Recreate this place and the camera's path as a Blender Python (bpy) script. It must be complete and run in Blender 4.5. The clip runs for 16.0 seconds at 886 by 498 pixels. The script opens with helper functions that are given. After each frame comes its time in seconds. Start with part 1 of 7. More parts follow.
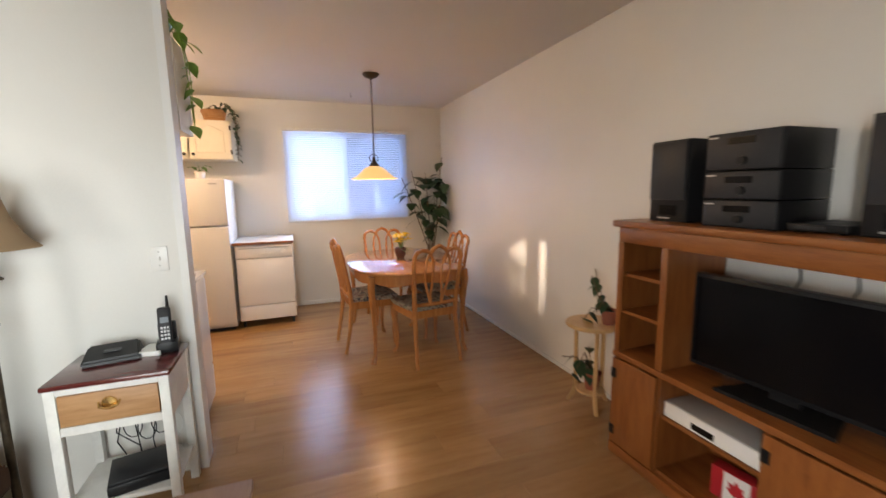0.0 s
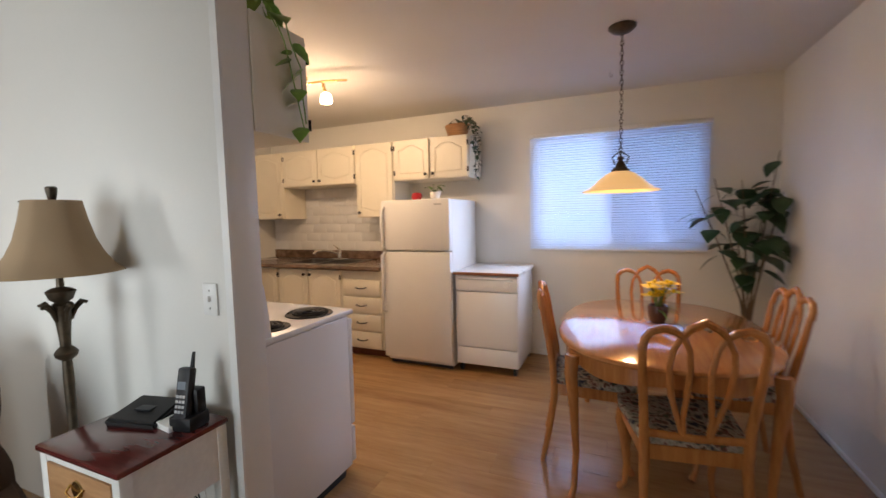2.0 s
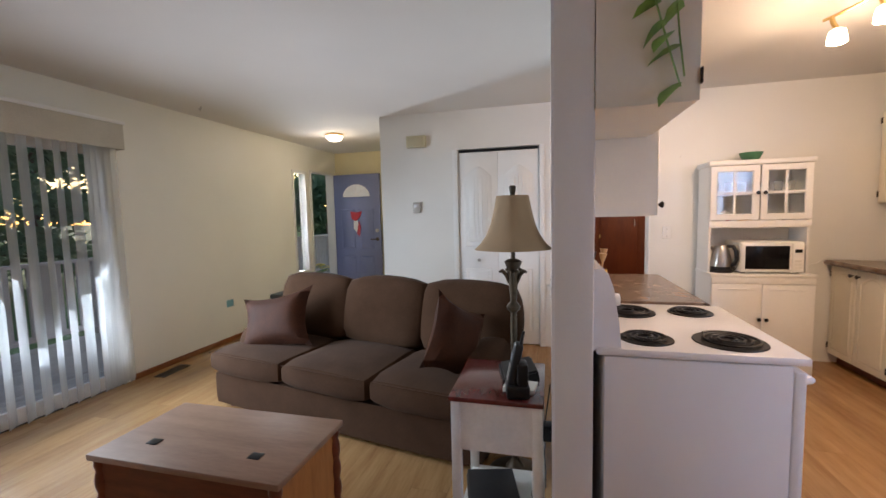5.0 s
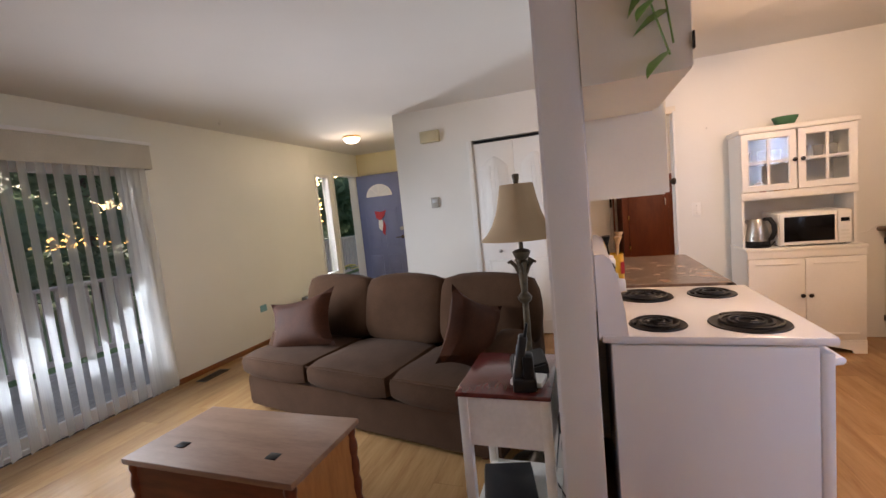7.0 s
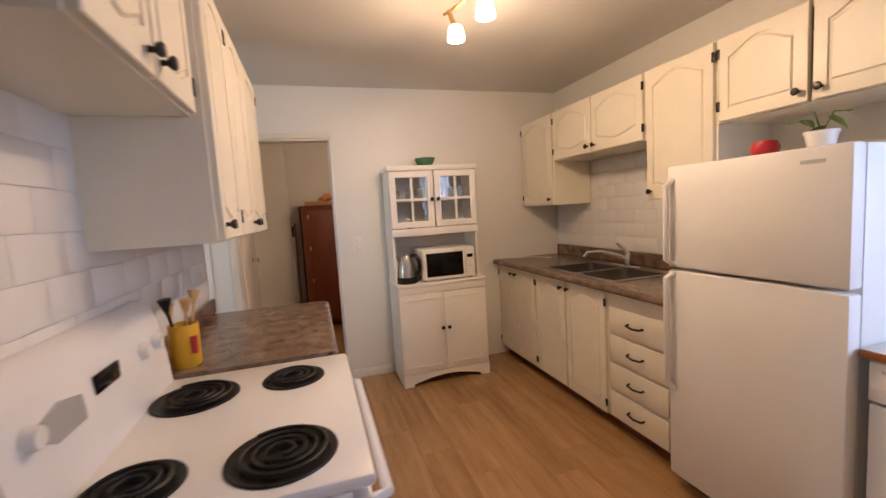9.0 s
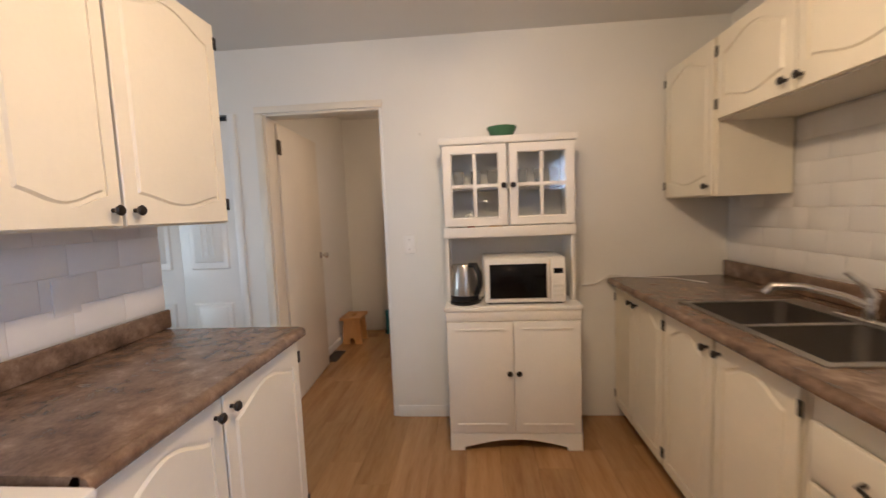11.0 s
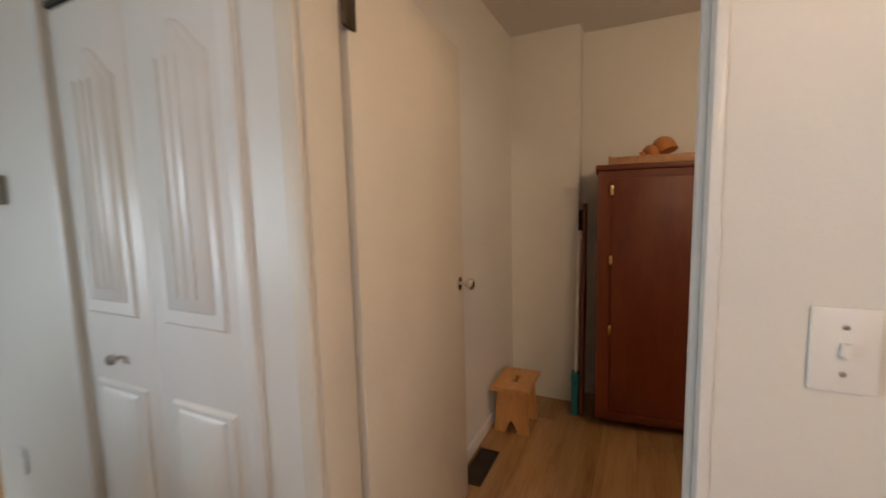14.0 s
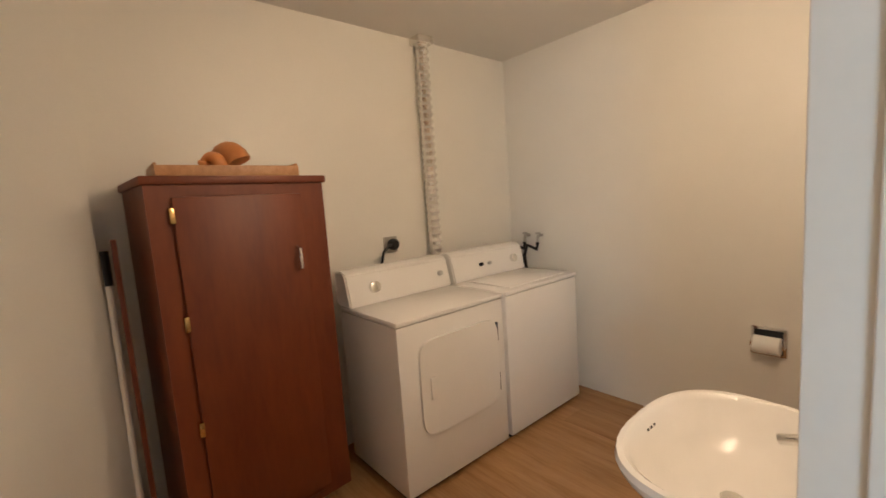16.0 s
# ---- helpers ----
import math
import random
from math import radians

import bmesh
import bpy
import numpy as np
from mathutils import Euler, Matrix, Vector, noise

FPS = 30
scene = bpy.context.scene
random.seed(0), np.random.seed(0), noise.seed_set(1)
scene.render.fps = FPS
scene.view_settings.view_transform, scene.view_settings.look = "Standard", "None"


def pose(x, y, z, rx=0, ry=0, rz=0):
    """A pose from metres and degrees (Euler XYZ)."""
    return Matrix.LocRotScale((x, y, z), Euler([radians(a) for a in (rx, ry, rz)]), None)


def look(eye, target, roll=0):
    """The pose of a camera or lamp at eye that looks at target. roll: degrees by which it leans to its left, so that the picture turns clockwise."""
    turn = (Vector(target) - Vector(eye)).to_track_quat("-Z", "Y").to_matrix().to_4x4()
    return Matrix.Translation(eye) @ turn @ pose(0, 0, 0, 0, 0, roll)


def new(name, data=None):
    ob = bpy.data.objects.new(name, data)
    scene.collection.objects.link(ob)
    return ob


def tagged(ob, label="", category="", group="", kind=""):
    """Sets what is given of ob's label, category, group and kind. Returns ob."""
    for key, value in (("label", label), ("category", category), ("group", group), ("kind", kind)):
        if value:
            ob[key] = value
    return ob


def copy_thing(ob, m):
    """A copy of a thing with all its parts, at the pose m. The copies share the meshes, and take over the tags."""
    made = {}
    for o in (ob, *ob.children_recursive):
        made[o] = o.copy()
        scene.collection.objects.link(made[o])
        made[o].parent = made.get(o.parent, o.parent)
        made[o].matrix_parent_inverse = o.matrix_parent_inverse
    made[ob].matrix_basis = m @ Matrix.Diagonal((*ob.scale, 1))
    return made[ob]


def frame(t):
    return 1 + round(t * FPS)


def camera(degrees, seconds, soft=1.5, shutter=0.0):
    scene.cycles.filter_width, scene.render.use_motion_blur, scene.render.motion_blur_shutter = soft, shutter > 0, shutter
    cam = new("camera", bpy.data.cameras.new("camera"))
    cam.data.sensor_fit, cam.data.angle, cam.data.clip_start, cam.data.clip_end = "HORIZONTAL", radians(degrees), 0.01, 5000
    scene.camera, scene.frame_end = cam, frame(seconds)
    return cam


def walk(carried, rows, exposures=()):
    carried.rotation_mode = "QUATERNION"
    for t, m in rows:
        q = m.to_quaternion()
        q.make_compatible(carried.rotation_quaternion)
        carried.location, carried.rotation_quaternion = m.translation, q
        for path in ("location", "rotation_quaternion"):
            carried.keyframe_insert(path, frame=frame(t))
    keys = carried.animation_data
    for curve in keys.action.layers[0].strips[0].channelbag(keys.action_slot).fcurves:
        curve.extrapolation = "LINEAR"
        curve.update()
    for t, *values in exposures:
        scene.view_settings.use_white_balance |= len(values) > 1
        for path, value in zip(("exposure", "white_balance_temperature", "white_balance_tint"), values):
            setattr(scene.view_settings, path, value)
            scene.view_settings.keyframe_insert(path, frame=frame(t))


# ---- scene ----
cam = camera(94.1, 16.0, soft=1.5, shutter=0.4)
PATH = [
    (0, (1.259, 1.407, 1.397), (1.937, 3.266, 1.109), -0.9),
    (0.5, (1.446, 1.744, 1.380), (1.805, 3.699, 1.167), -1.3),
    (1, (1.696, 2.016, 1.362), (1.541, 4.002, 1.180), -2),
    (1.5, (1.887, 2.316, 1.391), (1.398, 4.246, 1.212), -1.3),
    (2, (2.005, 2.637, 1.373), (1.223, 4.471, 1.216), -1.2),
    (2.5, (2.173, 2.892, 1.397), (0.981, 4.488, 1.231), -0.6),
    (3, (2.237, 3.147, 1.408), (0.737, 4.461, 1.247), -0.1),
    (3.5, (2.241, 3.352, 1.394), (0.457, 4.248, 1.284), -1),
    (4, (2.328, 3.486, 1.415), (0.358, 3.788, 1.255), -0.8),
    (4.5, (2.292, 3.593, 1.387), (0.307, 3.428, 1.207), -1.3),
    (5, (2.214, 3.642, 1.375), (0.284, 3.143, 1.208), -1.4),
    (7.5, (2.120, 3.838, 1.368), (0.242, 3.178, 1.180), -5.7),
    (8, (1.861, 3.942, 1.334), (-0.131, 3.950, 1.157), -5.5),
    (8.5, (1.647, 4.124, 1.401), (-0.247, 4.737, 1.207), -3.9),
    (10.8, (0.724, 5.112, 1.365), (-1.268, 5.097, 1.190), -2),
    (11, (0.592, 5.129, 1.355), (-1.394, 4.973, 1.177), -2.3),
    (11.5, (0.249, 5.200, 1.361), (-1.629, 4.539, 1.175), -0.9),
    (12, (-0.086, 5.137, 1.333), (-1.802, 4.123, 1.167), -1.4),
    (12.5, (-0.427, 5.002, 1.358), (-2.042, 3.835, 1.194), -1.7),
    (13, (-0.749, 4.872, 1.359), (-2.287, 3.604, 1.193), -0.7),
    (13.5, (-1.041, 4.663, 1.364), (-2.669, 3.516, 1.185), -0.7),
    (14, (-1.338, 4.460, 1.362), (-3.131, 3.600, 1.143), -1.5),
    (14.5, (-1.639, 4.262, 1.376), (-3.595, 3.914, 1.140), -1.1),
    (15, (-1.939, 4.145, 1.357), (-3.870, 4.603, 1.111), -1.6),
    (15.5, (-2.085, 4.130, 1.388), (-3.783, 5.164, 1.164), -2),
    (16, (-2.101, 4.101, 1.390), (-3.625, 5.378, 1.169), -4),
]
EXPOSURE = [(0, 0.98, 7500, 18), (1, 0.72, 7200, 18), (2, 0.50, 7000, 18), (3, 0.40, 6900, 18), (4, 0.62, 6400, 20), (6, 0.82, 6400, 22), (8, 0.70, 7300, 28), (8.5, 0.40, 6700, 24), (9.5, 0.46, 6700, 20), (11, 0.52, 6200, 15), (12.5, 0.50, 5900, 12), (13.5, 0.50, 5600, 11), (14, 0.44, 6600, 15), (14.5, 0.60, 7200, 20), (15, 0.96, 7100, 22), (15.5, 1.06, 6500, 15), (16, 1.14, 6200, 11)]
walk(cam, [(t, look(eye, target, roll)) for t, eye, target, roll in PATH], EXPOSURE)

# ---- world and light ----
world = bpy.data.worlds.new("sky")
scene.world = world
world.use_nodes = True
wn = world.node_tree.nodes
sky = wn.new("ShaderNodeTexSky")
sky.sky_type, sky.sun_disc = "NISHITA", False
sky.sun_elevation, sky.sun_rotation = radians(8), radians(236.5)
world.node_tree.links.new(sky.outputs[0], wn["Background"].inputs[0])
wn["Background"].inputs[1].default_value = 0.15
SUN = new("sun", bpy.data.lights.new("sun", "SUN"))
SUN.data.energy, SUN.data.angle, SUN.data.color = 3.0, radians(0.6), (1.0, 0.93, 0.82)
SUN.matrix_world = look((-16.6, -11, 2.8), (0, 0, 0))


def area(name, eye, target, w, h, power, color, spread=180):
    d = bpy.data.lights.new(name, "AREA")
    d.spread = radians(spread)
    d.shape, d.size, d.size_y, d.energy, d.color = "RECTANGLE", w, h, power, color
    o = new(name, d)
    o.matrix_world = look(eye, target)
    return o


def point(name, at, power, color, r=0.03):
    d = bpy.data.lights.new(name, "POINT")
    d.energy, d.color, d.shadow_soft_size = power, color, r
    o = new(name, d)
    o.location = at
    return o


WARM = (1.0, 0.74, 0.48)
# daylight standing in the openings; narrow-spread lamps stand slightly inside the room
area("window_daylight", (1.955, 6.76, 1.575), (1.955, 5, 1.5), 1.40, 1.02, 29, (0.36, 0.58, 1.0))
area("sidelight_daylight", (-3.125, 0.10, 1.31), (-0.4, 3.6, 1.15), 0.26, 1.38, 13, (0.82, 0.94, 1.0), 100)
# Added lamps: patio light inwards, upward fill for the ceiling, window light towards the fridge
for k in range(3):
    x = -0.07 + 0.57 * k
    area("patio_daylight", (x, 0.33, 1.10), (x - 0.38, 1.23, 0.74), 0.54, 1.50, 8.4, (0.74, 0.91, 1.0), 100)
    area("patio_ceiling_fill", (x, 0.36, 0.42), (x - 0.2, 1.04, 1.13), 0.54, 0.50, 1.3, (0.84, 0.94, 1.0), 80)
    area("window_daylight", (1.52 + 0.43 * k, 6.50, 1.57), (0.70 + 0.43 * k, 5.93, 1.37), 0.40, 0.95, 1.7, (0.56, 0.73, 1.0), 90)
# Side lamp added at the patio jamb to brighten the east wall
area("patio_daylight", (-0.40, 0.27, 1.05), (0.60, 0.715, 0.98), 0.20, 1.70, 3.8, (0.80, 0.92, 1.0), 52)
# lamps of the place
for lx, ly in ((-0.52, 5.128), (-0.265, 5.176), (-0.004, 5.197)):
    point("track_bulb", (lx, ly, 2.215), 10.2, WARM, 0.035)
point("pendant_bulb", (2.015, 5.31, 1.50), 4.5, WARM, 0.04)
point("entry_bulb", (-2.70, 0.96, 2.20), 2.2, (1.0, 0.82, 0.58), 0.06)
for k in range(3):
    point("vanity_bulb", (-2.40, 5.08 + 0.2 * k, 2.10), 3.6, (1.0, 0.72, 0.47), 0.05)

# ---- materials ----


def node_mat(name):
    m = bpy.data.materials.new(name)
    m.use_nodes = True
    nt = m.node_tree
    return m, nt, nt.nodes["Principled BSDF"]


def ramp(nt, fac, stops):
    r = nt.nodes.new("ShaderNodeValToRGB")
    el = r.color_ramp.elements
    while len(el) < len(stops):
        el.new(0.5)
    for e, (p, c) in zip(el, stops):
        e.position, e.color = p, (*c, 1)
    nt.links.new(fac, r.inputs[0])
    return r.outputs[0]


def coords(nt, scale=(1, 1, 1)):
    tc = nt.nodes.new("ShaderNodeTexCoord")
    mp = nt.nodes.new("ShaderNodeMapping")
    mp.inputs["Scale"].default_value = scale
    nt.links.new(tc.outputs["Object"], mp.inputs[0])
    return mp.outputs[0]


def noise_tex(nt, vec, scale, detail=4, rough=0.55):
    n = nt.nodes.new("ShaderNodeTexNoise")
    n.inputs["Scale"].default_value, n.inputs["Detail"].default_value, n.inputs["Roughness"].default_value = scale, detail, rough
    nt.links.new(vec, n.inputs["Vector"])
    return n.outputs[0]


def bump(nt, bs, height, strength, dist=0.01):
    b = nt.nodes.new("ShaderNodeBump")
    b.inputs["Strength"].default_value, b.inputs["Distance"].default_value = strength, dist
    nt.links.new(height, b.inputs["Height"])
    nt.links.new(b.outputs[0], bs.inputs["Normal"])


def mul(c, k):
    return tuple(min(1.0, v * k) for v in c)


def plain(name, col, rough=0.5, metal=0.0, var=0.06, scale=3.0, grain=60.0, bmp=0.08, rvar=0.06):
    """A painted, moulded or metal surface: broad stains, fine grain, uneven gloss."""
    m, nt, bs = node_mat(name)
    v = coords(nt)
    broad, fine = noise_tex(nt, v, scale, 5), noise_tex(nt, v, grain, 3)
    mix = nt.nodes.new("ShaderNodeMath")
    mix.operation = "MULTIPLY_ADD"
    mix.inputs[1].default_value = 0.35
    nt.links.new(fine, mix.inputs[0])
    nt.links.new(broad, mix.inputs[2])
    c = ramp(nt, mix.outputs[0], [(0.45, mul(col, 1 - var)), (0.85, mul(col, 1 + var))])
    nt.links.new(c, bs.inputs["Base Color"])
    mr = nt.nodes.new("ShaderNodeMapRange")
    mr.inputs[3].default_value, mr.inputs[4].default_value = max(0.02, rough - rvar), min(1, rough + rvar)
    nt.links.new(broad, mr.inputs[0])
    nt.links.new(mr.outputs[0], bs.inputs["Roughness"])
    bs.inputs["Metallic"].default_value = metal
    if bmp:
        bump(nt, bs, fine, bmp, 0.004)
    return m


def wood(name, dark, light, axis=0, rough=0.35, stretch=14.0, scale=3.0, rnd=0.0, bmp=0.08, coat=0.0):
    """Timber with the grain along one axis."""
    m, nt, bs = node_mat(name)
    sc = [stretch] * 3
    sc[axis] = 1.0
    v = coords(nt, sc)
    if rnd:
        oi = nt.nodes.new("ShaderNodeObjectInfo")
        sh = nt.nodes.new("ShaderNodeVectorMath")
        sh.operation = "MULTIPLY_ADD"
        sh.inputs[1].default_value = (37, 91, 53)
        nt.links.new(oi.outputs["Random"], sh.inputs[0])
        nt.links.new(v, sh.inputs[2])
        v = sh.outputs[0]
    a, b = noise_tex(nt, v, scale, 6, 0.6), noise_tex(nt, v, scale * 7, 3)
    mix = nt.nodes.new("ShaderNodeMath")
    mix.operation = "MULTIPLY_ADD"
    mix.inputs[1].default_value = 0.3
    nt.links.new(b, mix.inputs[0])
    nt.links.new(a, mix.inputs[2])
    mid = tuple((p + q) / 2 for p, q in zip(dark, light))
    c = ramp(nt, mix.outputs[0], [(0.42, dark), (0.62, mid), (0.86, light)])
    if rnd:
        hs = nt.nodes.new("ShaderNodeHueSaturation")
        mr = nt.nodes.new("ShaderNodeMapRange")
        mr.inputs[3].default_value, mr.inputs[4].default_value = 1 - rnd, 1 + rnd
        nt.links.new(oi.outputs["Random"], mr.inputs[0])
        nt.links.new(mr.outputs[0], hs.inputs["Value"])
        nt.links.new(c, hs.inputs["Color"])
        c = hs.outputs[0]
    nt.links.new(c, bs.inputs["Base Color"])
    bs.inputs["Roughness"].default_value = rough
    bs.inputs["Coat Weight"].default_value = coat
    bs.inputs["Coat Roughness"].default_value = 0.12
    bump(nt, bs, b, bmp, 0.002)
    return m


def fabric(name, a, b, scale=160.0, rough=0.95, big=5.0, blot=()):
    m, nt, bs = node_mat(name)
    v = coords(nt)
    weave, broad = noise_tex(nt, v, scale, 2), noise_tex(nt, v, big, 4)
    c = ramp(nt, broad, list(blot) if blot else [(0.3, a), (0.7, b)])
    mx = nt.nodes.new("ShaderNodeMix")
    mx.data_type, mx.blend_type = "RGBA", "MULTIPLY"
    mx.inputs["Factor"].default_value = 0.45
    nt.links.new(c, mx.inputs[6])
    nt.links.new(ramp(nt, weave, [(0.35, (0.55, 0.55, 0.55)), (0.65, (1, 1, 1))]), mx.inputs[7])
    nt.links.new(mx.outputs[2], bs.inputs["Base Color"])
    bs.inputs["Roughness"].default_value = rough
    bs.inputs["Sheen Weight"].default_value = 0.03
    bs.inputs["Specular IOR Level"].default_value = 0.15
    bump(nt, bs, weave, 0.35, 0.003)
    return m


def glow(name, col, strength, base=(0.9, 0.85, 0.75)):
    m, nt, bs = node_mat(name)
    bs.inputs["Base Color"].default_value = (*base, 1)
    bs.inputs["Emission Color"].default_value = (*col, 1)
    bs.inputs["Emission Strength"].default_value = strength
    bs.inputs["Roughness"].default_value = 0.3
    return m


def glass(name, col=(1, 1, 1), rough=0.0, clear=0.85):
    """A thin pane: mostly see-through, with a gloss on it."""
    m, nt, bs = node_mat(name)
    t, g, mx = nt.nodes.new("ShaderNodeBsdfTransparent"), nt.nodes.new("ShaderNodeBsdfGlossy"), nt.nodes.new("ShaderNodeMixShader")
    lw, pw, fr = nt.nodes.new("ShaderNodeLayerWeight"), nt.nodes.new("ShaderNodeMath"), nt.nodes.new("ShaderNodeMath")
    pw.operation, fr.operation = "POWER", "MULTIPLY_ADD"
    pw.inputs[1].default_value, fr.inputs[1].default_value, fr.inputs[2].default_value = 5.0, 0.9, 0.03
    nt.links.new(lw.outputs["Facing"], pw.inputs[0])
    nt.links.new(pw.outputs[0], fr.inputs[0])
    t.inputs[0].default_value = (*mul(col, clear + 0.12), 1)
    g.inputs["Roughness"].default_value = rough
    nt.links.new(fr.outputs[0], mx.inputs[0])
    nt.links.new(t.outputs[0], mx.inputs[1])
    nt.links.new(g.outputs[0], mx.inputs[2])
    nt.links.new(mx.outputs[0], nt.nodes["Material Output"].inputs[0])
    return m


def sheer(name, col, thru=0.5, clear=0.0):
    """Cloth or thin plastic that lets light through; clear is the share of open weave."""
    m, nt, bs = node_mat(name)
    d, t, tr = nt.nodes.new("ShaderNodeBsdfDiffuse"), nt.nodes.new("ShaderNodeBsdfTranslucent"), nt.nodes.new("ShaderNodeBsdfTransparent")
    a, b = nt.nodes.new("ShaderNodeMixShader"), nt.nodes.new("ShaderNodeMixShader")
    c = ramp(nt, noise_tex(nt, coords(nt, (30, 30, 1)), 3, 3), [(0.3, mul(col, 0.9)), (0.7, mul(col, 1.05))])
    nt.links.new(c, d.inputs[0])
    nt.links.new(c, t.inputs[0])
    a.inputs[0].default_value, b.inputs[0].default_value = thru, clear
    nt.links.new(d.outputs[0], a.inputs[1])
    nt.links.new(t.outputs[0], a.inputs[2])
    nt.links.new(a.outputs[0], b.inputs[1])
    nt.links.new(tr.outputs[0], b.inputs[2])
    nt.links.new(b.outputs[0], nt.nodes["Material Output"].inputs[0])
    return m


WALL = plain("wall_paint", (0.74, 0.725, 0.68), 0.42, var=0.03, scale=1.2, grain=140, bmp=0.10)
# South wall's cream, made lighter than WALL to put extra daylight into its colour
CREAMLIT = plain("cream_wall_lightened", (0.83, 0.815, 0.73), 0.42, var=0.03, scale=1.2, grain=140, bmp=0.10)
YELLOW = plain("yellow_wall_paint", (0.76, 0.67, 0.42), 0.5, var=0.03)
CEIL = plain("ceiling_paint", (0.70, 0.68, 0.645), 0.8, var=0.03, scale=1.0, grain=220, bmp=0.35)
TRIM = plain("trim_paint", (0.76, 0.755, 0.73), 0.38, var=0.03, bmp=0.04)
DOORP = plain("door_paint", (0.70, 0.64, 0.54), 0.45, var=0.04, bmp=0.05)
CREAM = plain("cabinet_paint", (0.78, 0.725, 0.60), 0.36, var=0.03, scale=4, bmp=0.04)
TILE = plain("tile_glaze", (0.78, 0.77, 0.755), 0.32, var=0.02, scale=6, bmp=0.05)
GROUT = plain("tile_grout", (0.70, 0.69, 0.67), 0.8)
ENAMEL = plain("white_enamel", (0.80, 0.79, 0.78), 0.22, var=0.015, grain=300, bmp=0.05)
PEBBLE = plain("pebbled_enamel", (0.80, 0.79, 0.775), 0.34, var=0.015, grain=420, bmp=0.25)
CHINA = plain("porcelain", (0.84, 0.82, 0.79), 0.10, var=0.01, bmp=0)
WHITEP = plain("white_furniture_paint", (0.80, 0.78, 0.74), 0.4, var=0.03, bmp=0.05)
OLDWHITE = plain("worn_white_paint", (0.74, 0.73, 0.69), 0.5, var=0.09, scale=9, bmp=0.12)
PLASTIC = plain("white_plastic", (0.80, 0.79, 0.76), 0.3, var=0.02, bmp=0)
BLACK = plain("black_plastic", (0.012, 0.012, 0.013), 0.35, var=0.2, bmp=0.05)
DARKGREY = plain("dark_grey_plastic", (0.03, 0.031, 0.034), 0.4, var=0.2, bmp=0.05)
SCREEN = plain("dark_screen", (0.004, 0.004, 0.005), 0.16, var=0.1, bmp=0)
COIL = plain("burner_coil", (0.012, 0.011, 0.011), 0.45, metal=0.3, bmp=0.1)
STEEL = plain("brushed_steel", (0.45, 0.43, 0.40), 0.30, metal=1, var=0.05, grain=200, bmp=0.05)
# Sink bowls take a darker, rougher steel than the rim
BOWLSTEEL = plain("darker_bowl_steel", (0.30, 0.28, 0.26), 0.38, metal=1, var=0.08, grain=200, bmp=0.05)
CHROME = plain("chrome", (0.80, 0.79, 0.77), 0.10, metal=1, var=0.02, bmp=0)
FOIL = plain("foil_duct_metal", (0.82, 0.80, 0.76), 0.24, metal=0.75, var=0.06, bmp=0.1)
for _m in (BLACK, DARKGREY, SCREEN):
    _m.node_tree.nodes["Principled BSDF"].inputs["Specular IOR Level"].default_value = 0.22
BRASS = plain("brass", (0.70, 0.48, 0.20), 0.25, metal=1, var=0.08, bmp=0.05)
BRONZE = plain("aged_bronze", (0.075, 0.055, 0.035), 0.42, metal=0.6, var=0.35, scale=25, bmp=0.15)
KNOB = plain("dark_knob", (0.022, 0.017, 0.014), 0.3, metal=0.5, var=0.2, bmp=0)
SILVER = plain("silver_plastic", (0.50, 0.50, 0.50), 0.35, metal=0.3, var=0.03, bmp=0)
BLUEDOOR = plain("blue_door_paint", (0.17, 0.20, 0.36), 0.4, var=0.05, bmp=0.05)
GREYBOX = plain("grey_blue_vinyl", (0.16, 0.19, 0.22), 0.5, var=0.1, bmp=0.2)
GREEN = plain("green_glaze", (0.05, 0.15, 0.075), 0.25, var=0.12)
TERRA = plain("terracotta", (0.30, 0.09, 0.05), 0.7, var=0.12, bmp=0.2)
REDP = plain("red_print", (0.45, 0.02, 0.03), 0.45, var=0.05)
ORANGE = plain("orange_ceramic", (0.62, 0.25, 0.08), 0.4, var=0.1)
YELP = plain("yellow_plastic", (0.72, 0.40, 0.03), 0.35, var=0.05)
TEAL = plain("teal_plastic", (0.01, 0.14, 0.17), 0.4, var=0.1)
PETAL = plain("yellow_petal", (0.90, 0.68, 0.02), 0.6, var=0.1, bmp=0)
SOIL = plain("potting_soil", (0.05, 0.035, 0.025), 0.95, var=0.3, bmp=0.5)
FLOORW = wood("laminate", (0.275, 0.142, 0.057), (0.425, 0.247, 0.108), 0, rough=0.25, stretch=9, scale=1.6, rnd=0.10, bmp=0.03)
OAK = wood("oak_varnish", (0.36, 0.125, 0.032), (0.55, 0.23, 0.07), 2, rough=0.24, stretch=8, scale=5, coat=0.3)
OAKTOP = wood("oak_tabletop", (0.40, 0.15, 0.045), (0.58, 0.26, 0.09), 1, rough=0.12, stretch=9, scale=4, coat=0.6, bmp=0.015)
PINE = wood("pine_varnish", (0.175, 0.050, 0.012), (0.315, 0.108, 0.029), 2, rough=0.32, stretch=7, scale=4)
PINEX = wood("pine_varnish_across", (0.175, 0.050, 0.012), (0.315, 0.108, 0.029), 0, rough=0.32, stretch=7, scale=4)
PALE = wood("pale_pine", (0.52, 0.31, 0.13), (0.68, 0.45, 0.22), 2, rough=0.35, stretch=7, scale=4)
STOOLW = wood("honey_pine", (0.44, 0.20, 0.06), (0.60, 0.31, 0.11), 2, rough=0.4, stretch=7, scale=4)
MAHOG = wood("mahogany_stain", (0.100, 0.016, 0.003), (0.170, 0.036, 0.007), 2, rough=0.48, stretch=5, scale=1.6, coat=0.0)
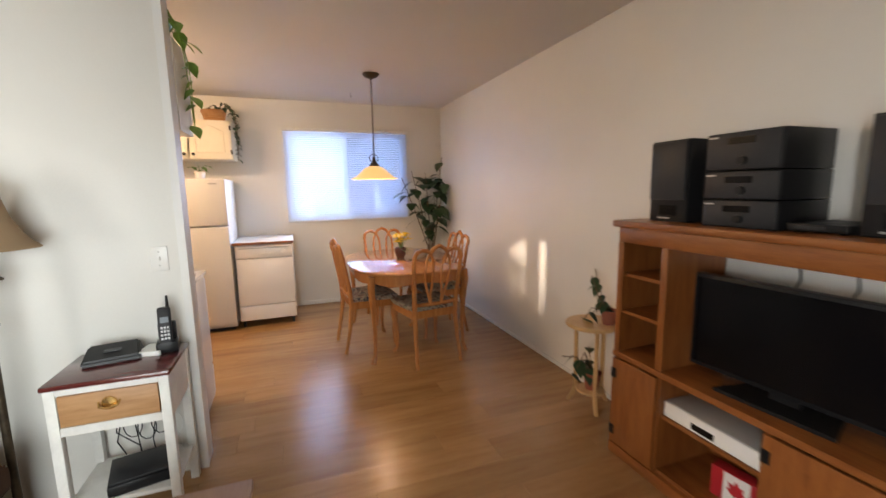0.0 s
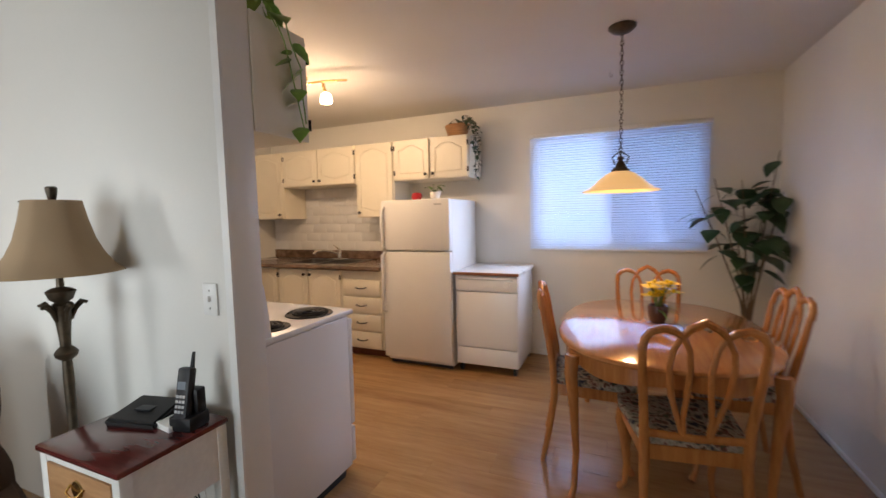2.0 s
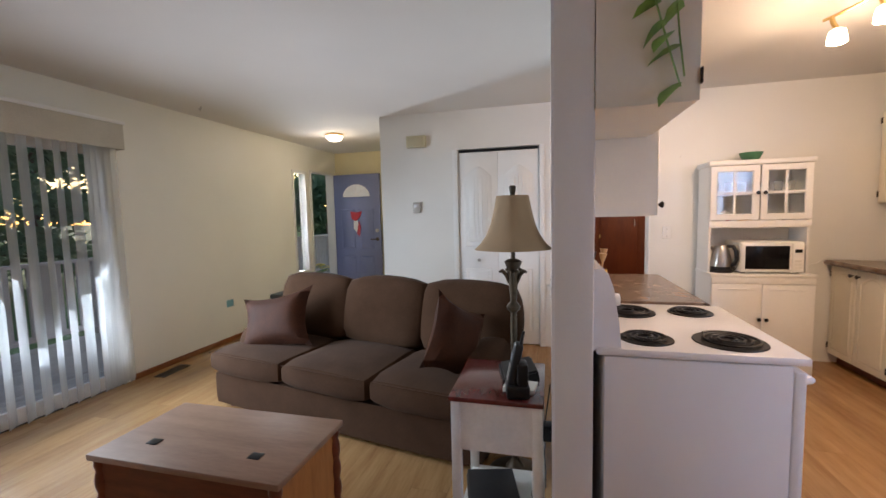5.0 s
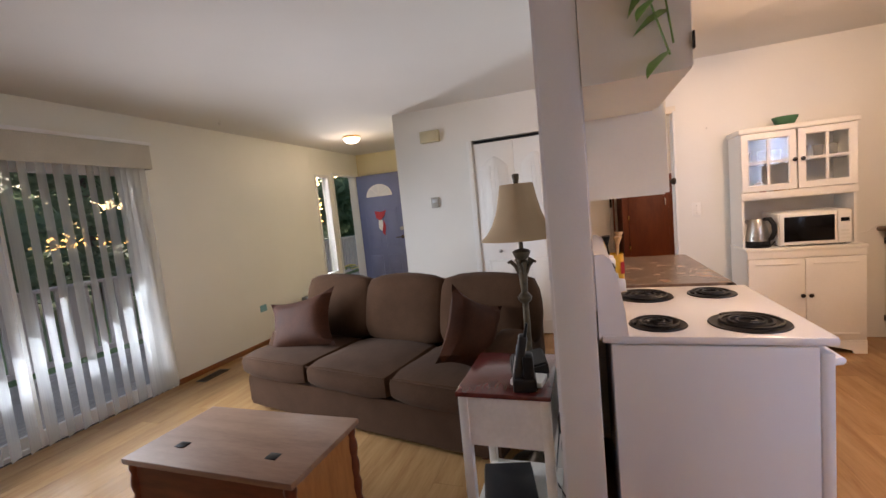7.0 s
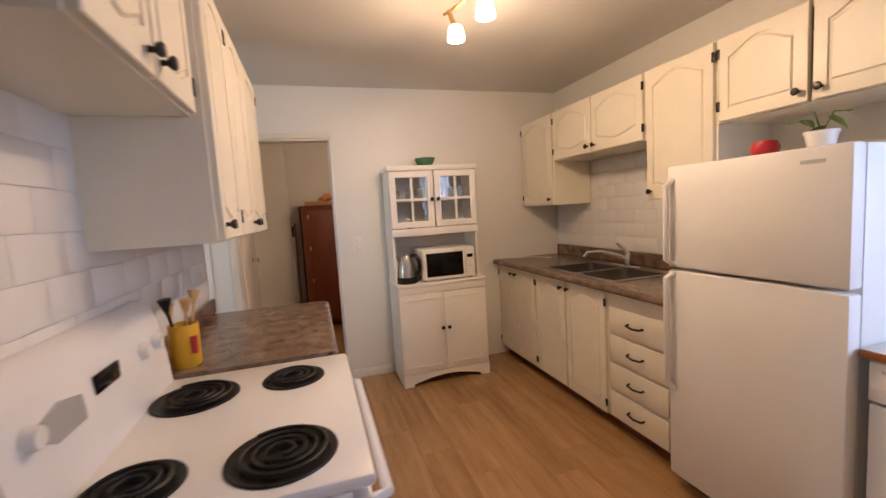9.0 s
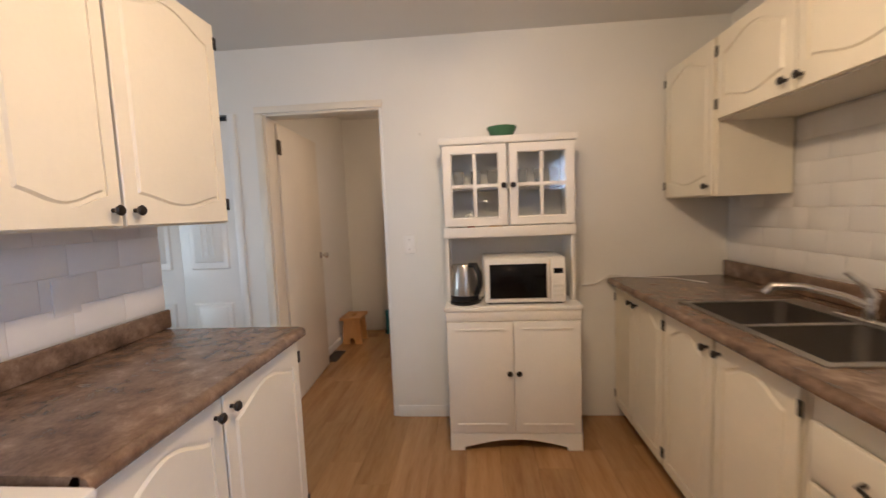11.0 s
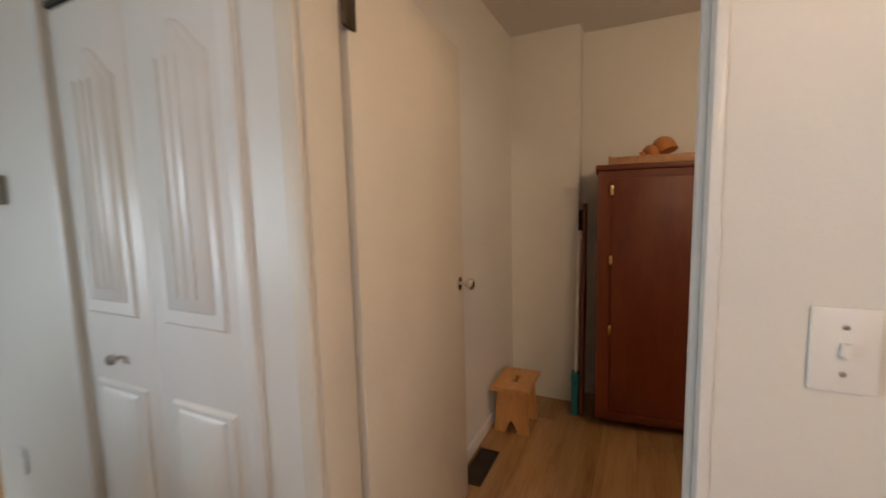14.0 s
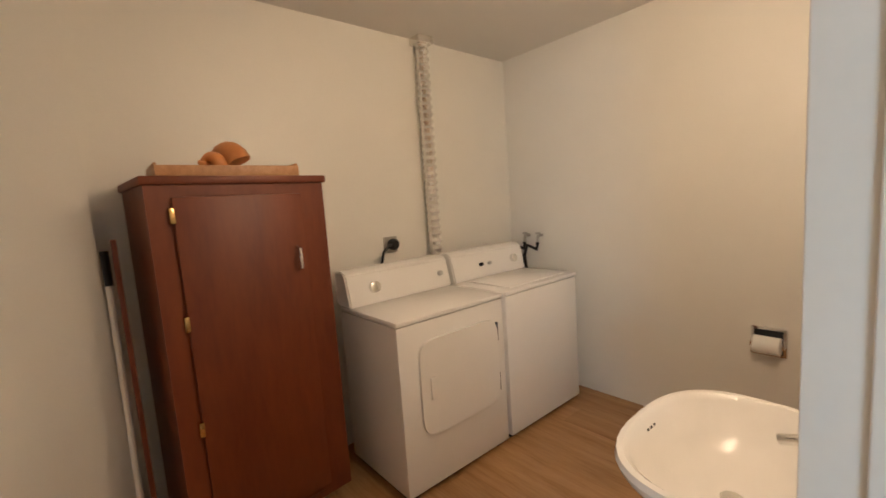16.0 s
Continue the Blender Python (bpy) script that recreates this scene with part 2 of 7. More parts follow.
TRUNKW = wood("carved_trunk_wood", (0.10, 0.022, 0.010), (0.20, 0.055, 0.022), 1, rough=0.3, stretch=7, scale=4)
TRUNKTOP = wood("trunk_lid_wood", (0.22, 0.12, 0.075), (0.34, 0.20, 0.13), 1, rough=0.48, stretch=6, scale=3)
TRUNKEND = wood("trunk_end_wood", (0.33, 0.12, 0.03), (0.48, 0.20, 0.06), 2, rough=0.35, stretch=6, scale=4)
REDTOP = wood("cherry_red_stain", (0.075, 0.010, 0.010), (0.14, 0.026, 0.022), 0, rough=0.18, stretch=6, scale=4, coat=0.4)
DRAWERW = wood("drawer_oak", (0.36, 0.17, 0.07), (0.52, 0.29, 0.14), 0, rough=0.45, stretch=8, scale=5)
BARK = wood("bark", (0.07, 0.05, 0.035), (0.16, 0.12, 0.09), 2, rough=0.9, stretch=5, scale=6, bmp=0.6)
DECKW = wood("deck_timber", (0.32, 0.30, 0.28), (0.50, 0.48, 0.45), 0, rough=0.7, stretch=8, scale=3, rnd=0.1)
RAILW = plain("rail_paint", (0.48, 0.44, 0.43), 0.6, var=0.06)
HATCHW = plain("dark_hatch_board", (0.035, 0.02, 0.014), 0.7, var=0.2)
SOFA = fabric("sofa_cloth", (0.054, 0.025, 0.012), (0.076, 0.037, 0.019))
PILLOW = fabric("pillow_cloth", (0.032, 0.008, 0.002), (0.070, 0.020, 0.006), scale=90, rough=0.65)
SHADE = plain("lampshade_cloth", (0.36, 0.245, 0.145), 0.9, var=0.06, scale=5, grain=260, bmp=0.12)
SEATF = fabric("floral_seat_cloth", (0, 0, 0), (0, 0, 0), scale=200, big=26, blot=[(0.36, (0.03, 0.035, 0.06)), (0.44, (0.30, 0.27, 0.20)), (0.52, (0.50, 0.45, 0.36)), (0.58, (0.20, 0.06, 0.05)), (0.66, (0.07, 0.10, 0.06))])
BLIND = sheer("blind_slat", (0.78, 0.82, 0.88), 0.40)
VANE = sheer("sheer_vane", (0.76, 0.78, 0.77), 0.35, 0.5)
VALANCE = fabric("valance_cloth", (0.58, 0.54, 0.45), (0.66, 0.62, 0.52))
GLASS = glass("window_glass")
TUMBLER = sheer("tumbler_glass", (0.78, 0.80, 0.80), 0.5, 0.72)
CABGLASS = glass("cabinet_glass", (0.95, 0.97, 0.98), 0.02)
LEAF = plain("leaf", (0.10, 0.20, 0.04), 0.38, var=0.3, scale=14, bmp=0.05)
LEAFLIGHT = plain("pothos_leaf", (0.17, 0.30, 0.055), 0.34, var=0.35, scale=12, bmp=0.05)
LEAFDARK = plain("dark_leaf", (0.025, 0.062, 0.026), 0.4, var=0.3, scale=14, bmp=0.05)
STEMM = plain("stem", (0.13, 0.09, 0.05), 0.7, var=0.2)
TREELEAF = sheer("tree_leaf", (0.22, 0.33, 0.22), 0.5)
GRASS = plain("lawn", (0.07, 0.14, 0.04), 0.9, var=0.3, scale=1.5, bmp=0.5)
BULB = glow("lit_frosted_glass", (1.0, 0.70, 0.38), 14)
DOME = glow("lit_dome_glass", (1.0, 0.84, 0.60), 5)
PENDG = glow("amber_shade_glass", (1.0, 0.62, 0.25), 0.42, (0.72, 0.46, 0.19))

# laminate worktop, mottled brown stone print
COUNTER, _nt, _bs = node_mat("mottled_laminate")
_v = coords(_nt)
_c = ramp(_nt, noise_tex(_nt, _v, 13, 9, 0.72), [(0.34, (0.085, 0.053, 0.035)), (0.47, (0.155, 0.098, 0.066)), (0.55, (0.20, 0.13, 0.088)), (0.68, (0.31, 0.215, 0.15))])
_nt.links.new(_c, _bs.inputs["Base Color"])
_bs.inputs["Roughness"].default_value = 0.24

# ---- mesh helpers ----


def box(bm, x0, x1, y0, y1, z0, z1, r=0.0, seg=2):
    v = [bm.verts.new((x, y, z)) for x in (x0, x1) for y in (y0, y1) for z in (z0, z1)]
    f = [bm.faces.new([v[i] for i in q]) for q in ((0, 1, 3, 2), (4, 6, 7, 5), (0, 4, 5, 1), (2, 3, 7, 6), (0, 2, 6, 4), (1, 5, 7, 3))]
    if r:
        bmesh.ops.bevel(bm, geom=list({e for q in f for e in q.edges}), offset=r, segments=seg, affect="EDGES", profile=0.5)
    return bm


def boxes(*rows, r=0.0):
    bm = bmesh.new()
    for row in rows:
        box(bm, *row, r=r)
    return bm


def tube(bm, pts, r, n=8, cap=True):
    """A round rod along points; r is one radius or one for each point."""
    pts = [Vector(p) for p in pts]
    rs = r if isinstance(r, (list, tuple)) else [r] * len(pts)
    rings, side = [], None
    for i, p in enumerate(pts):
        t = (pts[min(i + 1, len(pts) - 1)] - pts[max(i - 1, 0)]).normalized()
        if side is None:
            side = t.orthogonal().normalized()
        side = (side - t * side.dot(t)).normalized()
        up = t.cross(side)
        rings.append([bm.verts.new(p + rs[i] * (side * math.cos(a) + up * math.sin(a))) for a in (2 * math.pi * k / n for k in range(n))])
    for a, b in zip(rings, rings[1:]):
        for k in range(n):
            bm.faces.new((a[k], a[(k + 1) % n], b[(k + 1) % n], b[k]))
    if cap:
        bm.faces.new(rings[0][::-1])
        bm.faces.new(rings[-1])
    return bm


def lathe(bm, prof, at=(0, 0, 0), n=24, axis=2):
    """Turned round an axis: rows of radius and height."""
    rings = []
    for r, h in prof:
        ring = []
        for k in range(n):
            a = 2 * math.pi * k / n
            p = [r * math.cos(a), r * math.sin(a)]
            p.insert(axis, h) if axis != 1 else p.insert(1, h)
            ring.append(bm.verts.new(Vector(p) + Vector(at)))
        rings.append(ring)
    for a, b in zip(rings, rings[1:]):
        for k in range(n):
            bm.faces.new((a[k], a[(k + 1) % n], b[(k + 1) % n], b[k]))
    if prof[0][0] > 1e-4:
        bm.faces.new(rings[0][::-1])
    if prof[-1][0] > 1e-4:
        bm.faces.new(rings[-1])
    return bm


def raised(bm, pts, y0, y1, inset):
    """A flat panel with a sloping rim, outline in x and z, rising from y0 to y1."""
    cx, cz = sum(p[0] for p in pts) / len(pts), sum(p[1] for p in pts) / len(pts)
    a = [bm.verts.new((x, y0, z)) for x, z in pts]
    b = [bm.verts.new((x - math.copysign(min(inset, abs(x - cx)), x - cx), y1, z - math.copysign(min(inset, abs(z - cz)), z - cz))) for x, z in pts]
    n = len(pts)
    for k in range(n):
        bm.faces.new((a[k], a[(k + 1) % n], b[(k + 1) % n], b[k]))
    bm.faces.new(b)
    return bm


def slab(bm, pts, z0, z1):
    """An upright prism over an outline in x and y."""
    a, b = [bm.verts.new((x, y, z0)) for x, y in pts], [bm.verts.new((x, y, z1)) for x, y in pts]
    n = len(pts)
    for k in range(n):
        bm.faces.new((a[k], a[(k + 1) % n], b[(k + 1) % n], b[k]))
    bm.faces.new(a[::-1])
    bm.faces.new(b)
    return bm


def slab_y(bm, pts, y0, y1):
    """A prism through y over an outline in x and z."""
    a, b = [bm.verts.new((x, y0, z)) for x, z in pts], [bm.verts.new((x, y1, z)) for x, z in pts]
    n = len(pts)
    for k in range(n):
        bm.faces.new((a[k], b[k], b[(k + 1) % n], a[(k + 1) % n]))
    bm.faces.new(a)
    bm.faces.new(b[::-1])
    return bm


def finish(name, bm, material):
    bmesh.ops.recalc_face_normals(bm, faces=bm.faces)
    me = bpy.data.meshes.new(name)
    bm.to_mesh(me)
    bm.free()
    me.materials.append(material)
    me.polygons.foreach_set("use_smooth", [True] * len(me.polygons))
    me.set_sharp_from_angle(angle=radians(38))
    return me


def part(name, bm, material, parent, label=""):
    o = new(name, finish(name, bm, material))
    o.parent = parent
    return tagged(o, label)


def same(name, ob, parent, m, label=""):
    """One more part on the mesh of an earlier one."""
    o = new(name, ob.data)
    o.parent, o.matrix_basis = parent, m
    return tagged(o, label)


def thing(name, label, category, m=None, group=""):
    o = new(name)
    o.empty_display_size = 0.1
    o.matrix_basis = m or Matrix()
    return tagged(o, label, category, group)


def solo(name, bm, material, label, category, group="", m=None):
    o = new(name, finish(name, bm, material))
    if m:
        o.matrix_basis = m
    return tagged(o, label, category, group)


def structure(name, bm, material, label, category):
    return tagged(new(name, finish(name, bm, material)), label, category, "", "structure")


# ---- the rooms ----
H, XE, YN, XW, YS = 2.44, 3.165, 6.665, -2.045, 0.128
LB, LS, TH = -4.29, 3.66, 0.12
PX0, PX1, PY0, PY1 = -1.065, 0.775, 3.655, 3.785
WX0, WX1, WZ0, WZ1 = 1.25, 2.66, 1.06, 2.09

floor = structure("floor", boxes((LB - TH, XE + TH, YS - TH, YN + TH, -0.12, -0.008)), SOIL, "honey-brown wood laminate floor of long narrow planks", "floor")
wall_east = structure("wall_east", boxes((XE, XE + TH, YS - TH, YN + TH, 0, H)), WALL, "long off-white painted wall behind the television unit", "wall")
wall_north = structure("wall_north", boxes((LB - TH, WX0, YN, YN + TH, 0, H), (WX1, XE, YN, YN + TH, 0, H), (WX0, WX1, YN, YN + TH, 0, WZ0), (WX0, WX1, YN, YN + TH, WZ1, H)), WALL, "off-white painted kitchen wall with a window", "wall")
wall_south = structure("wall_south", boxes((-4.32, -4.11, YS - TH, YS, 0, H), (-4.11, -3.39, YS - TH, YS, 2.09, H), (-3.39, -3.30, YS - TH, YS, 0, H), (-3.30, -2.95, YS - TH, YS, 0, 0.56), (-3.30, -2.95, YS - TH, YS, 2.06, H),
                                            (-2.95, -0.42, YS - TH, YS, 0, H), (-0.42, 1.42, YS - TH, YS, 2.04, H), (1.42, XE, YS - TH, YS, 0, H)), CREAMLIT, "cream painted wall with patio and entry doors, colour lightened as if lit", "wall")
wall_hall_end = structure("wall_hall_end", boxes((-4.32, -4.2, YS, 1.862, 0, H)), YELLOW, "pale yellow painted wall at the end of the entry", "wall")
wall_hall_north = structure("wall_hall_north", boxes((-4.32, XW - TH, 1.862, 1.98, 0, H)), YELLOW, "pale yellow painted side wall of the entry", "wall")
wall_west = structure("wall_west", boxes((XW - TH, XW, 1.862, 2.72, 0, H), (XW - TH, XW, 2.72, 3.55, 2.04, H), (XW - TH, XW, 3.55, 3.79, 0, H), (XW - TH, XW, 3.79, 4.565, 2.03, H), (XW - TH, XW, 4.565, YN, 0, H)), WALL, "off-white painted wall with closet and laundry doorways", "wall")
wall_laundry_south = structure("wall_laundry_south", boxes((LB, XW - TH, LS - TH, LS, 0, H), (LB, -4.12, LS, 4.10, 0, H)), WALL, "beige-lit painted laundry wall with a boxed corner", "wall")
# The stretch south of LS is unseen, added to stop daylight leaking through the closet
wall_laundry_back = structure("wall_laundry_back", boxes((LB - TH, LB, 1.99, YN, 0, H)), WALL, "beige-lit painted laundry back wall", "wall")
wall_partition = structure("wall_partition", boxes((PX0, PX1, PY0, PY1, 0, H), r=0.004), WALL, "off-white partition wall between living room and kitchen", "wall")
hx0, hx1, hy0, hy1 = -3.32, -2.92, 3.80, 4.45
ceiling = structure("ceiling", boxes((hx1, XE + TH, YS - TH, YN + TH, H, H + 0.08), (LB - TH, hx0, YS - TH, YN + TH, H, H + 0.08), (hx0, hx1, YS - TH, hy0, H, H + 0.08), (hx0, hx1, hy1, YN + TH, H, H + 0.08)), CEIL, "off-white stippled ceiling", "ceiling")
# Out of view: roof and eave added to keep direct sun out of the rooms
roof = structure("roof", boxes((-4.6, 3.6, -0.25, 7.1, H + 0.3, H + 0.42), (-4.6, 3.6, -0.25, -0.15, H + 0.1, H + 0.3)), RAILW, "unseen flat roof with an eave, added to block the sun", "roof")
hatch = thing("ceiling_hatch", "dark open hatch in the laundry ceiling", "hatch")
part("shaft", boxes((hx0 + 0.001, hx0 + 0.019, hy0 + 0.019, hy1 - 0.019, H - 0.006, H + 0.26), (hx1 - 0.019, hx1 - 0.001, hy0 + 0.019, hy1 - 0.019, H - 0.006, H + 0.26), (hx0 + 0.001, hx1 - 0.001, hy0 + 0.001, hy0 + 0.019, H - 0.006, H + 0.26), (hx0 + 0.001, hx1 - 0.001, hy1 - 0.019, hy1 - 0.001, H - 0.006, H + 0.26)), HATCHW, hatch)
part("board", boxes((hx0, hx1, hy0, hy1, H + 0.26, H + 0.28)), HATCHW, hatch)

# baseboards
for nm, b in (("baseboard", (-2.95, -0.50, YS, YS + 0.012, 0, 0.05)), ("baseboard", (1.50, XE - 0.015, YS, YS + 0.012, 0, 0.05))):
    structure(nm, boxes(b, r=0.003), PINEX, "thin brown wooden baseboard", "baseboard")
for b in ((XW, XW + 0.012, 1.862, 2.66, 0, 0.075), (XW, XW + 0.012, 4.585, 4.93, 0, 0.075), (XE - 0.012, XE, YS + 0.02, YN, 0, 0.03), (1.30, XE - 0.014, YN - 0.012, YN, 0, 0.05), (-4.10, -2.3, LS, LS + 0.012, 0, 0.07)):
    structure("baseboard", boxes(b, r=0.003), TRIM, "white painted baseboard", "baseboard")
structure("trim", boxes((PX1 - 0.03, PX1 + 0.004, PY0 - 0.006, PY0 + 0.004, 0, H - 0.002)), TRIM, "thin white corner bead on the partition", "trim")

# closet with its two folding leaves
closet_door = tagged(thing("door_1", "white folding closet door with arched moulded panels", "door"), kind="structure")
part("lining", boxes((XW - TH, XW - 0.002, 2.712, 2.722, 0, 2.04), (XW - TH, XW - 0.002, 3.548, 3.558, 0, 2.04)), TRIM, closet_door)
part("track", boxes((XW - 0.07, XW - 0.005, 2.735, 3.535, 2.012, 2.03)), BLACK, closet_door)
part("casing", boxes((XW - 0.03, XW + 0.014, 2.665, 2.72, 0, 2.04), (XW - 0.03, XW + 0.014, 3.55, 3.60, 0, 2.04), r=0.004), TRIM, closet_door)


def arch_pts(x0, x1, z0, z1, a, n=12, low=0.0):
    top = [(x1 + (x0 - x1) * k / n, z1 - a + a * math.sin(math.pi * k / n) ** 1.4) for k in range(n + 1)]
    if low:
        return [(x0 + (x1 - x0) * k / n, z0 + low - low * math.sin(math.pi * k / n) ** 1.4) for k in range(n + 1)] + top
    return [(x0, z0), (x1, z0)] + top


def moulded(bm, pts, y, w=0.012):
    raised(bm, pts, y, y - 0.010, w * 0.8)
    cx, cz = sum(p[0] for p in pts) / len(pts), sum(p[1] for p in pts) / len(pts)
    inner = [(cx + (x - cx) * 0.74, cz + (z - cz) * 0.93) for x, z in pts]
    raised(bm, inner, y - 0.010, y - 0.019, w)


for k in range(2):
    leaf = part("leaf", boxes((0.0, 0.4095, 0, 0.03, 0.012, 2.005), r=0.002), TRIM, closet_door)
    leaf.matrix_basis = pose(XW - 0.012, 2.724 + 0.411 * k, 0, 0, 0, 90)
    pb = bmesh.new()
    moulded(pb, arch_pts(0.065, 0.345, 1.03, 1.86, 0.10), 0.0)
    for x in (0.165, 0.205, 0.245):
        tube(pb, [(x, -0.018, 1.12), (x, -0.018, 1.76)], 0.006, 6)
    part("upper_panel", pb, TRIM, leaf)
    pb = bmesh.new()
    moulded(pb, [(0.065, 0.14), (0.345, 0.14), (0.345, 0.80), (0.065, 0.80)], 0.0)
    part("lower_panel", pb, TRIM, leaf)
    if k == 0:
        part("knob", lathe(bmesh.new(), [(0.006, 0), (0.006, -0.015), (0.016, -0.022), (0.018, -0.032), (0.010, -0.040), (0.0, -0.041)], (0.21, 0, 0.89), 14, 1), STEEL, leaf)

# laundry doorway and its open leaf
laundry_door = tagged(thing("door_2", "plain cream door standing open into the laundry", "door"), kind="structure")
cas = bmesh.new()
for b in ((XW, XW + 0.014, 3.735, 3.79, 0, 2.03), (XW, XW + 0.014, 3.735, 4.575, 2.032, 2.075), (XW - TH - 0.004, XW + 0.001, 3.79, 3.803, 0, 2.03), (XW - TH - 0.004, XW + 0.001, 3.803, 4.548, 2.015, 2.03)):
    box(cas, *b, r=0.003)
part("casing", cas, DOORP, laundry_door)
part("jamb", boxes((XW - TH - 0.004, XW + 0.003, 4.548, 4.565, 0, 2.03), (XW - 0.08, XW - 0.045, 4.537, 4.548, 0, 2.015), r=0.003), TRIM, laundry_door)
lleaf = part("leaf", boxes((0.0, 0.80, -0.035, 0.0, 0.012, 2.005), r=0.003), DOORP, laundry_door)
lleaf.matrix_basis = pose(XW - TH - 0.03, 3.772, 0, 0, 0, 183.2)
kb = bmesh.new()
lathe(kb, [(0.03, 0), (0.03, 0.006), (0.010, 0.012), (0.010, 0.03), (0.024, 0.042), (0.027, 0.055), (0.018, 0.066), (0, 0.068)], (0.74, -0.036, 1.02), 16, 1)
bmesh.ops.scale(kb, vec=(1, -1, 1), space=Matrix.Translation((0, 0.036, 0)), verts=kb.verts)
part("knob", kb, CHROME, lleaf)
for z in (0.20, 1.84):
    part("hinge", boxes((-0.03, 0.022, -0.046, -0.0355, z - 0.05, z + 0.05), r=0.002), BRONZE, lleaf, "dark bronze hinge")

# kitchen window: frame, two panes, screen
win = tagged(thing("window_1", "white sliding window behind a closed blind", "window"), kind="structure")
part("window_frame", boxes((WX0, WX1, YN + 0.05, YN + 0.10, WZ0, WZ0 + 0.04), (WX0, WX1, YN + 0.05, YN + 0.10, WZ1 - 0.04, WZ1), (WX0, WX0 + 0.04, YN + 0.05, YN + 0.10, WZ0 + 0.04, WZ1 - 0.04), (WX1 - 0.04, WX1, YN + 0.05, YN + 0.10, WZ0 + 0.04, WZ1 - 0.04), (1.90, 1.95, YN + 0.045, YN + 0.09, WZ0 + 0.04, WZ1 - 0.04)), PLASTIC, win)
for x0, x1 in ((WX0 + 0.04, 1.90), (1.95, WX1 - 0.04)):
    p = part("pane", boxes((x0, x1, YN + 0.066, YN + 0.072, WZ0 + 0.04, WZ1 - 0.04)), GLASS, win)
    p.visible_shadow = False
part("insect_screen", boxes((1.95, WX1 - 0.04, YN + 0.052, YN + 0.054, WZ0 + 0.04, WZ1 - 0.04)), glass("screen_mesh", (0.85, 0.92, 1.0), 0.6, 0.62), win)
part("window_sill", boxes((WX0 - 0.03, WX1 + 0.03, YN - 0.02, YN, WZ0 - 0.035, WZ0 - 0.008), r=0.004), TRIM, win)
blind = thing("window_blind", "closed white horizontal slat blind, glowing with daylight", "blind")
part("headrail", boxes((1.215, 2.70, YN - 0.045, YN - 0.005, 2.09, 2.125), r=0.004), PLASTIC, blind)
sl = part("slat", boxes((1.22, 2.69, -0.0125, 0.0125, -0.0006, 0.0006)), BLIND, blind)
sl.matrix_basis = pose(0, YN - 0.026, 1.055, 50)
for k in range(1, 47):
    same("slat", sl, blind, pose(0, YN - 0.026, 1.055 + 0.0222 * k, 50))
part("bottom_rail", boxes((1.22, 2.69, YN - 0.04, YN - 0.012, 1.03, 1.045), r=0.003), PLASTIC, blind)
for x in (1.45, 1.95, 2.45):
    part("cord", tube(bmesh.new(), [(x, YN - 0.041, 1.04), (x, YN - 0.041, 2.09)], 0.001, 5), PLASTIC, blind)

# patio door with vertical vanes
pd = tagged(thing("door_3", "sliding glass patio door in a white frame", "patio door"), kind="structure")
part("frame", boxes((-0.42, 1.42, YS - 0.10, YS - 0.03, 1.99, 2.04), (-0.42, -0.37, YS - 0.10, YS - 0.03, 0.03, 1.99), (1.37, 1.42, YS - 0.10, YS - 0.03, 0.03, 1.99), (-0.42, 1.42, YS - 0.10, YS - 0.03, 0.0, 0.03)), PLASTIC, pd)
for x0, x1, y in ((-0.37, 0.55, YS - 0.06), (0.48, 1.37, YS - 0.09)):
    fr = part("sash", boxes((x0, x0 + 0.06, y, y + 0.03, 0.03, 1.99), (x1 - 0.06, x1, y, y + 0.03, 0.03, 1.99), (x0 + 0.06, x1 - 0.06, y, y + 0.03, 0.03, 0.11), (x0 + 0.06, x1 - 0.06, y, y + 0.03, 1.92, 1.99)), PLASTIC, pd)
    p = part("pane", boxes((x0 + 0.06, x1 - 0.06, y + 0.012, y + 0.018, 0.11, 1.92)), GLASS, fr)
    p.visible_shadow = False
vb = thing("vertical_blind", "cream vertical vane blind, drawn across and turned open", "blind")
part("headrail", boxes((-0.51, 1.53, YS + 0.02, YS + 0.125, 2.172, 2.20), r=0.004), PLASTIC, vb)
part("valance", boxes((-0.49, 1.51, YS + 0.115, YS + 0.122, 1.97, 2.171), (-0.49, -0.483, YS + 0.004, YS + 0.115, 1.97, 2.171)), VALANCE, vb)
vbm = bmesh.new()
vr = [[vbm.verts.new((-0.058 + 0.116 * i / 6, 0.006 * math.sin(math.pi * i / 6), z)) for i in range(7)] for z in (0.03, 0.7, 1.4, 2.14)]
for a, b in zip(vr, vr[1:]):
    for i in range(6):
        vbm.faces.new((a[i], a[i + 1], b[i + 1], b[i]))
vane = part("vane", vbm, VANE, vb)
vane.matrix_basis = pose(-0.44, YS + 0.06, 0, 0, 0, 32)
for k in range(1, 22):
    x = -0.44 + (0.05 * k if k < 5 else 0.2 + 0.103 * (k - 4))
    same("vane", vane, vb, pose(x, YS + 0.06, 0, 0, 0, (28 if k < 6 else 36) + 5 * math.sin(k * 2.1)))

# entry: open blue door, sidelight, threshold
ed = tagged(thing("door_4", "slate-blue panelled entry door standing open, with a fan window", "door"), kind="structure")
part("jamb", boxes((-4.11, -4.075, YS - TH, YS + 0.02, 0.02, 2.07), (-3.425, -3.39, YS - TH, YS + 0.02, 0.02, 2.07), (-4.11, -3.39, YS - TH, YS + 0.02, 2.07, 2.095), (-4.11, -3.39, YS - TH, YS + 0.02, 0, 0.02)), TRIM, ed)
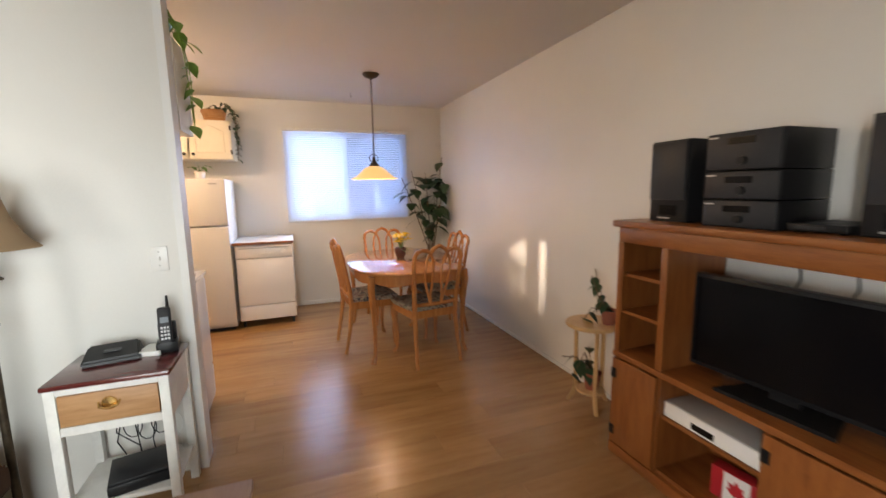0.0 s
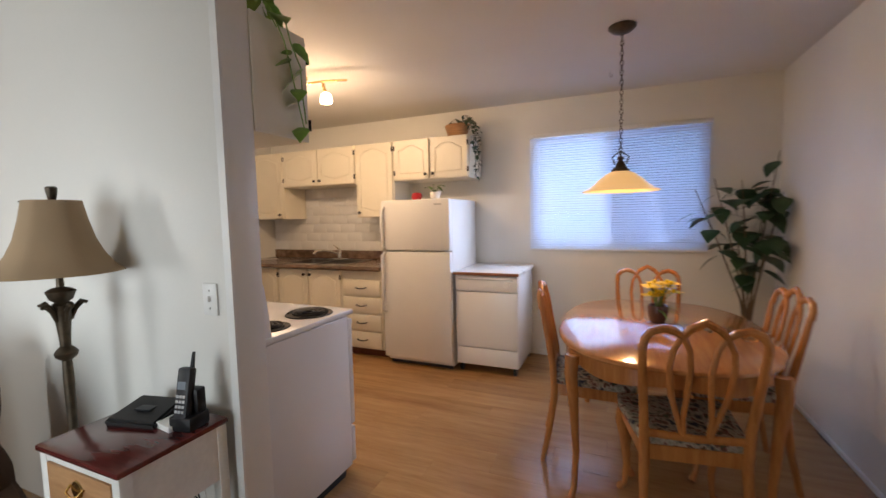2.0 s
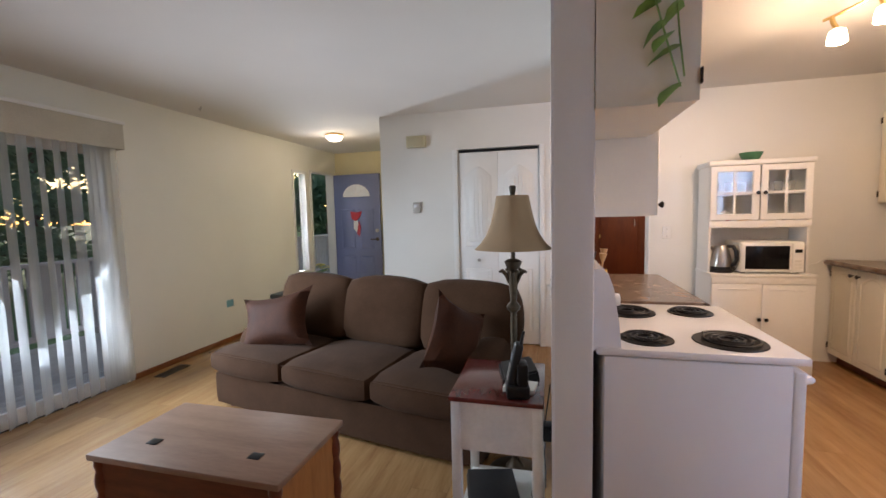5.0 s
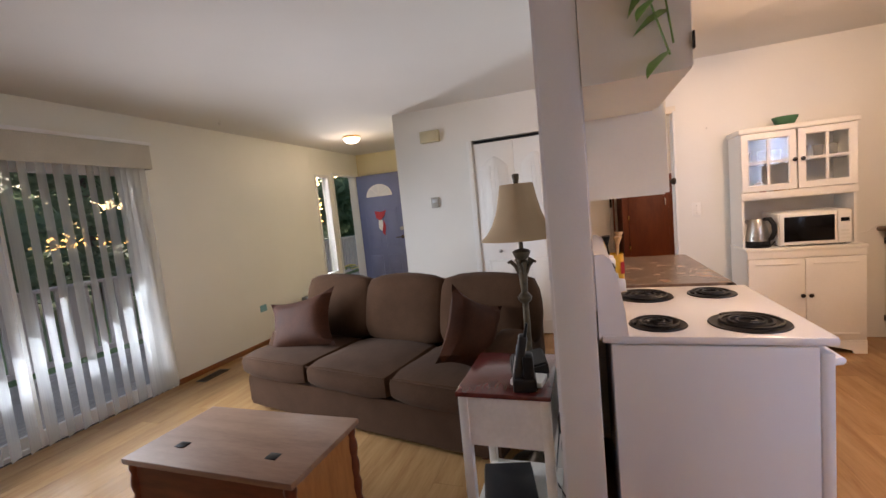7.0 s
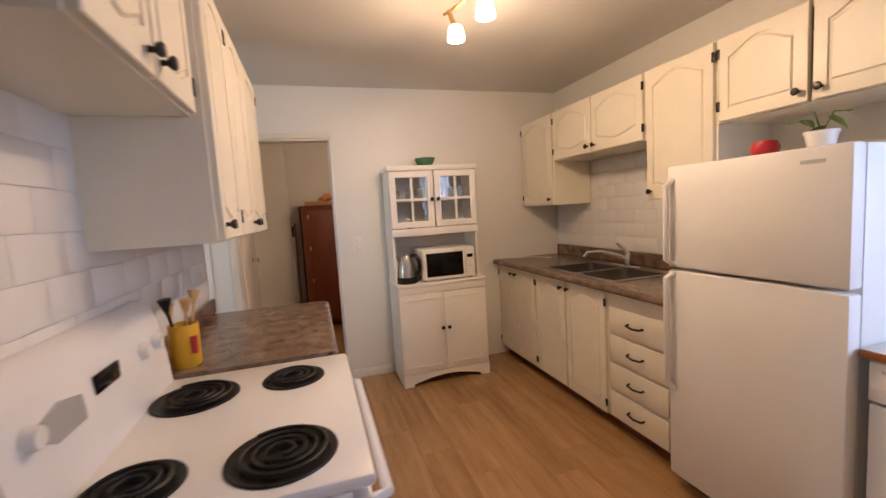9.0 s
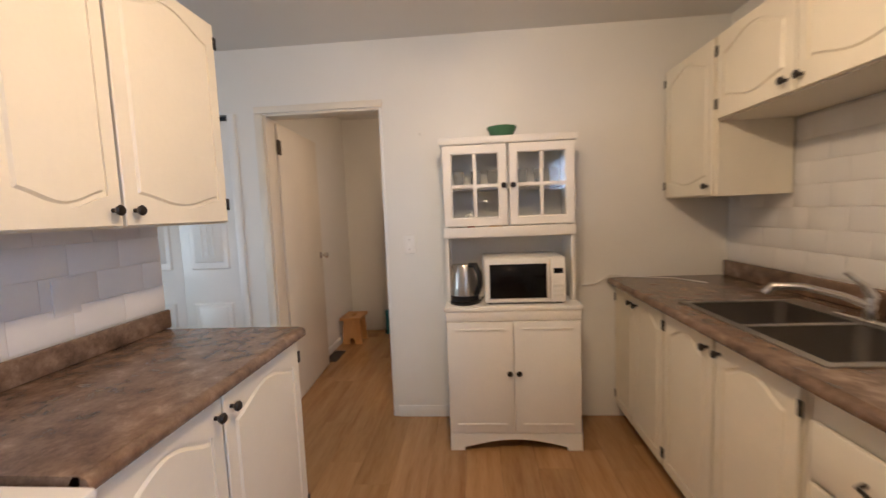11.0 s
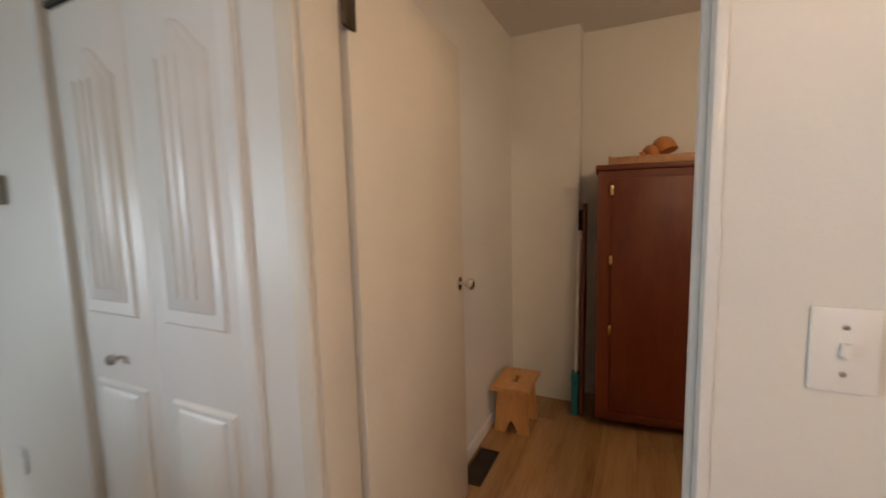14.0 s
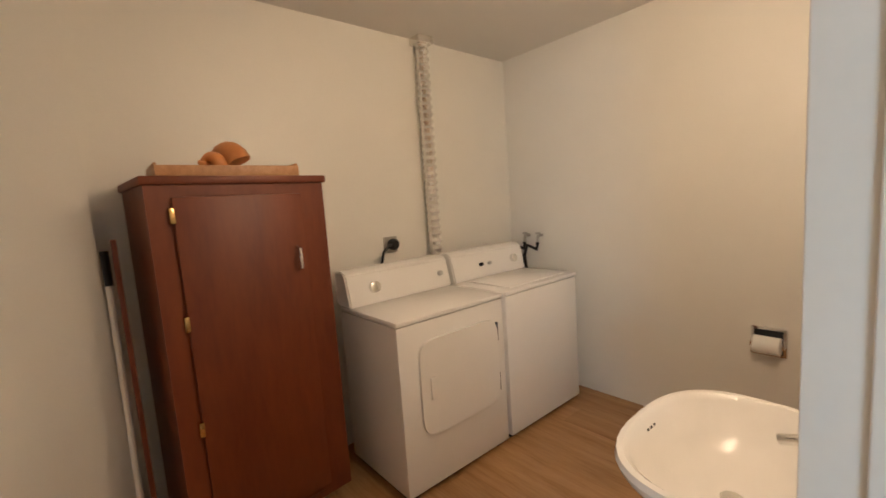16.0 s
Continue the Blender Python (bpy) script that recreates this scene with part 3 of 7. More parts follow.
eleaf = part("leaf", boxes((0, 0.83, 0, 0.042, 0.025, 2.065), r=0.003), BLUEDOOR, ed)
eleaf.matrix_basis = pose(-4.065, YS + 0.03, 0, 0, 0, 88)
fan = [(0.415 + 0.24 * math.cos(math.pi * k / 16), 1.70 + 0.20 * math.sin(math.pi * k / 16)) for k in range(17)]
fb = bmesh.new()
slab_y(fb, fan, -0.012, 0.0)
part("fan_rim", fb, TRIM, eleaf, "white rim of the fan window")
fb = bmesh.new()
slab_y(fb, [(0.415 + (x - 0.415) * 0.88, 1.712 + (z - 1.70) * 0.86) for x, z in fan], -0.016, -0.012)
fan_pane = part("fan_pane", fb, plain("frosted_fan_glass", (0.72, 0.74, 0.74), 0.15, bmp=0), eleaf, "pale fan-shaped glass")
for a in (45, 90, 135):
    part("fan_bar", tube(bmesh.new(), [(0.415, -0.018, 1.715), (0.415 + 0.2 * math.cos(radians(a)), -0.018, 1.715 + 0.165 * math.sin(radians(a)))], 0.006, 6), TRIM, eleaf)
for x0 in (0.12, 0.46):
    for z0, z1 in ((0.22, 0.72), (0.84, 1.50)):
        pb = bmesh.new()
        moulded(pb, [(x0, z0), (x0 + 0.25, z0), (x0 + 0.25, z1), (x0, z1)], 0.0)
        part("panel", pb, BLUEDOOR, eleaf)
part("handle", tube(lathe(bmesh.new(), [(0.03, 0), (0.03, -0.008), (0.01, -0.012), (0.01, -0.04)], (0.77, 0, 1.0), 12, 1), [(0.77, -0.04, 1.0), (0.67, -0.045, 1.0)], 0.009, 8), BRONZE, eleaf)
part("deadbolt", lathe(bmesh.new(), [(0.03, 0), (0.03, -0.015), (0.02, -0.02), (0, -0.02)], (0.77, 0, 1.14), 14, 1), STEEL, eleaf)
wreath = thing("door_decoration", "red and white fabric decoration hanging on the blue door", "decoration", pose(-4.065, YS + 0.03, 0, 0, 0, 88))
part("bow", slab_y(bmesh.new(), [(0.33, 1.34), (0.40, 1.30), (0.47, 1.36), (0.52, 1.46), (0.42, 1.44), (0.31, 1.46)], -0.035, -0.016), REDP, wreath)
part("tail", slab_y(bmesh.new(), [(0.36, 1.18), (0.41, 1.12), (0.45, 1.22), (0.43, 1.31), (0.37, 1.31)], -0.034, -0.018), TRIM, wreath)
part("ribbon", slab_y(bmesh.new(), [(0.42, 1.10), (0.46, 1.05), (0.49, 1.20), (0.46, 1.30)], -0.036, -0.02), REDP, wreath)
sw_ = tagged(thing("window_2", "narrow bright sidelight window beside the entry door", "window"), kind="structure")
part("window_frame", boxes((-3.30, -3.265, YS - 0.06, YS + 0.016, 0.56, 2.06), (-2.985, -2.95, YS - 0.06, YS + 0.016, 0.56, 2.06), (-3.265, -2.985, YS - 0.06, YS + 0.016, 2.02, 2.06), (-3.265, -2.985, YS - 0.06, YS + 0.016, 0.56, 0.60), r=0.003), TRIM, sw_)
p = part("pane", boxes((-3.265, -2.985, YS - 0.05, YS - 0.045, 0.60, 2.02)), GLASS, sw_)
p.visible_shadow = False

# ---- kitchen ----
knob_mesh = finish("knob", lathe(bmesh.new(), [(0.007, 0), (0.006, -0.012), (0.013, -0.018), (0.016, -0.026), (0.012, -0.031), (0, -0.032)], n=14, axis=1), KNOB)
hinge_mesh = finish("hinge", boxes((-0.009, 0.009, -0.006, 0, -0.024, 0.024), r=0.002), KNOB)


def fitting(name, mesh, parent, x, y, z):
    o = new(name, mesh)
    o.parent, o.location = parent, (x, y, z)
    return o


def cab_door(parent, x0, x1, z0, z1, yf, knob, style="both", hinge=True):
    """A routed cabinet door; yf is the face of the carcass, knob is (side, end)."""
    d = part("door", boxes((x0 + 0.003, x1 - 0.003, yf - 0.013, yf, z0, z1)), CREAM, parent)
    m, n = min(0.06, (x1 - x0) * 0.16), 14
    low = 0.035 if style == "both" else 0.0
    pts = arch_pts(x0 + m, x1 - m, z0 + 0.06, z1 - 0.05, 0.055, n, low or 1e-4)
    out = arch_pts(x0 + m - 0.009, x1 - m + 0.009, z0 + 0.051, z1 - 0.041, 0.055, n, low or 1e-4)
    a0, a1 = x0 + 0.003, x1 - 0.003
    rim = [(a0 + (a1 - a0) * k / n, z0) for k in range(n + 1)] + [(a1 + (a0 - a1) * k / n, z1) for k in range(n + 1)]
    rb = bmesh.new()
    loops = [[rb.verts.new((x, y, z)) for x, z in lp] for lp, y in ((rim, yf - 0.012), (rim, yf - 0.017), ([(x + math.copysign(0.003, (a0 + a1) / 2 - x), z + math.copysign(0.003, (z0 + z1) / 2 - z)) for x, z in rim], yf - 0.020), (out, yf - 0.020), (out, yf - 0.012))]
    for p, q in zip(loops, loops[1:]):
        for k in range(2 * n + 2):
            rb.faces.new((p[k], p[(k + 1) % (2 * n + 2)], q[(k + 1) % (2 * n + 2)], q[k]))
    part("rim", rb, CREAM, d)
    pb = bmesh.new()
    raised(pb, pts, yf - 0.012, yf - 0.020, 0.007)
    part("panel", pb, CREAM, d)
    kx = x1 - 0.035 if knob[0] == "r" else x0 + 0.035
    kz = z0 + 0.045 if knob[1] == "b" else z1 - 0.05
    fitting("knob", knob_mesh, d, kx, yf - 0.019, kz)
    if hinge:
        hx = x0 + 0.001 if knob[0] == "r" else x1 - 0.001
        for z in (z0 + 0.07, z1 - 0.07):
            fitting("hinge", hinge_mesh, d, hx, yf - 0.018, z)
    return d


def cabinet(name, label, m, w, depth, z0, z1, doors, group, style="both", toe=0.0):
    """doors: rows of x0, x1, knob side, knob end. Back at local y 0, front towards -y."""
    c = thing(name, label, "cabinet", m, group)
    yf = -depth + 0.02
    yb = yf + 0.018
    rows = [(0, 0.018, yb, 0, z0, z1), (w - 0.018, w, yb, 0, z0, z1), (0.018, w - 0.018, yb, -0.006, z1 - 0.018, z1), (0.018, w - 0.018, yb, -0.006, z0, z0 + 0.018), (0.018, w - 0.018, -0.006, 0, z0, z1)]
    for nm, row in zip(("side", "side", "top", "bottom", "back"), rows):
        if not (toe and nm == "top"):
            part(nm, boxes(row), CREAM, c)
    part("face_frame", boxes((0.0, 0.03, yf - 0.001, yf + 0.018, z0, z1), (w - 0.03, w, yf - 0.001, yf + 0.018, z0, z1), (0.03, w - 0.03, yf - 0.001, yf + 0.018, z0, z0 + 0.03), (0.03, w - 0.03, yf - 0.001, yf + 0.018, z1 - 0.03, z1)), CREAM, c)
    if toe:
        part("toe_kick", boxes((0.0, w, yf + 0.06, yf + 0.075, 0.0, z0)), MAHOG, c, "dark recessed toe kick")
    for x0, x1, side, end in doors:
        cab_door(c, x0, x1, z0 + 0.006, z1 - 0.006, yf - 0.001, (side, end), style)
    return c


UP = "upper kitchen cabinets"
LOW = "lower kitchen cabinets"


def north(x):
    return pose(x, YN - 0.012, 0)


cabinet("upper_cabinet", "cream painted tall wall cabinet with one routed door", north(-2.04), 0.52, 0.365, 1.38, 2.13, [(0.01, 0.51, "r", "b")], UP)
cabinet("upper_cabinet", "cream painted short wall cabinet over the sink", north(-1.515), 0.985, 0.365, 1.735, 2.13, [(0.01, 0.49, "r", "b"), (0.495, 0.975, "l", "b")], UP)
cabinet("upper_cabinet", "cream painted tall wall cabinet beside the refrigerator", north(-0.528), 0.452, 0.365, 1.38, 2.13, [(0.01, 0.442, "l", "b")], UP)
cabinet("upper_cabinet", "cream painted short wall cabinet over the refrigerator", north(-0.074), 0.80, 0.365, 1.735, 2.13, [(0.01, 0.395, "r", "b"), (0.405, 0.79, "l", "b")], UP, "top")
for x, doors in ((-2.04, [(0.01, 0.315, "r", "t"), (0.32, 0.665, "l", "t")]), (-1.372, [(0.01, 0.405, "r", "t"), (0.415, 0.82, "l", "t")])):
    cabinet("lower_cabinet", "cream painted lower cabinet with routed doors under the sink worktop", north(x), doors[-1][1] + 0.006, 0.658, 0.085, 0.862, doors, LOW, "top", 0.085)
drw = thing("drawer_cabinet", "cream painted cabinet with a stack of four drawers", "cabinet", pose(-0.542, YN - 0.045, 0), LOW)
part("carcass", boxes((0, 0.018, -0.605, 0, 0.085, 0.862), (0.452, 0.47, -0.605, 0, 0.085, 0.862), (0.018, 0.452, -0.605, -0.59, 0.085, 0.862)), CREAM, drw)
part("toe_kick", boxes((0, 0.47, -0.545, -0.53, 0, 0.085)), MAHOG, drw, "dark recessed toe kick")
for k in range(4):
    z = 0.10 + 0.172 * k
    d = part("drawer", boxes((0.02, 0.45, -0.624, -0.606, z, z + 0.155), r=0.006), CREAM, drw)
    part("pull", tube(bmesh.new(), [(0.18, -0.624, z + 0.082), (0.185, -0.645, z + 0.078), (0.235, -0.65, z + 0.072), (0.285, -0.645, z + 0.078), (0.29, -0.624, z + 0.082)], 0.006, 8), KNOB, d)

# worktop with cut-out for the sink
sx0, sx1, sy0, sy1 = -1.30, -0.55, 6.06, 6.53
wt = thing("worktop", "mottled brown laminate worktop with a rolled front edge", "worktop")


def holed(x0, x1, y0, y1, a0, a1, b0, b1, z0, z1):
    """A slab with a rectangular hole."""
    bm = bmesh.new()
    o, i = ((x0, y0), (x1, y0), (x1, y1), (x0, y1)), ((a0, b0), (a1, b0), (a1, b1), (a0, b1))
    lo = [[bm.verts.new((x, y, z)) for x, y in r] for r, z in ((o, z0), (o, z1), (i, z1), (i, z0))]
    for p, q in zip(lo, lo[1:] + lo[:1]):
        for k in range(4):
            bm.faces.new((p[k], p[(k + 1) % 4], q[(k + 1) % 4], q[k]))
    return bm


part("top", holed(-2.043, -0.072, 5.967, YN - 0.012, sx0, sx1, sy0, sy1, 0.865, 0.905), COUNTER, wt)
part("front_edge", tube(bmesh.new(), [(-2.043, 5.967, 0.884), (-0.072, 5.967, 0.884)], 0.021, 12), COUNTER, wt)
part("splash", boxes((-2.03, -0.072, YN - 0.034, YN - 0.012, 0.905, 1.0), r=0.008), COUNTER, wt)
sink = thing("sink", "double-bowl stainless steel kitchen sink with worn gloss and darker bowls", "sink")
part("rim", boxes((sx0 - 0.02, sx1 + 0.02, sy0 - 0.02, sy0 + 0.012, 0.905, 0.910), (sx0 - 0.02, sx1 + 0.02, sy1 - 0.07, sy1 + 0.02, 0.905, 0.910), (sx0 - 0.02, sx0 + 0.012, sy0 + 0.012, sy1 - 0.07, 0.905, 0.910), (sx1 - 0.012, sx1 + 0.02, sy0 + 0.012, sy1 - 0.07, 0.905, 0.910), (-0.94, -0.91, sy0 + 0.012, sy1 - 0.07, 0.905, 0.910)), STEEL, sink)
for x0, x1 in ((sx0 + 0.012, -0.94), (-0.91, sx1 - 0.012)):
    sb = boxes((x0, x1, sy0 + 0.012, sy1 - 0.07, 0.74, 0.907))
    top = [f for f in sb.faces if all(v.co.z > 0.9 for v in f.verts)]
    bmesh.ops.delete(sb, geom=top, context="FACES_ONLY")
    bmesh.ops.bevel(sb, geom=[e for e in sb.edges if not e.is_boundary], offset=0.045, segments=4, affect="EDGES", profile=0.5)
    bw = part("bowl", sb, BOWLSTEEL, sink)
    part("drain", lathe(bmesh.new(), [(0.045, 0.742), (0.040, 0.744), (0.030, 0.7415), (0.0, 0.7415)], ((x0 + x1) / 2, 6.27, 0), 16), CHROME, bw)
tap = thing("faucet", "chrome single-lever kitchen faucet behind the sink", "faucet")
part("base", boxes((-1.05, -0.80, 6.475, 6.525, 0.910, 0.922), r=0.005), CHROME, tap)
part("body", lathe(bmesh.new(), [(0.024, 0.92), (0.023, 0.97), (0.019, 1.0), (0, 1.005)], (-0.925, 6.50, 0), 16), CHROME, tap)
part("spout", tube(bmesh.new(), [(-0.925, 6.50, 0.965), (-0.96, 6.43, 1.0), (-1.02, 6.34, 1.025), (-1.07, 6.27, 1.02), (-1.085, 6.25, 0.99)], [0.0145, 0.0135, 0.0135, 0.015, 0.015], 12), CHROME, tap)
part("lever", tube(bmesh.new(), [(-0.925, 6.50, 1.0), (-0.935, 6.48, 1.04), (-0.965, 6.44, 1.085)], [0.018, 0.013, 0.008], 10), CHROME, tap)

# run along the partition; front towards +y
cabinet("upper_cabinet", "cream painted tall wall cabinet above the mottled worktop", pose(0.156, PY1 + 0.002, 0, 0, 0, 180), 1.201, 0.335, 1.345, 2.13, [(0.01, 0.345, "l", "b"), (0.352, 0.685, "r", "b"), (0.69, 1.195, "l", "b")], UP)
cabinet("upper_cabinet", "cream painted short wall cabinet above the cooker", pose(0.78, PY1 + 0.002, 0, 0, 0, 180), 0.62, 0.302, 1.70, 2.13, [(0.01, 0.305, "r", "b"), (0.312, 0.61, "l", "b")], UP)
cabinet("lower_cabinet", "white-lit painted lower cabinet with two routed doors", pose(-0.062, PY1 + 0.002, 0, 0, 0, 180), 0.96, 0.60, 0.085, 0.862, [(0.01, 0.435, "r", "t"), (0.44, 0.95, "l", "t")], LOW, "top", 0.085)
wl = thing("worktop", "mottled brown laminate worktop ending in a free corner", "worktop")
part("top", slab(bmesh.new(), [(-1.04, PY1 + 0.002), (-0.062, PY1 + 0.002), (-0.062, 4.40), (-1.025, 4.40), (-1.04, 4.385)], 0.865, 0.905), COUNTER, wl)
part("front_edge", tube(bmesh.new(), [(-1.03, 4.398, 0.884), (-0.062, 4.398, 0.884)], 0.021, 12), COUNTER, wl)
part("splash", boxes((-1.06, -0.062, PY1 + 0.008, PY1 + 0.03, 0.906, 0.987), r=0.008), COUNTER, wl)

# cooker
st = thing("cooker", "white enamel electric cooker with four black coil burners", "cooker")
part("body", boxes((-0.05, 0.70, 3.83, 4.40, 0.05, 0.862), r=0.006), ENAMEL, st)
part("cooktop", boxes((-0.054, 0.708, 3.80, 4.446, 0.866, 0.895), r=0.010), ENAMEL, st)
part("plinth", boxes((-0.03, 0.68, 3.86, 4.36, 0.0, 0.05)), BLACK, st)
od = part("oven_door", boxes((-0.048, 0.698, 4.402, 4.438, 0.27, 0.845), r=0.008), ENAMEL, st)
part("oven_window", boxes((0.12, 0.53, 4.4381, 4.441, 0.42, 0.66), r=0.001), SCREEN, od)
part("handle", tube(bmesh.new(), [(0.0, 4.44, 0.80), (0.01, 4.475, 0.80), (0.64, 4.475, 0.80), (0.65, 4.44, 0.80)], 0.013, 8), ENAMEL, od)
part("drawer", boxes((-0.048, 0.698, 4.402, 4.436, 0.06, 0.255), r=0.008), ENAMEL, st)
gb = bmesh.new()
for x0, x1 in ((-0.05, 0.70),):
    pr = [(3.792, 0.88), (3.885, 0.895), (3.878, 0.98), (3.860, 1.10), (3.842, 1.155), (3.820, 1.172), (3.792, 1.172)]
    a, b = [gb.verts.new((x0, y, z)) for y, z in pr], [gb.verts.new((x1, y, z)) for y, z in pr]
    for k in range(7):
        gb.faces.new((a[k], b[k], b[(k + 1) % 7], a[(k + 1) % 7]))
    gb.faces.new(a[::-1])
    gb.faces.new(b)
guard = part("backguard", gb, ENAMEL, st)
part("clock", boxes((0.27, 0.39, 3.866, 3.874, 1.03, 1.075), r=0.003), SCREEN, guard)
part("badge", slab_y(bmesh.new(), [(0.44, 1.0), (0.53, 0.99), (0.58, 1.02), (0.58, 1.06), (0.52, 1.075), (0.45, 1.06)], 3.862, 3.8745), SILVER, guard, "grey plastic trim patch")
for x in (0.02, 0.12, 0.62):
    part("knob", lathe(bmesh.new(), [(0.024, 0), (0.022, 0.018), (0.020, 0.022), (0, 0.022)], (x, 3.868, 1.05), 16, 1), PLASTIC, guard)
for bx, by, br in ((0.575, 3.99, 0.082), (0.565, 4.265, 0.105), (0.15, 4.00, 0.105), (0.12, 4.27, 0.082)):
    bn = part("burner", lathe(bmesh.new(), [(br + 0.012, 0.896), (br + 0.010, 0.900), (br - 0.004, 0.897), (0.02, 0.8965), (0, 0.8965)], (bx, by, 0), 32), COIL, st)
    turns = 3.6 if br > 0.09 else 2.8
    sp = [(bx + (0.018 + (br - 0.022) * k / 90) * math.cos(2 * math.pi * turns * k / 90), by + (0.018 + (br - 0.022) * k / 90) * math.sin(2 * math.pi * turns * k / 90), 0.905) for k in range(91)]
    part("coil", tube(bmesh.new(), sp, 0.0052, 6), COIL, bn)

# refrigerator
fr = thing("refrigerator", "white two-door top-freezer refrigerator with pebbled skin", "refrigerator")
part("body", boxes((-0.004, 0.668, 5.985, 6.63, 0.03, 1.525), r=0.006), PEBBLE, fr)
part("kick_plate", boxes((0.02, 0.645, 6.0, 6.02, 0.0, 0.06)), DARKGREY, fr)
fz = part("freezer_door", boxes((-0.008, 0.672, 5.915, 5.978, 1.075, 1.528), r=0.012), PEBBLE, fr)
fd = part("fridge_door", boxes((-0.008, 0.672, 5.915, 5.978, 0.075, 1.062), r=0.012), PEBBLE, fr)
part("handle", tube(bmesh.new(), [(0.025, 5.92, 1.09), (0.012, 5.885, 1.11), (0.012, 5.885, 1.44), (0.022, 5.92, 1.47)], 0.014, 8), ENAMEL, fz)
part("handle", tube(bmesh.new(), [(0.022, 5.92, 0.50), (0.012, 5.885, 0.54), (0.012, 5.885, 1.03), (0.025, 5.92, 1.05)], 0.014, 8), ENAMEL, fd)
part("badge", boxes((0.53, 0.60, 5.9125, 5.916, 1.475, 1.487)), SILVER, fz)

# dishwasher
dw = thing("dishwasher", "white portable dishwasher with a wood-edged top", "dishwasher")
part("body", boxes((0.695, 1.245, 6.0, 6.60, 0.07, 0.862), r=0.004), ENAMEL, dw)
part("top", boxes((0.680, 1.258, 5.955, 6.615, 0.868, 0.893), r=0.006), PLASTIC, dw)
part("top_edge", boxes((0.680, 1.258, 5.946, 5.9555, 0.868, 0.892), r=0.002), PINEX, dw, "brown wooden front edge")
part("door", boxes((0.697, 1.243, 5.972, 5.998, 0.235, 0.72), r=0.006), ENAMEL, dw)
part("lower_panel", boxes((0.697, 1.243, 5.980, 5.998, 0.075, 0.225), r=0.004), ENAMEL, dw)
cp = part("control_panel", boxes((0.697, 1.243, 5.965, 5.998, 0.73, 0.858), r=0.006), ENAMEL, dw)
part("latch", boxes((0.73, 1.21, 5.960, 5.966, 0.825, 0.835), r=0.002), SILVER, cp)
for k in range(4):
    part("button", boxes((0.93 + 0.03 * k, 0.952 + 0.03 * k, 5.961, 5.966, 0.765, 0.778), r=0.002), PLASTIC, cp)
part("dial", lathe(bmesh.new(), [(0.026, 0), (0.024, -0.012), (0, -0.012)], (1.15, 5.965, 0.79), 18, 1), PLASTIC, cp)
for x in (0.73, 1.21):
    for y in (6.03, 6.56):
        part("caster", lathe(bmesh.new(), [(0.0, -0.012), (0.034, -0.012), (0.035, 0), (0.034, 0.012), (0, 0.012)], (x, y, 0.035), 14, 0), BLACK, dw)

def frame_y(x0, x1, y0, y1, z0, z1, w):
    """One upright frame with an opening, facing along y."""
    bm = bmesh.new()
    rings = [[bm.verts.new((x, y, z)) for x, z in ((x0 + a, z0 + a), (x1 - a, z0 + a), (x1 - a, z1 - a), (x0 + a, z1 - a))] for a, y in ((0, y1), (0, y0 + 0.003), (0.003, y0), (w - 0.006, y0), (w, y0 + 0.006), (w, y1))]
    for p, q in zip(rings, rings[1:] + rings[:1]):
        for k in range(4):
            bm.faces.new((p[k], p[(k + 1) % 4], q[(k + 1) % 4], q[k]))
    return bm


# china cabinet against the wall, front towards +x
CH = pose(XW + 0.014, 4.955, 0, 0, 0, 90)
ch = thing("china_cabinet", "white painted hutch with glazed doors above a microwave shelf", "cabinet", CH)
W, D1, D2 = 0.735, 0.37, 0.275
part("base", boxes((0, 0.018, -D1, 0, 0, 0.80), (W - 0.018, W, -D1, 0, 0, 0.80), (0.018, W - 0.018, -D1, 0, 0.07, 0.09), (0.018, W - 0.018, -0.008, 0, 0.09, 0.80)), WHITEP, ch)
ap = [(0.0, 0.0), (0.08, 0.0)] + [(0.08 + 0.575 * k / 12, 0.02 + 0.045 * math.sin(math.pi * k / 12)) for k in range(13)] + [(W - 0.08, 0.0), (W, 0.0), (W, 0.10), (0, 0.10)]
part("apron", slab_y(bmesh.new(), ap, -D1 - 0.016, -D1 + 0.004), WHITEP, ch)
part("shelf_top", boxes((-0.008, W + 0.008, -D1 - 0.022, 0, 0.80, 0.828), r=0.006), WHITEP, ch)
part("rail", boxes((0.0, W, -D1 - 0.016, -D1 + 0.004, 0.745, 0.80), r=0.003), WHITEP, ch)
for k in range(2):
    x0 = 0.004 + 0.365 * k
    d = part("door", boxes((x0, x0 + 0.362, -D1 - 0.018, -D1, 0.104, 0.742), r=0.003), WHITEP, ch)
    for z in (0.155, 0.70):
        part("moulding", boxes((x0 + 0.045, x0 + 0.317, -D1 - 0.024, -D1 - 0.0178, z - 0.006, z + 0.006), r=0.002), WHITEP, d)
    fitting("knob", knob_mesh, d, (x0 + 0.338) if k == 0 else (x0 + 0.024), -D1 - 0.018, 0.455)
part("hutch_side", boxes((0.004, 0.022, -D2, 0, 0.828, 1.72)), WHITEP, ch)
part("hutch_side", boxes((W - 0.022, W - 0.004, -D2, 0, 0.828, 1.72)), WHITEP, ch)
part("hutch_back", boxes((0.022, W - 0.022, -0.008, 0, 0.828, 1.72)), WHITEP, ch)
part("hutch_shelf", boxes((0.022, W - 0.022, -D2, -0.008, 1.20, 1.222), (0.022, W - 0.022, -D2 + 0.03, -0.008, 1.475, 1.488)), WHITEP, ch)
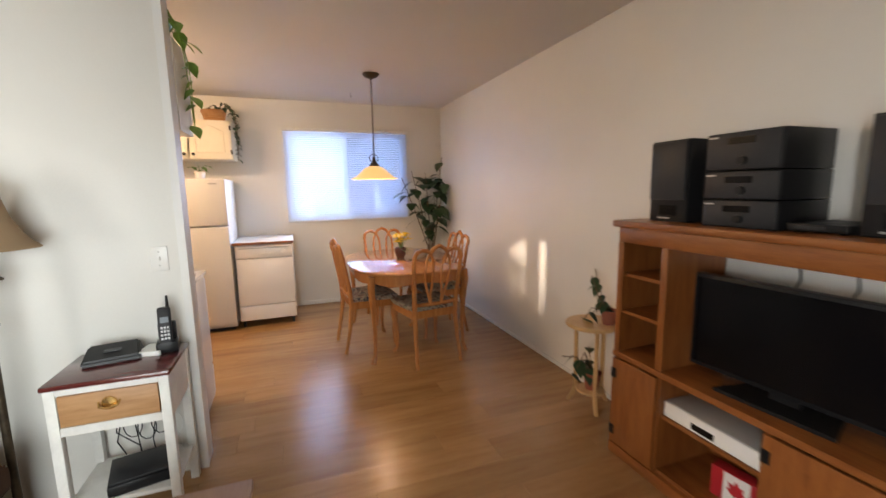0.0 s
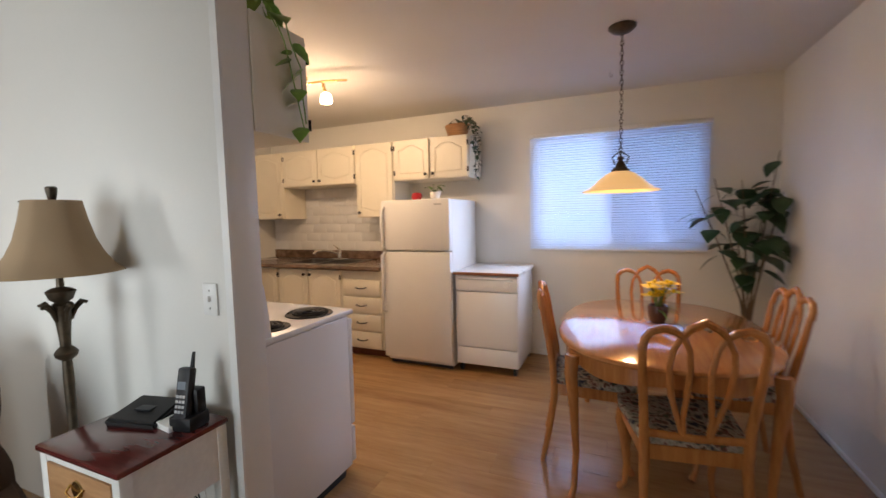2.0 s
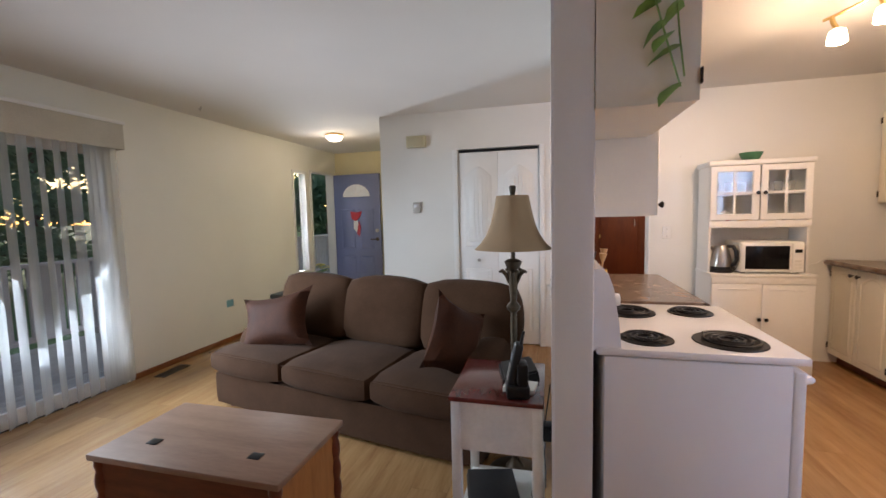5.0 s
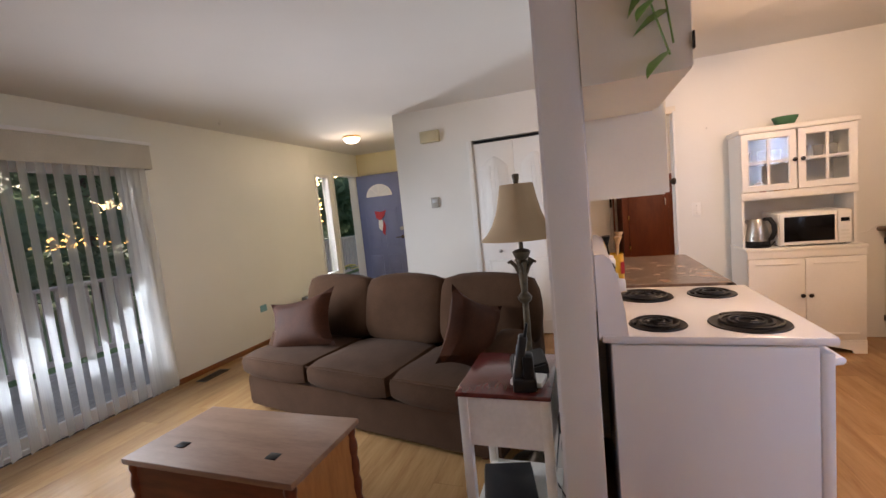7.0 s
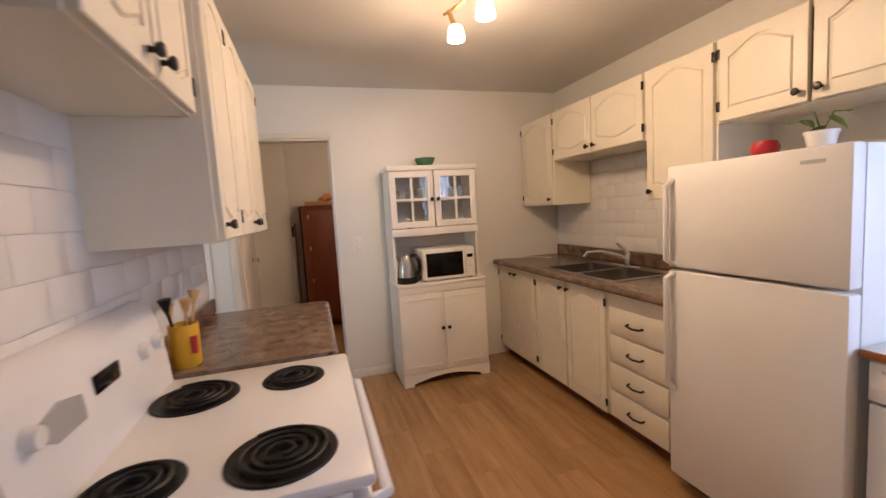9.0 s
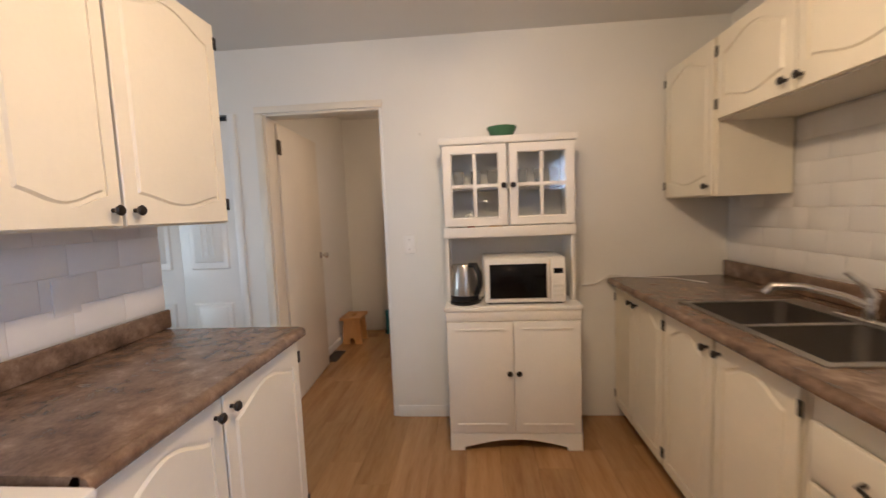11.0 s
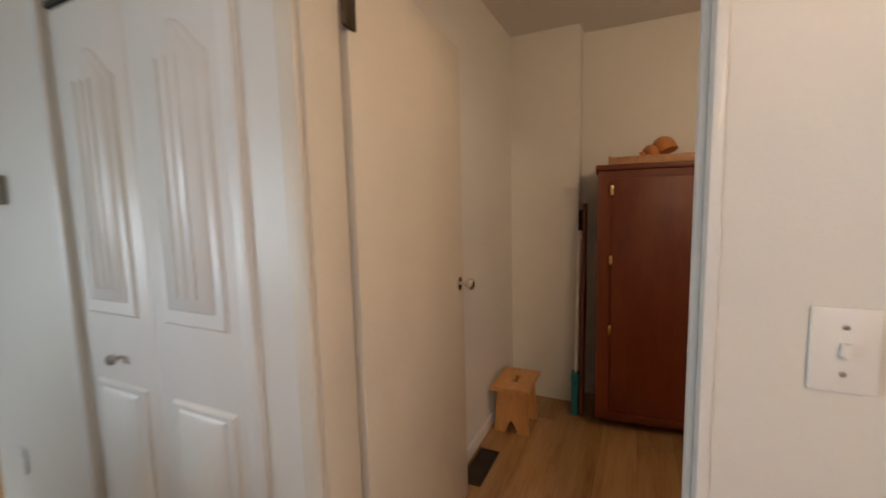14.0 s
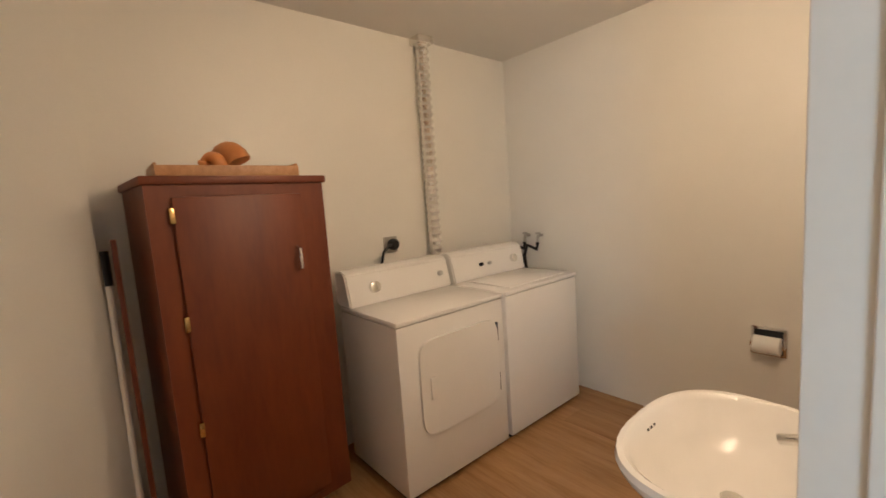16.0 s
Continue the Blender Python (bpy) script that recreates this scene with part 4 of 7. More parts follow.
part("hutch_rail", boxes((0.0, W, -D2 - 0.016, -D2, 1.205, 1.262), r=0.004), WHITEP, ch)
part("crown", boxes((-0.012, W + 0.012, -D2 - 0.028, 0, 1.722, 1.762), r=0.008), WHITEP, ch)
for k in range(2):
    x0, x1 = (0.006, 0.362) if k == 0 else (0.373, 0.729)
    y0, y1, z0, z1 = -D2 - 0.020, -D2 - 0.001, 1.268, 1.718
    d = part("glazed_door", frame_y(x0, x1, y0, y1, z0, z1, 0.05), WHITEP, ch)
    xm, zm = (x0 + x1) / 2, (z0 + z1) / 2
    part("glazing_bar", boxes((xm - 0.009, xm + 0.009, y0 + 0.002, y1 - 0.002, z0 + 0.05, z1 - 0.05), (x0 + 0.05, xm - 0.009, y0 + 0.002, y1 - 0.002, zm - 0.009, zm + 0.009), (xm + 0.009, x1 - 0.05, y0 + 0.002, y1 - 0.002, zm - 0.009, zm + 0.009)), WHITEP, d)
    for a0, a1 in ((x0 + 0.05, xm - 0.009), (xm + 0.009, x1 - 0.05)):
        for c0, c1 in ((z0 + 0.05, zm - 0.009), (zm + 0.009, z1 - 0.05)):
            part("pane", boxes((a0, a1, y0 + 0.008, y0 + 0.011, c0, c1)), CABGLASS, d).visible_shadow = False
    fitting("knob", knob_mesh, d, (x1 - 0.02) if k == 0 else (x0 + 0.02), y0, 1.49)


def in_hutch(x, y, z):
    return CH @ pose(x, y, z)


CUP = [(0.022, 0), (0.034, 0.02), (0.040, 0.05), (0.042, 0.075), (0.039, 0.075), (0.036, 0.05), (0.03, 0.02), (0.0, 0.008)]
for i, (x, y, z, mt, lb) in enumerate(((0.11, -0.15, 1.222, CHINA, "white china cup on the hutch shelf"), (0.20, -0.12, 1.222, CHINA, "white china cup on the hutch shelf"), (0.30, -0.16, 1.222, YELP, "yellow china cup on the hutch shelf"), (0.45, -0.14, 1.222, CHINA, "white china cup on the hutch shelf"), (0.55, -0.12, 1.222, CHINA, "white china cup on the hutch shelf"), (0.63, -0.16, 1.222, CHINA, "white china cup on the hutch shelf"))):
    c = thing("cup", lb, "cup", in_hutch(x, y, z), "cups in the hutch")
    part("bowl", lathe(bmesh.new(), CUP, n=18), mt, c)
    part("handle", tube(bmesh.new(), [(0.038, 0, 0.06), (0.06, 0, 0.058), (0.062, 0, 0.035), (0.036, 0, 0.022)], 0.005, 6), mt, c)
pot = thing("teapot", "white china teapot with a red flower print", "teapot", in_hutch(0.155, -0.19, 1.222))
part("body", lathe(bmesh.new(), [(0.035, 0), (0.06, 0.02), (0.07, 0.05), (0.06, 0.085), (0.035, 0.10), (0, 0.102)], n=20), CHINA, pot)
part("lid", lathe(bmesh.new(), [(0.034, 0.10), (0.03, 0.112), (0.008, 0.12), (0.011, 0.13), (0, 0.136)], n=16), CHINA, pot)
part("flower_print", lathe(bmesh.new(), [(0.0, 0), (0.022, 0.001), (0.024, 0.004), (0, 0.006)], (0, -0.071, 0.035), 10, 1), REDP, pot)
for x in (0.09, 0.19, 0.29, 0.46, 0.56, 0.65):
    g = thing("glass_tumbler", "clear glass tumbler on the upper hutch shelf", "glass", in_hutch(x, -0.14, 1.488), "glasses in the hutch")
    part("wall", lathe(bmesh.new(), [(0.026, 0), (0.033, 0.10), (0.031, 0.10), (0.025, 0.008), (0, 0.008)], n=16), TUMBLER, g)
mw = thing("microwave", "white microwave oven with a black window on the hutch shelf", "microwave", CH)
part("body", boxes((0.215, 0.665, -0.345, -0.03, 0.836, 1.088), r=0.010), PLASTIC, mw)
md = part("door", boxes((0.222, 0.575, -0.362, -0.346, 0.842, 1.082), r=0.006), PLASTIC, mw)
part("window", boxes((0.248, 0.558, -0.3645, -0.361, 0.866, 1.056), r=0.001), SCREEN, md)
mp_ = part("control_panel", boxes((0.579, 0.66, -0.360, -0.346, 0.842, 1.082), r=0.005), PLASTIC, mw)
part("display", boxes((0.595, 0.645, -0.3625, -0.3595, 1.00, 1.028)), SCREEN, mp_)
for k in range(3):
    part("button", boxes((0.592, 0.648, -0.3625, -0.3595, 0.87 + 0.028 * k, 0.885 + 0.028 * k), r=0.002), OLDWHITE, mp_)
for x in (0.25, 0.63):
    part("foot", boxes((x - 0.015, x + 0.015, -0.32, -0.06, 0.828, 0.837)), BLACK, mw)
ket = thing("kettle", "brushed steel electric kettle with a black handle on its base", "kettle", CH @ pose(0.105, -0.27, 0.828, 0, 0, -32))
part("base", lathe(bmesh.new(), [(0.085, 0), (0.088, 0.012), (0.075, 0.02), (0, 0.02)], n=28), BLACK, ket)
part("body", lathe(bmesh.new(), [(0.078, 0.02), (0.080, 0.05), (0.072, 0.12), (0.058, 0.19), (0.05, 0.215), (0.045, 0.225), (0, 0.228)], n=28), STEEL, ket)
part("band", lathe(bmesh.new(), [(0.0795, 0.02), (0.0815, 0.022), (0.0815, 0.05), (0.0795, 0.052)], n=28), BLACK, ket)
part("handle", tube(bmesh.new(), [(0.045, -0.01, 0.222), (0.085, -0.015, 0.225), (0.112, -0.018, 0.18), (0.115, -0.018, 0.12), (0.095, -0.015, 0.07), (0.078, -0.012, 0.06)], [0.014, 0.017, 0.017, 0.017, 0.016, 0.012], 10), BLACK, ket)
part("spout", tube(bmesh.new(), [(-0.05, 0, 0.19), (-0.075, 0, 0.215)], [0.022, 0.012], 10), STEEL, ket)
part("cord", tube(bmesh.new(), [(0.085, 0.02, 0.012), (0.11, 0.05, 0.05), (0.115, 0.12, 0.09), (0.10, 0.24, 0.12)], 0.004, 6), BLACK, ket)
gbowl = solo("bowl", lathe(bmesh.new(), [(0.05, 0), (0.058, 0.004), (0.085, 0.06), (0.088, 0.072), (0.083, 0.072), (0.055, 0.012), (0, 0.010)], n=10), GREEN, "green glazed fluted bowl on top of the hutch", "bowl", "", CH @ pose(0.35, -0.14, 1.762))

# ceiling track lamp over the kitchen
tr = thing("track_lamp", "brass ceiling bar with three lit frosted glass spots", "ceiling lamp")
part("canopy", lathe(bmesh.new(), [(0.065, H - 0.001), (0.065, H - 0.015), (0.04, H - 0.03), (0, H - 0.03)], (-0.22, 5.16, 0), 24), BRASS, tr)
wave = [(-0.56 + 0.75 * k / 16, 5.085 + 0.11 * k / 16 + 0.03 * math.sin(2 * math.pi * k / 16), 2.37) for k in range(17)]
part("bar", tube(bmesh.new(), wave, 0.008, 8), BRASS, tr)
part("stem", tube(bmesh.new(), [(-0.22, 5.16, 2.41), (-0.22, 5.15, 2.37)], 0.01, 8), BRASS, tr)
for lx, ly in ((-0.52, 5.128), (-0.265, 5.176), (-0.004, 5.197)):
    s = part("spot_arm", tube(bmesh.new(), [(lx, ly - 0.03, 2.37), (lx, ly - 0.02, 2.335), (lx, ly, 2.30)], 0.012, 8), BRASS, tr)
    sg = part("spot_glass", lathe(bmesh.new(), [(0.018, 2.305), (0.034, 2.295), (0.042, 2.26), (0.044, 2.235), (0.040, 2.232), (0.036, 2.26), (0.028, 2.288), (0.0, 2.295)], (lx, ly, 0), 18), BULB, s, "lit frosted glass")

# small kitchen things
holder = thing("utensil_holder", "yellow tin of wooden and black cooking spoons", "utensil holder", pose(-0.16, 3.90, 0.905))
part("tin", lathe(bmesh.new(), [(0.045, 0), (0.048, 0.005), (0.048, 0.15), (0.044, 0.15), (0.044, 0.01), (0, 0.01)], n=20), YELP, holder)
part("print", boxes((0.02, 0.045, 0.03, 0.0465, 0.05, 0.11)), REDP, holder, "red printed patch")
for dx, dy, hh, mt in ((0.01, 0.01, 0.24, PALE), (-0.02, 0.015, 0.26, PALE), (0.02, -0.015, 0.25, BLACK), (-0.005, -0.02, 0.22, PALE)):
    u = part("spoon", tube(bmesh.new(), [(dx * 0.4, dy * 0.4, 0.012), (dx * 2, dy * 2, hh - 0.05), (dx * 2.3, dy * 2.3, hh)], [0.005, 0.005, 0.022], 8), mt, holder)


def switch(m, label):
    s = thing("light_switch", label, "switch", m)
    part("plate", boxes((-0.036, 0.036, -0.007, 0, -0.058, 0.058), r=0.003), PLASTIC, s)
    part("toggle", boxes((-0.005, 0.005, -0.018, -0.006, -0.008, 0.012), r=0.002), PLASTIC, s)
    for z in (-0.032, 0.032):
        part("screw", lathe(bmesh.new(), [(0.004, 0), (0.0035, -0.0015), (0, -0.002)], (0, -0.007, z), 8, 1), STEEL, s)


switch(pose(0.665, PY0 - 0.001, 1.095), "white toggle light switch on the partition wall")
switch(pose(XW + 0.001, 4.707, 1.155, 0, 0, 90), "white toggle light switch beside the laundry doorway")
outlet = thing("wall_outlet", "white electrical outlet low on the closet wall", "outlet", pose(XW + 0.001, 2.12, 0.33, 0, 0, 90))
part("plate", boxes((-0.036, 0.036, -0.006, 0, -0.058, 0.058), r=0.003), PLASTIC, outlet)
for z in (-0.02, 0.02):
    part("socket", boxes((-0.015, 0.015, -0.008, -0.005, z - 0.013, z + 0.013), r=0.003), PLASTIC, outlet)
cover = solo("blank_cover", boxes((-0.045, 0.045, 0, 0.006, -0.06, 0.06), r=0.002), TILE, "white blank cover plate on the tiles", "cover plate", "", pose(-0.64, PY1 + 0.004, 1.13))
solo("wall_nail", tube(bmesh.new(), [(0, 0, 0), (0.015, 0, 0.004)], 0.003, 6), STEEL, "small nail in the kitchen wall", "nail", "", pose(XW, 4.805, 1.845))
solo("cable", tube(bmesh.new(), [(XW + 0.02, 5.68, 0.93), (XW + 0.012, 5.78, 0.86), (XW + 0.012, 5.88, 0.87), (XW + 0.012, 5.96, 0.93), (XW + 0.03, 6.08, 0.912), (XW + 0.10, 6.30, 0.909), (XW + 0.28, 6.40, 0.909)], 0.003, 6), PLASTIC, "thin white cable running along the worktop", "cable")

# ---- dining corner ----
tb = thing("dining_table", "oval honey-oak dining table with a scalloped apron", "table", pose(2.21, 5.16, 0, 0, 0, 0))


def oval(a, b, p, n=64, wav=0.0):
    out = []
    for k in range(n):
        t = 2 * math.pi * k / n
        c, s = math.cos(t), math.sin(t)
        w = 1 + wav * math.cos(8 * t)
        out.append((a * w * math.copysign(abs(c) ** (2 / p), c), b * w * math.copysign(abs(s) ** (2 / p), s)))
    return out


tt = bmesh.new()
rings = []
for s, z in ((0.965, 0.722), (0.99, 0.726), (1.0, 0.735), (0.995, 0.745), (0.98, 0.75)):
    rings.append([tt.verts.new((x * s, y * s, z)) for x, y in oval(0.51, 0.71, 2.6)])
for a, b in zip(rings, rings[1:]):
    for k in range(64):
        tt.faces.new((a[k], a[(k + 1) % 64], b[(k + 1) % 64], b[k]))
tt.faces.new(rings[0][::-1])
tt.faces.new(rings[-1])
part("tabletop", tt, OAKTOP, tb)
ab = bmesh.new()
o1, o2 = oval(0.47, 0.66, 2.8), oval(0.45, 0.64, 2.8)
lo = [0.655 - 0.022 * abs(math.sin(2 * math.pi * k / 64 * 4)) for k in range(64)]
q = [[ab.verts.new((x, y, z)) for (x, y), z in zip(o, zz)] for o, zz in ((o1, lo), (o1, [0.722] * 64), (o2, [0.722] * 64), (o2, lo))]
for a, b in zip(q, q[1:] + q[:1]):
    for k in range(64):
        ab.faces.new((a[k], a[(k + 1) % 64], b[(k + 1) % 64], b[k]))
part("apron", ab, OAK, tb)


def cabriole(bm, x, y, h, dx, dy, r=1.0):
    prof = [(0.0, 0.020), (0.03, 0.017), (0.10, 0.013), (0.35, 0.016), (0.65, 0.022), (0.88, 0.030), (1.0, 0.032)]
    bow = [0.018, 0.014, 0.0, -0.006, 0.004, 0.016, 0.010]
    return tube(bm, [(x + dx * b, y + dy * b, h * t) for (t, _), b in zip(prof, bow)], [p * r for _, p in prof], 10)


for sx in (-1, 1):
    for sy in (-1, 1):
        part("leg", cabriole(bmesh.new(), 0.385 * sx, 0.56 * sy, 0.72, sx, sy), OAK, tb)


def dining_chair(m):
    c = thing("dining_chair", "honey-oak dining chair with a triple-hoop back and floral seat", "chair", m, "chairs round the table")
    sb = slab(bmesh.new(), [(-0.225, -0.22), (0.225, -0.22), (0.235, -0.12), (0.195, 0.19), (-0.195, 0.19), (-0.235, -0.12)], 0.445, 0.485)
    bmesh.ops.bevel(sb, geom=list(sb.edges), offset=0.018, segments=3, affect="EDGES", profile=0.6)
    part("seat", sb, SEATF, c, "padded floral cloth seat")
    part("seat_frame", slab(bmesh.new(), [(-0.215, -0.205), (0.215, -0.205), (0.19, 0.185), (-0.19, 0.185)], 0.385, 0.446), OAK, c)
    for s in (-1, 1):
        part("leg", cabriole(bmesh.new(), 0.19 * s, -0.185, 0.40, s, -1, 0.95), OAK, c)
    for s in (-1, 1):
        part("rear_leg", tube(bmesh.new(), [(0.195 * s, 0.255, 0.0), (0.185 * s, 0.215, 0.2), (0.18 * s, 0.19, 0.40), (0.185 * s, 0.20, 0.55), (0.20 * s, 0.235, 0.75), (0.205 * s, 0.255, 0.87)], [0.014, 0.016, 0.021, 0.019, 0.016, 0.015], 10), OAK, c)

    def back(x, z):
        return (x, 0.20 + 0.19 * max(0.0, z - 0.52) ** 1.1, z)
    crest = [(-0.205, 0.86), (-0.20, 0.90), (-0.18, 0.93), (-0.14, 0.945), (-0.10, 0.935), (-0.072, 0.915), (-0.05, 0.945), (0, 0.972), (0.05, 0.945), (0.072, 0.915), (0.10, 0.935), (0.14, 0.945), (0.18, 0.93), (0.20, 0.90), (0.205, 0.86)]
    part("crest_rail", tube(bmesh.new(), [back(x, z) for x, z in crest], 0.016, 8), OAK, c)
    for s in (-1, 1):
        hoop = [(0.072 * s, 0.918), (0.10 * s, 0.86), (0.108 * s, 0.78), (0.098 * s, 0.68), (0.07 * s, 0.58), (0.045 * s, 0.50)]
        part("back_hoop", tube(bmesh.new(), [back(x, z) for x, z in hoop], 0.0115, 8), OAK, c)
        hoop = [(0.072 * s, 0.918), (0.045 * s, 0.86), (0.036 * s, 0.78), (0.04 * s, 0.68), (0.05 * s, 0.58), (0.045 * s, 0.50)]
        part("back_hoop", tube(bmesh.new(), [back(x, z) for x, z in hoop], 0.0115, 8), OAK, c)
    part("lower_rail", tube(bmesh.new(), [(-0.18, 0.196, 0.50), (0, 0.20, 0.495), (0.18, 0.196, 0.50)], 0.016, 8), OAK, c)
    return c


chair = dining_chair(pose(2.262, 4.62, 0, 0, 0, 188))
copy_thing(chair, pose(2.215, 5.74, 0, 0, 0, 2))
copy_thing(chair, pose(1.865, 5.10, 0, 0, 0, 95))
copy_thing(chair, pose(2.555, 5.20, 0, 0, 0, -86))

pen = thing("pendant_lamp", "lit amber glass pendant on a bronze chain over the table", "pendant lamp", pose(2.012, 5.31, 0))
part("canopy", lathe(bmesh.new(), [(0.075, H - 0.001), (0.075, H - 0.012), (0.055, H - 0.03), (0.015, H - 0.045), (0, H - 0.045)], n=24), BRONZE, pen)
lk = [(0.008 * math.cos(2 * math.pi * k / 10), 0, 0.017 * math.sin(2 * math.pi * k / 10)) for k in range(11)]
link = part("chain_link", tube(bmesh.new(), lk, 0.0026, 6, cap=False), BRONZE, pen)
link.matrix_basis = pose(0, 0, 1.74)
for k in range(1, 25):
    same("chain_link", link, pen, pose(0, 0, 1.74 + 0.0275 * k, 0, 0, 90 * (k % 2) + 15))
part("socket", lathe(bmesh.new(), [(0.0, 1.60), (0.045, 1.61), (0.05, 1.625), (0.03, 1.645), (0.022, 1.665), (0.012, 1.68), (0.018, 1.695), (0.006, 1.71), (0.006, 1.73), (0, 1.73)], n=18), BRONZE, pen)
part("scroll", tube(bmesh.new(), [(-0.03, 0, 1.66), (-0.045, 0, 1.70), (-0.02, 0, 1.72), (0.0, 0, 1.735), (0.02, 0, 1.72), (0.045, 0, 1.70), (0.03, 0, 1.66)], 0.004, 6), BRONZE, pen)
prof = [(0.048, 1.615), (0.075, 1.605), (0.115, 1.575), (0.15, 1.54), (0.185, 1.515), (0.215, 1.503)]
part("shade", lathe(bmesh.new(), prof + [(r - 0.004, z - 0.005) for r, z in prof[::-1]], n=40), PENDG, pen, "amber marbled glass shade")
part("bulb", lathe(bmesh.new(), [(0.014, 1.60), (0.02, 1.585), (0.032, 1.56), (0.032, 1.54), (0.02, 1.522), (0, 1.517)], n=16), BULB, pen, "lit bulb")


# ---- plants ----
def leaf_blade(bm, at, out, size, width=0.75, droop=0.35):
    """A heart-shaped leaf that hangs from its stalk."""
    at, out = Vector(at), Vector(out).normalized()
    side = out.cross(Vector((0, 0, 1)))
    side = side.normalized() if side.length > 0.1 else Vector((1, 0, 0))
    nor = side.cross(out)
    rows = [(0.0, 0.10), (0.12, 0.40), (0.35, 0.50), (0.62, 0.36), (0.85, 0.15), (1.0, 0.0)]
    mid, lf, rt = [], [], []
    for t, w in rows:
        c = at + out * size * t - nor * size * droop * t * t
        mid.append(bm.verts.new(c - nor * size * 0.05 * w))
        if w:
            lf.append(bm.verts.new(c + side * size * w * width))
            rt.append(bm.verts.new(c - side * size * w * width))
    for e, sgn in ((lf, 1), (rt, -1)):
        for i in range(4):
            f = (mid[i], mid[i + 1], e[i + 1], e[i])
            bm.faces.new(f if sgn > 0 else f[::-1])
        f = (mid[4], mid[5], e[4])
        bm.faces.new(f if sgn > 0 else f[::-1])


def rnd_dir(rg, tilt=-0.2):
    a = rg.uniform(0, 2 * math.pi)
    return (math.cos(a), math.sin(a), tilt + rg.uniform(-0.35, 0.35))


def plant_pot(parent, r, h, mt, at=(0, 0, 0)):
    part("pot", lathe(bmesh.new(), [(r * 0.72, 0), (r * 0.98, h * 0.86), (r * 1.05, h * 0.86), (r * 1.05, h), (r * 0.95, h), (r * 0.9, h * 0.8), (0, h * 0.8)], at, 24), mt, parent)
    part("soil", lathe(bmesh.new(), [(r * 0.9, h * 0.82), (r * 0.5, h * 0.85), (0, h * 0.86)], at, 16), SOIL, parent)


def vine(name, label, m, trails, leafmat, size, seed, pot=None, per=14.0):
    """Trailing plant: each trail is a list of points; leaves sit along it."""
    rg = random.Random(seed)
    v = thing(name, label, "plant", m)
    if pot:
        plant_pot(v, *pot)
    for pts in trails:
        pts = [Vector(p) for p in pts]
        part("stem", tube(bmesh.new(), pts, 0.003, 5), STEMM if leafmat is LEAFDARK else leafmat, v)
        lb = bmesh.new()
        for a, b in zip(pts, pts[1:]):
            n = max(1, int((b - a).length * per))
            for k in range(n):
                p = a.lerp(b, (k + rg.random()) / n)
                leaf_blade(lb, p + Vector(rnd_dir(rg, 0)) * 0.012, rnd_dir(rg, -0.55), size * rg.uniform(0.65, 1.15), 0.72)
        part("leaves", lb, leafmat, v)
    return v


# pothos over the end of the cooker cabinet
vine("pothos_plant", "trailing green pothos hanging over the cabinet end", pose(0.66, 3.90, 2.13), [[(0, 0, 0.09), (0.07, -0.02, 0.10), (0.135, -0.03, 0.04), (0.14, 0.03, -0.06), (0.14, 0.055, -0.14), (0.14, 0.09, -0.27), (0.14, 0.125, -0.39)], [(0, 0, 0.09), (0.06, 0.06, 0.11), (0.13, 0.05, 0.03), (0.145, 0.06, -0.06), (0.145, 0.11, -0.14), (0.14, 0.12, -0.24), (0.14, 0.135, -0.36)], [(0, 0, 0.09), (0.10, -0.05, 0.12), (0.145, -0.07, 0.04), (0.145, -0.01, -0.03)], [(0, 0, 0.13), (0.02, -0.05, 0.17), (0.10, -0.10, 0.14), (0.14, -0.10, 0.06)], [(0, 0, 0.12), (-0.06, 0.05, 0.15), (-0.12, 0.12, 0.08)]], LEAFLIGHT, 0.115, 4, (0.07, 0.09, PLASTIC), 15.0)
# basket and ivy above the refrigerator
bas = thing("basket", "small brown woven basket on top of the cabinet", "basket", pose(0.56, 6.45, 2.13))
for k in range(6):
    part("coil", tube(bmesh.new(), [((0.085 + 0.006 * k) * math.cos(2 * math.pi * i / 20), (0.06 + 0.005 * k) * math.sin(2 * math.pi * i / 20), 0.012 + 0.02 * k) for i in range(21)], 0.012, 6, cap=False), DRAWERW, bas)
part("bottom", boxes((-0.08, 0.08, -0.055, 0.055, 0.0, 0.01)), DRAWERW, bas)
vine("ivy_plant", "small-leaved ivy hanging down the cabinet side", pose(0.635, 6.42, 2.13), [[(0, 0, 0.13), (0.06, -0.03, 0.17), (0.13, -0.05, 0.10), (0.135, -0.07, -0.08), (0.135, -0.06, -0.25), (0.13, -0.05, -0.40)], [(0, 0, 0.12), (0.08, 0.03, 0.16), (0.135, 0.02, 0.05), (0.135, 0.02, -0.15), (0.135, 0.03, -0.33)], [(0, 0, 0.13), (-0.06, -0.06, 0.16), (-0.12, -0.07, 0.12)], [(0, 0, 0.12), (0.07, -0.10, 0.14), (0.135, -0.11, 0.02), (0.13, -0.10, -0.12)], [(-0.02, 0, 0.13), (0.02, -0.05, 0.19), (0.07, 0.04, 0.18)]], LEAFDARK, 0.048, 9, None, 46.0)
vine("potted_plant", "small leafy plant in a white pot on the refrigerator", pose(0.42, 6.20, 1.525), [[(0, 0, 0.07), (-0.05, -0.02, 0.13), (-0.10, -0.03, 0.12)], [(0, 0, 0.07), (0.05, -0.02, 0.14), (0.11, -0.03, 0.13)], [(0, 0, 0.07), (0.0, -0.04, 0.15)]], LEAF, 0.07, 3, (0.05, 0.08, PLASTIC), 22.0)
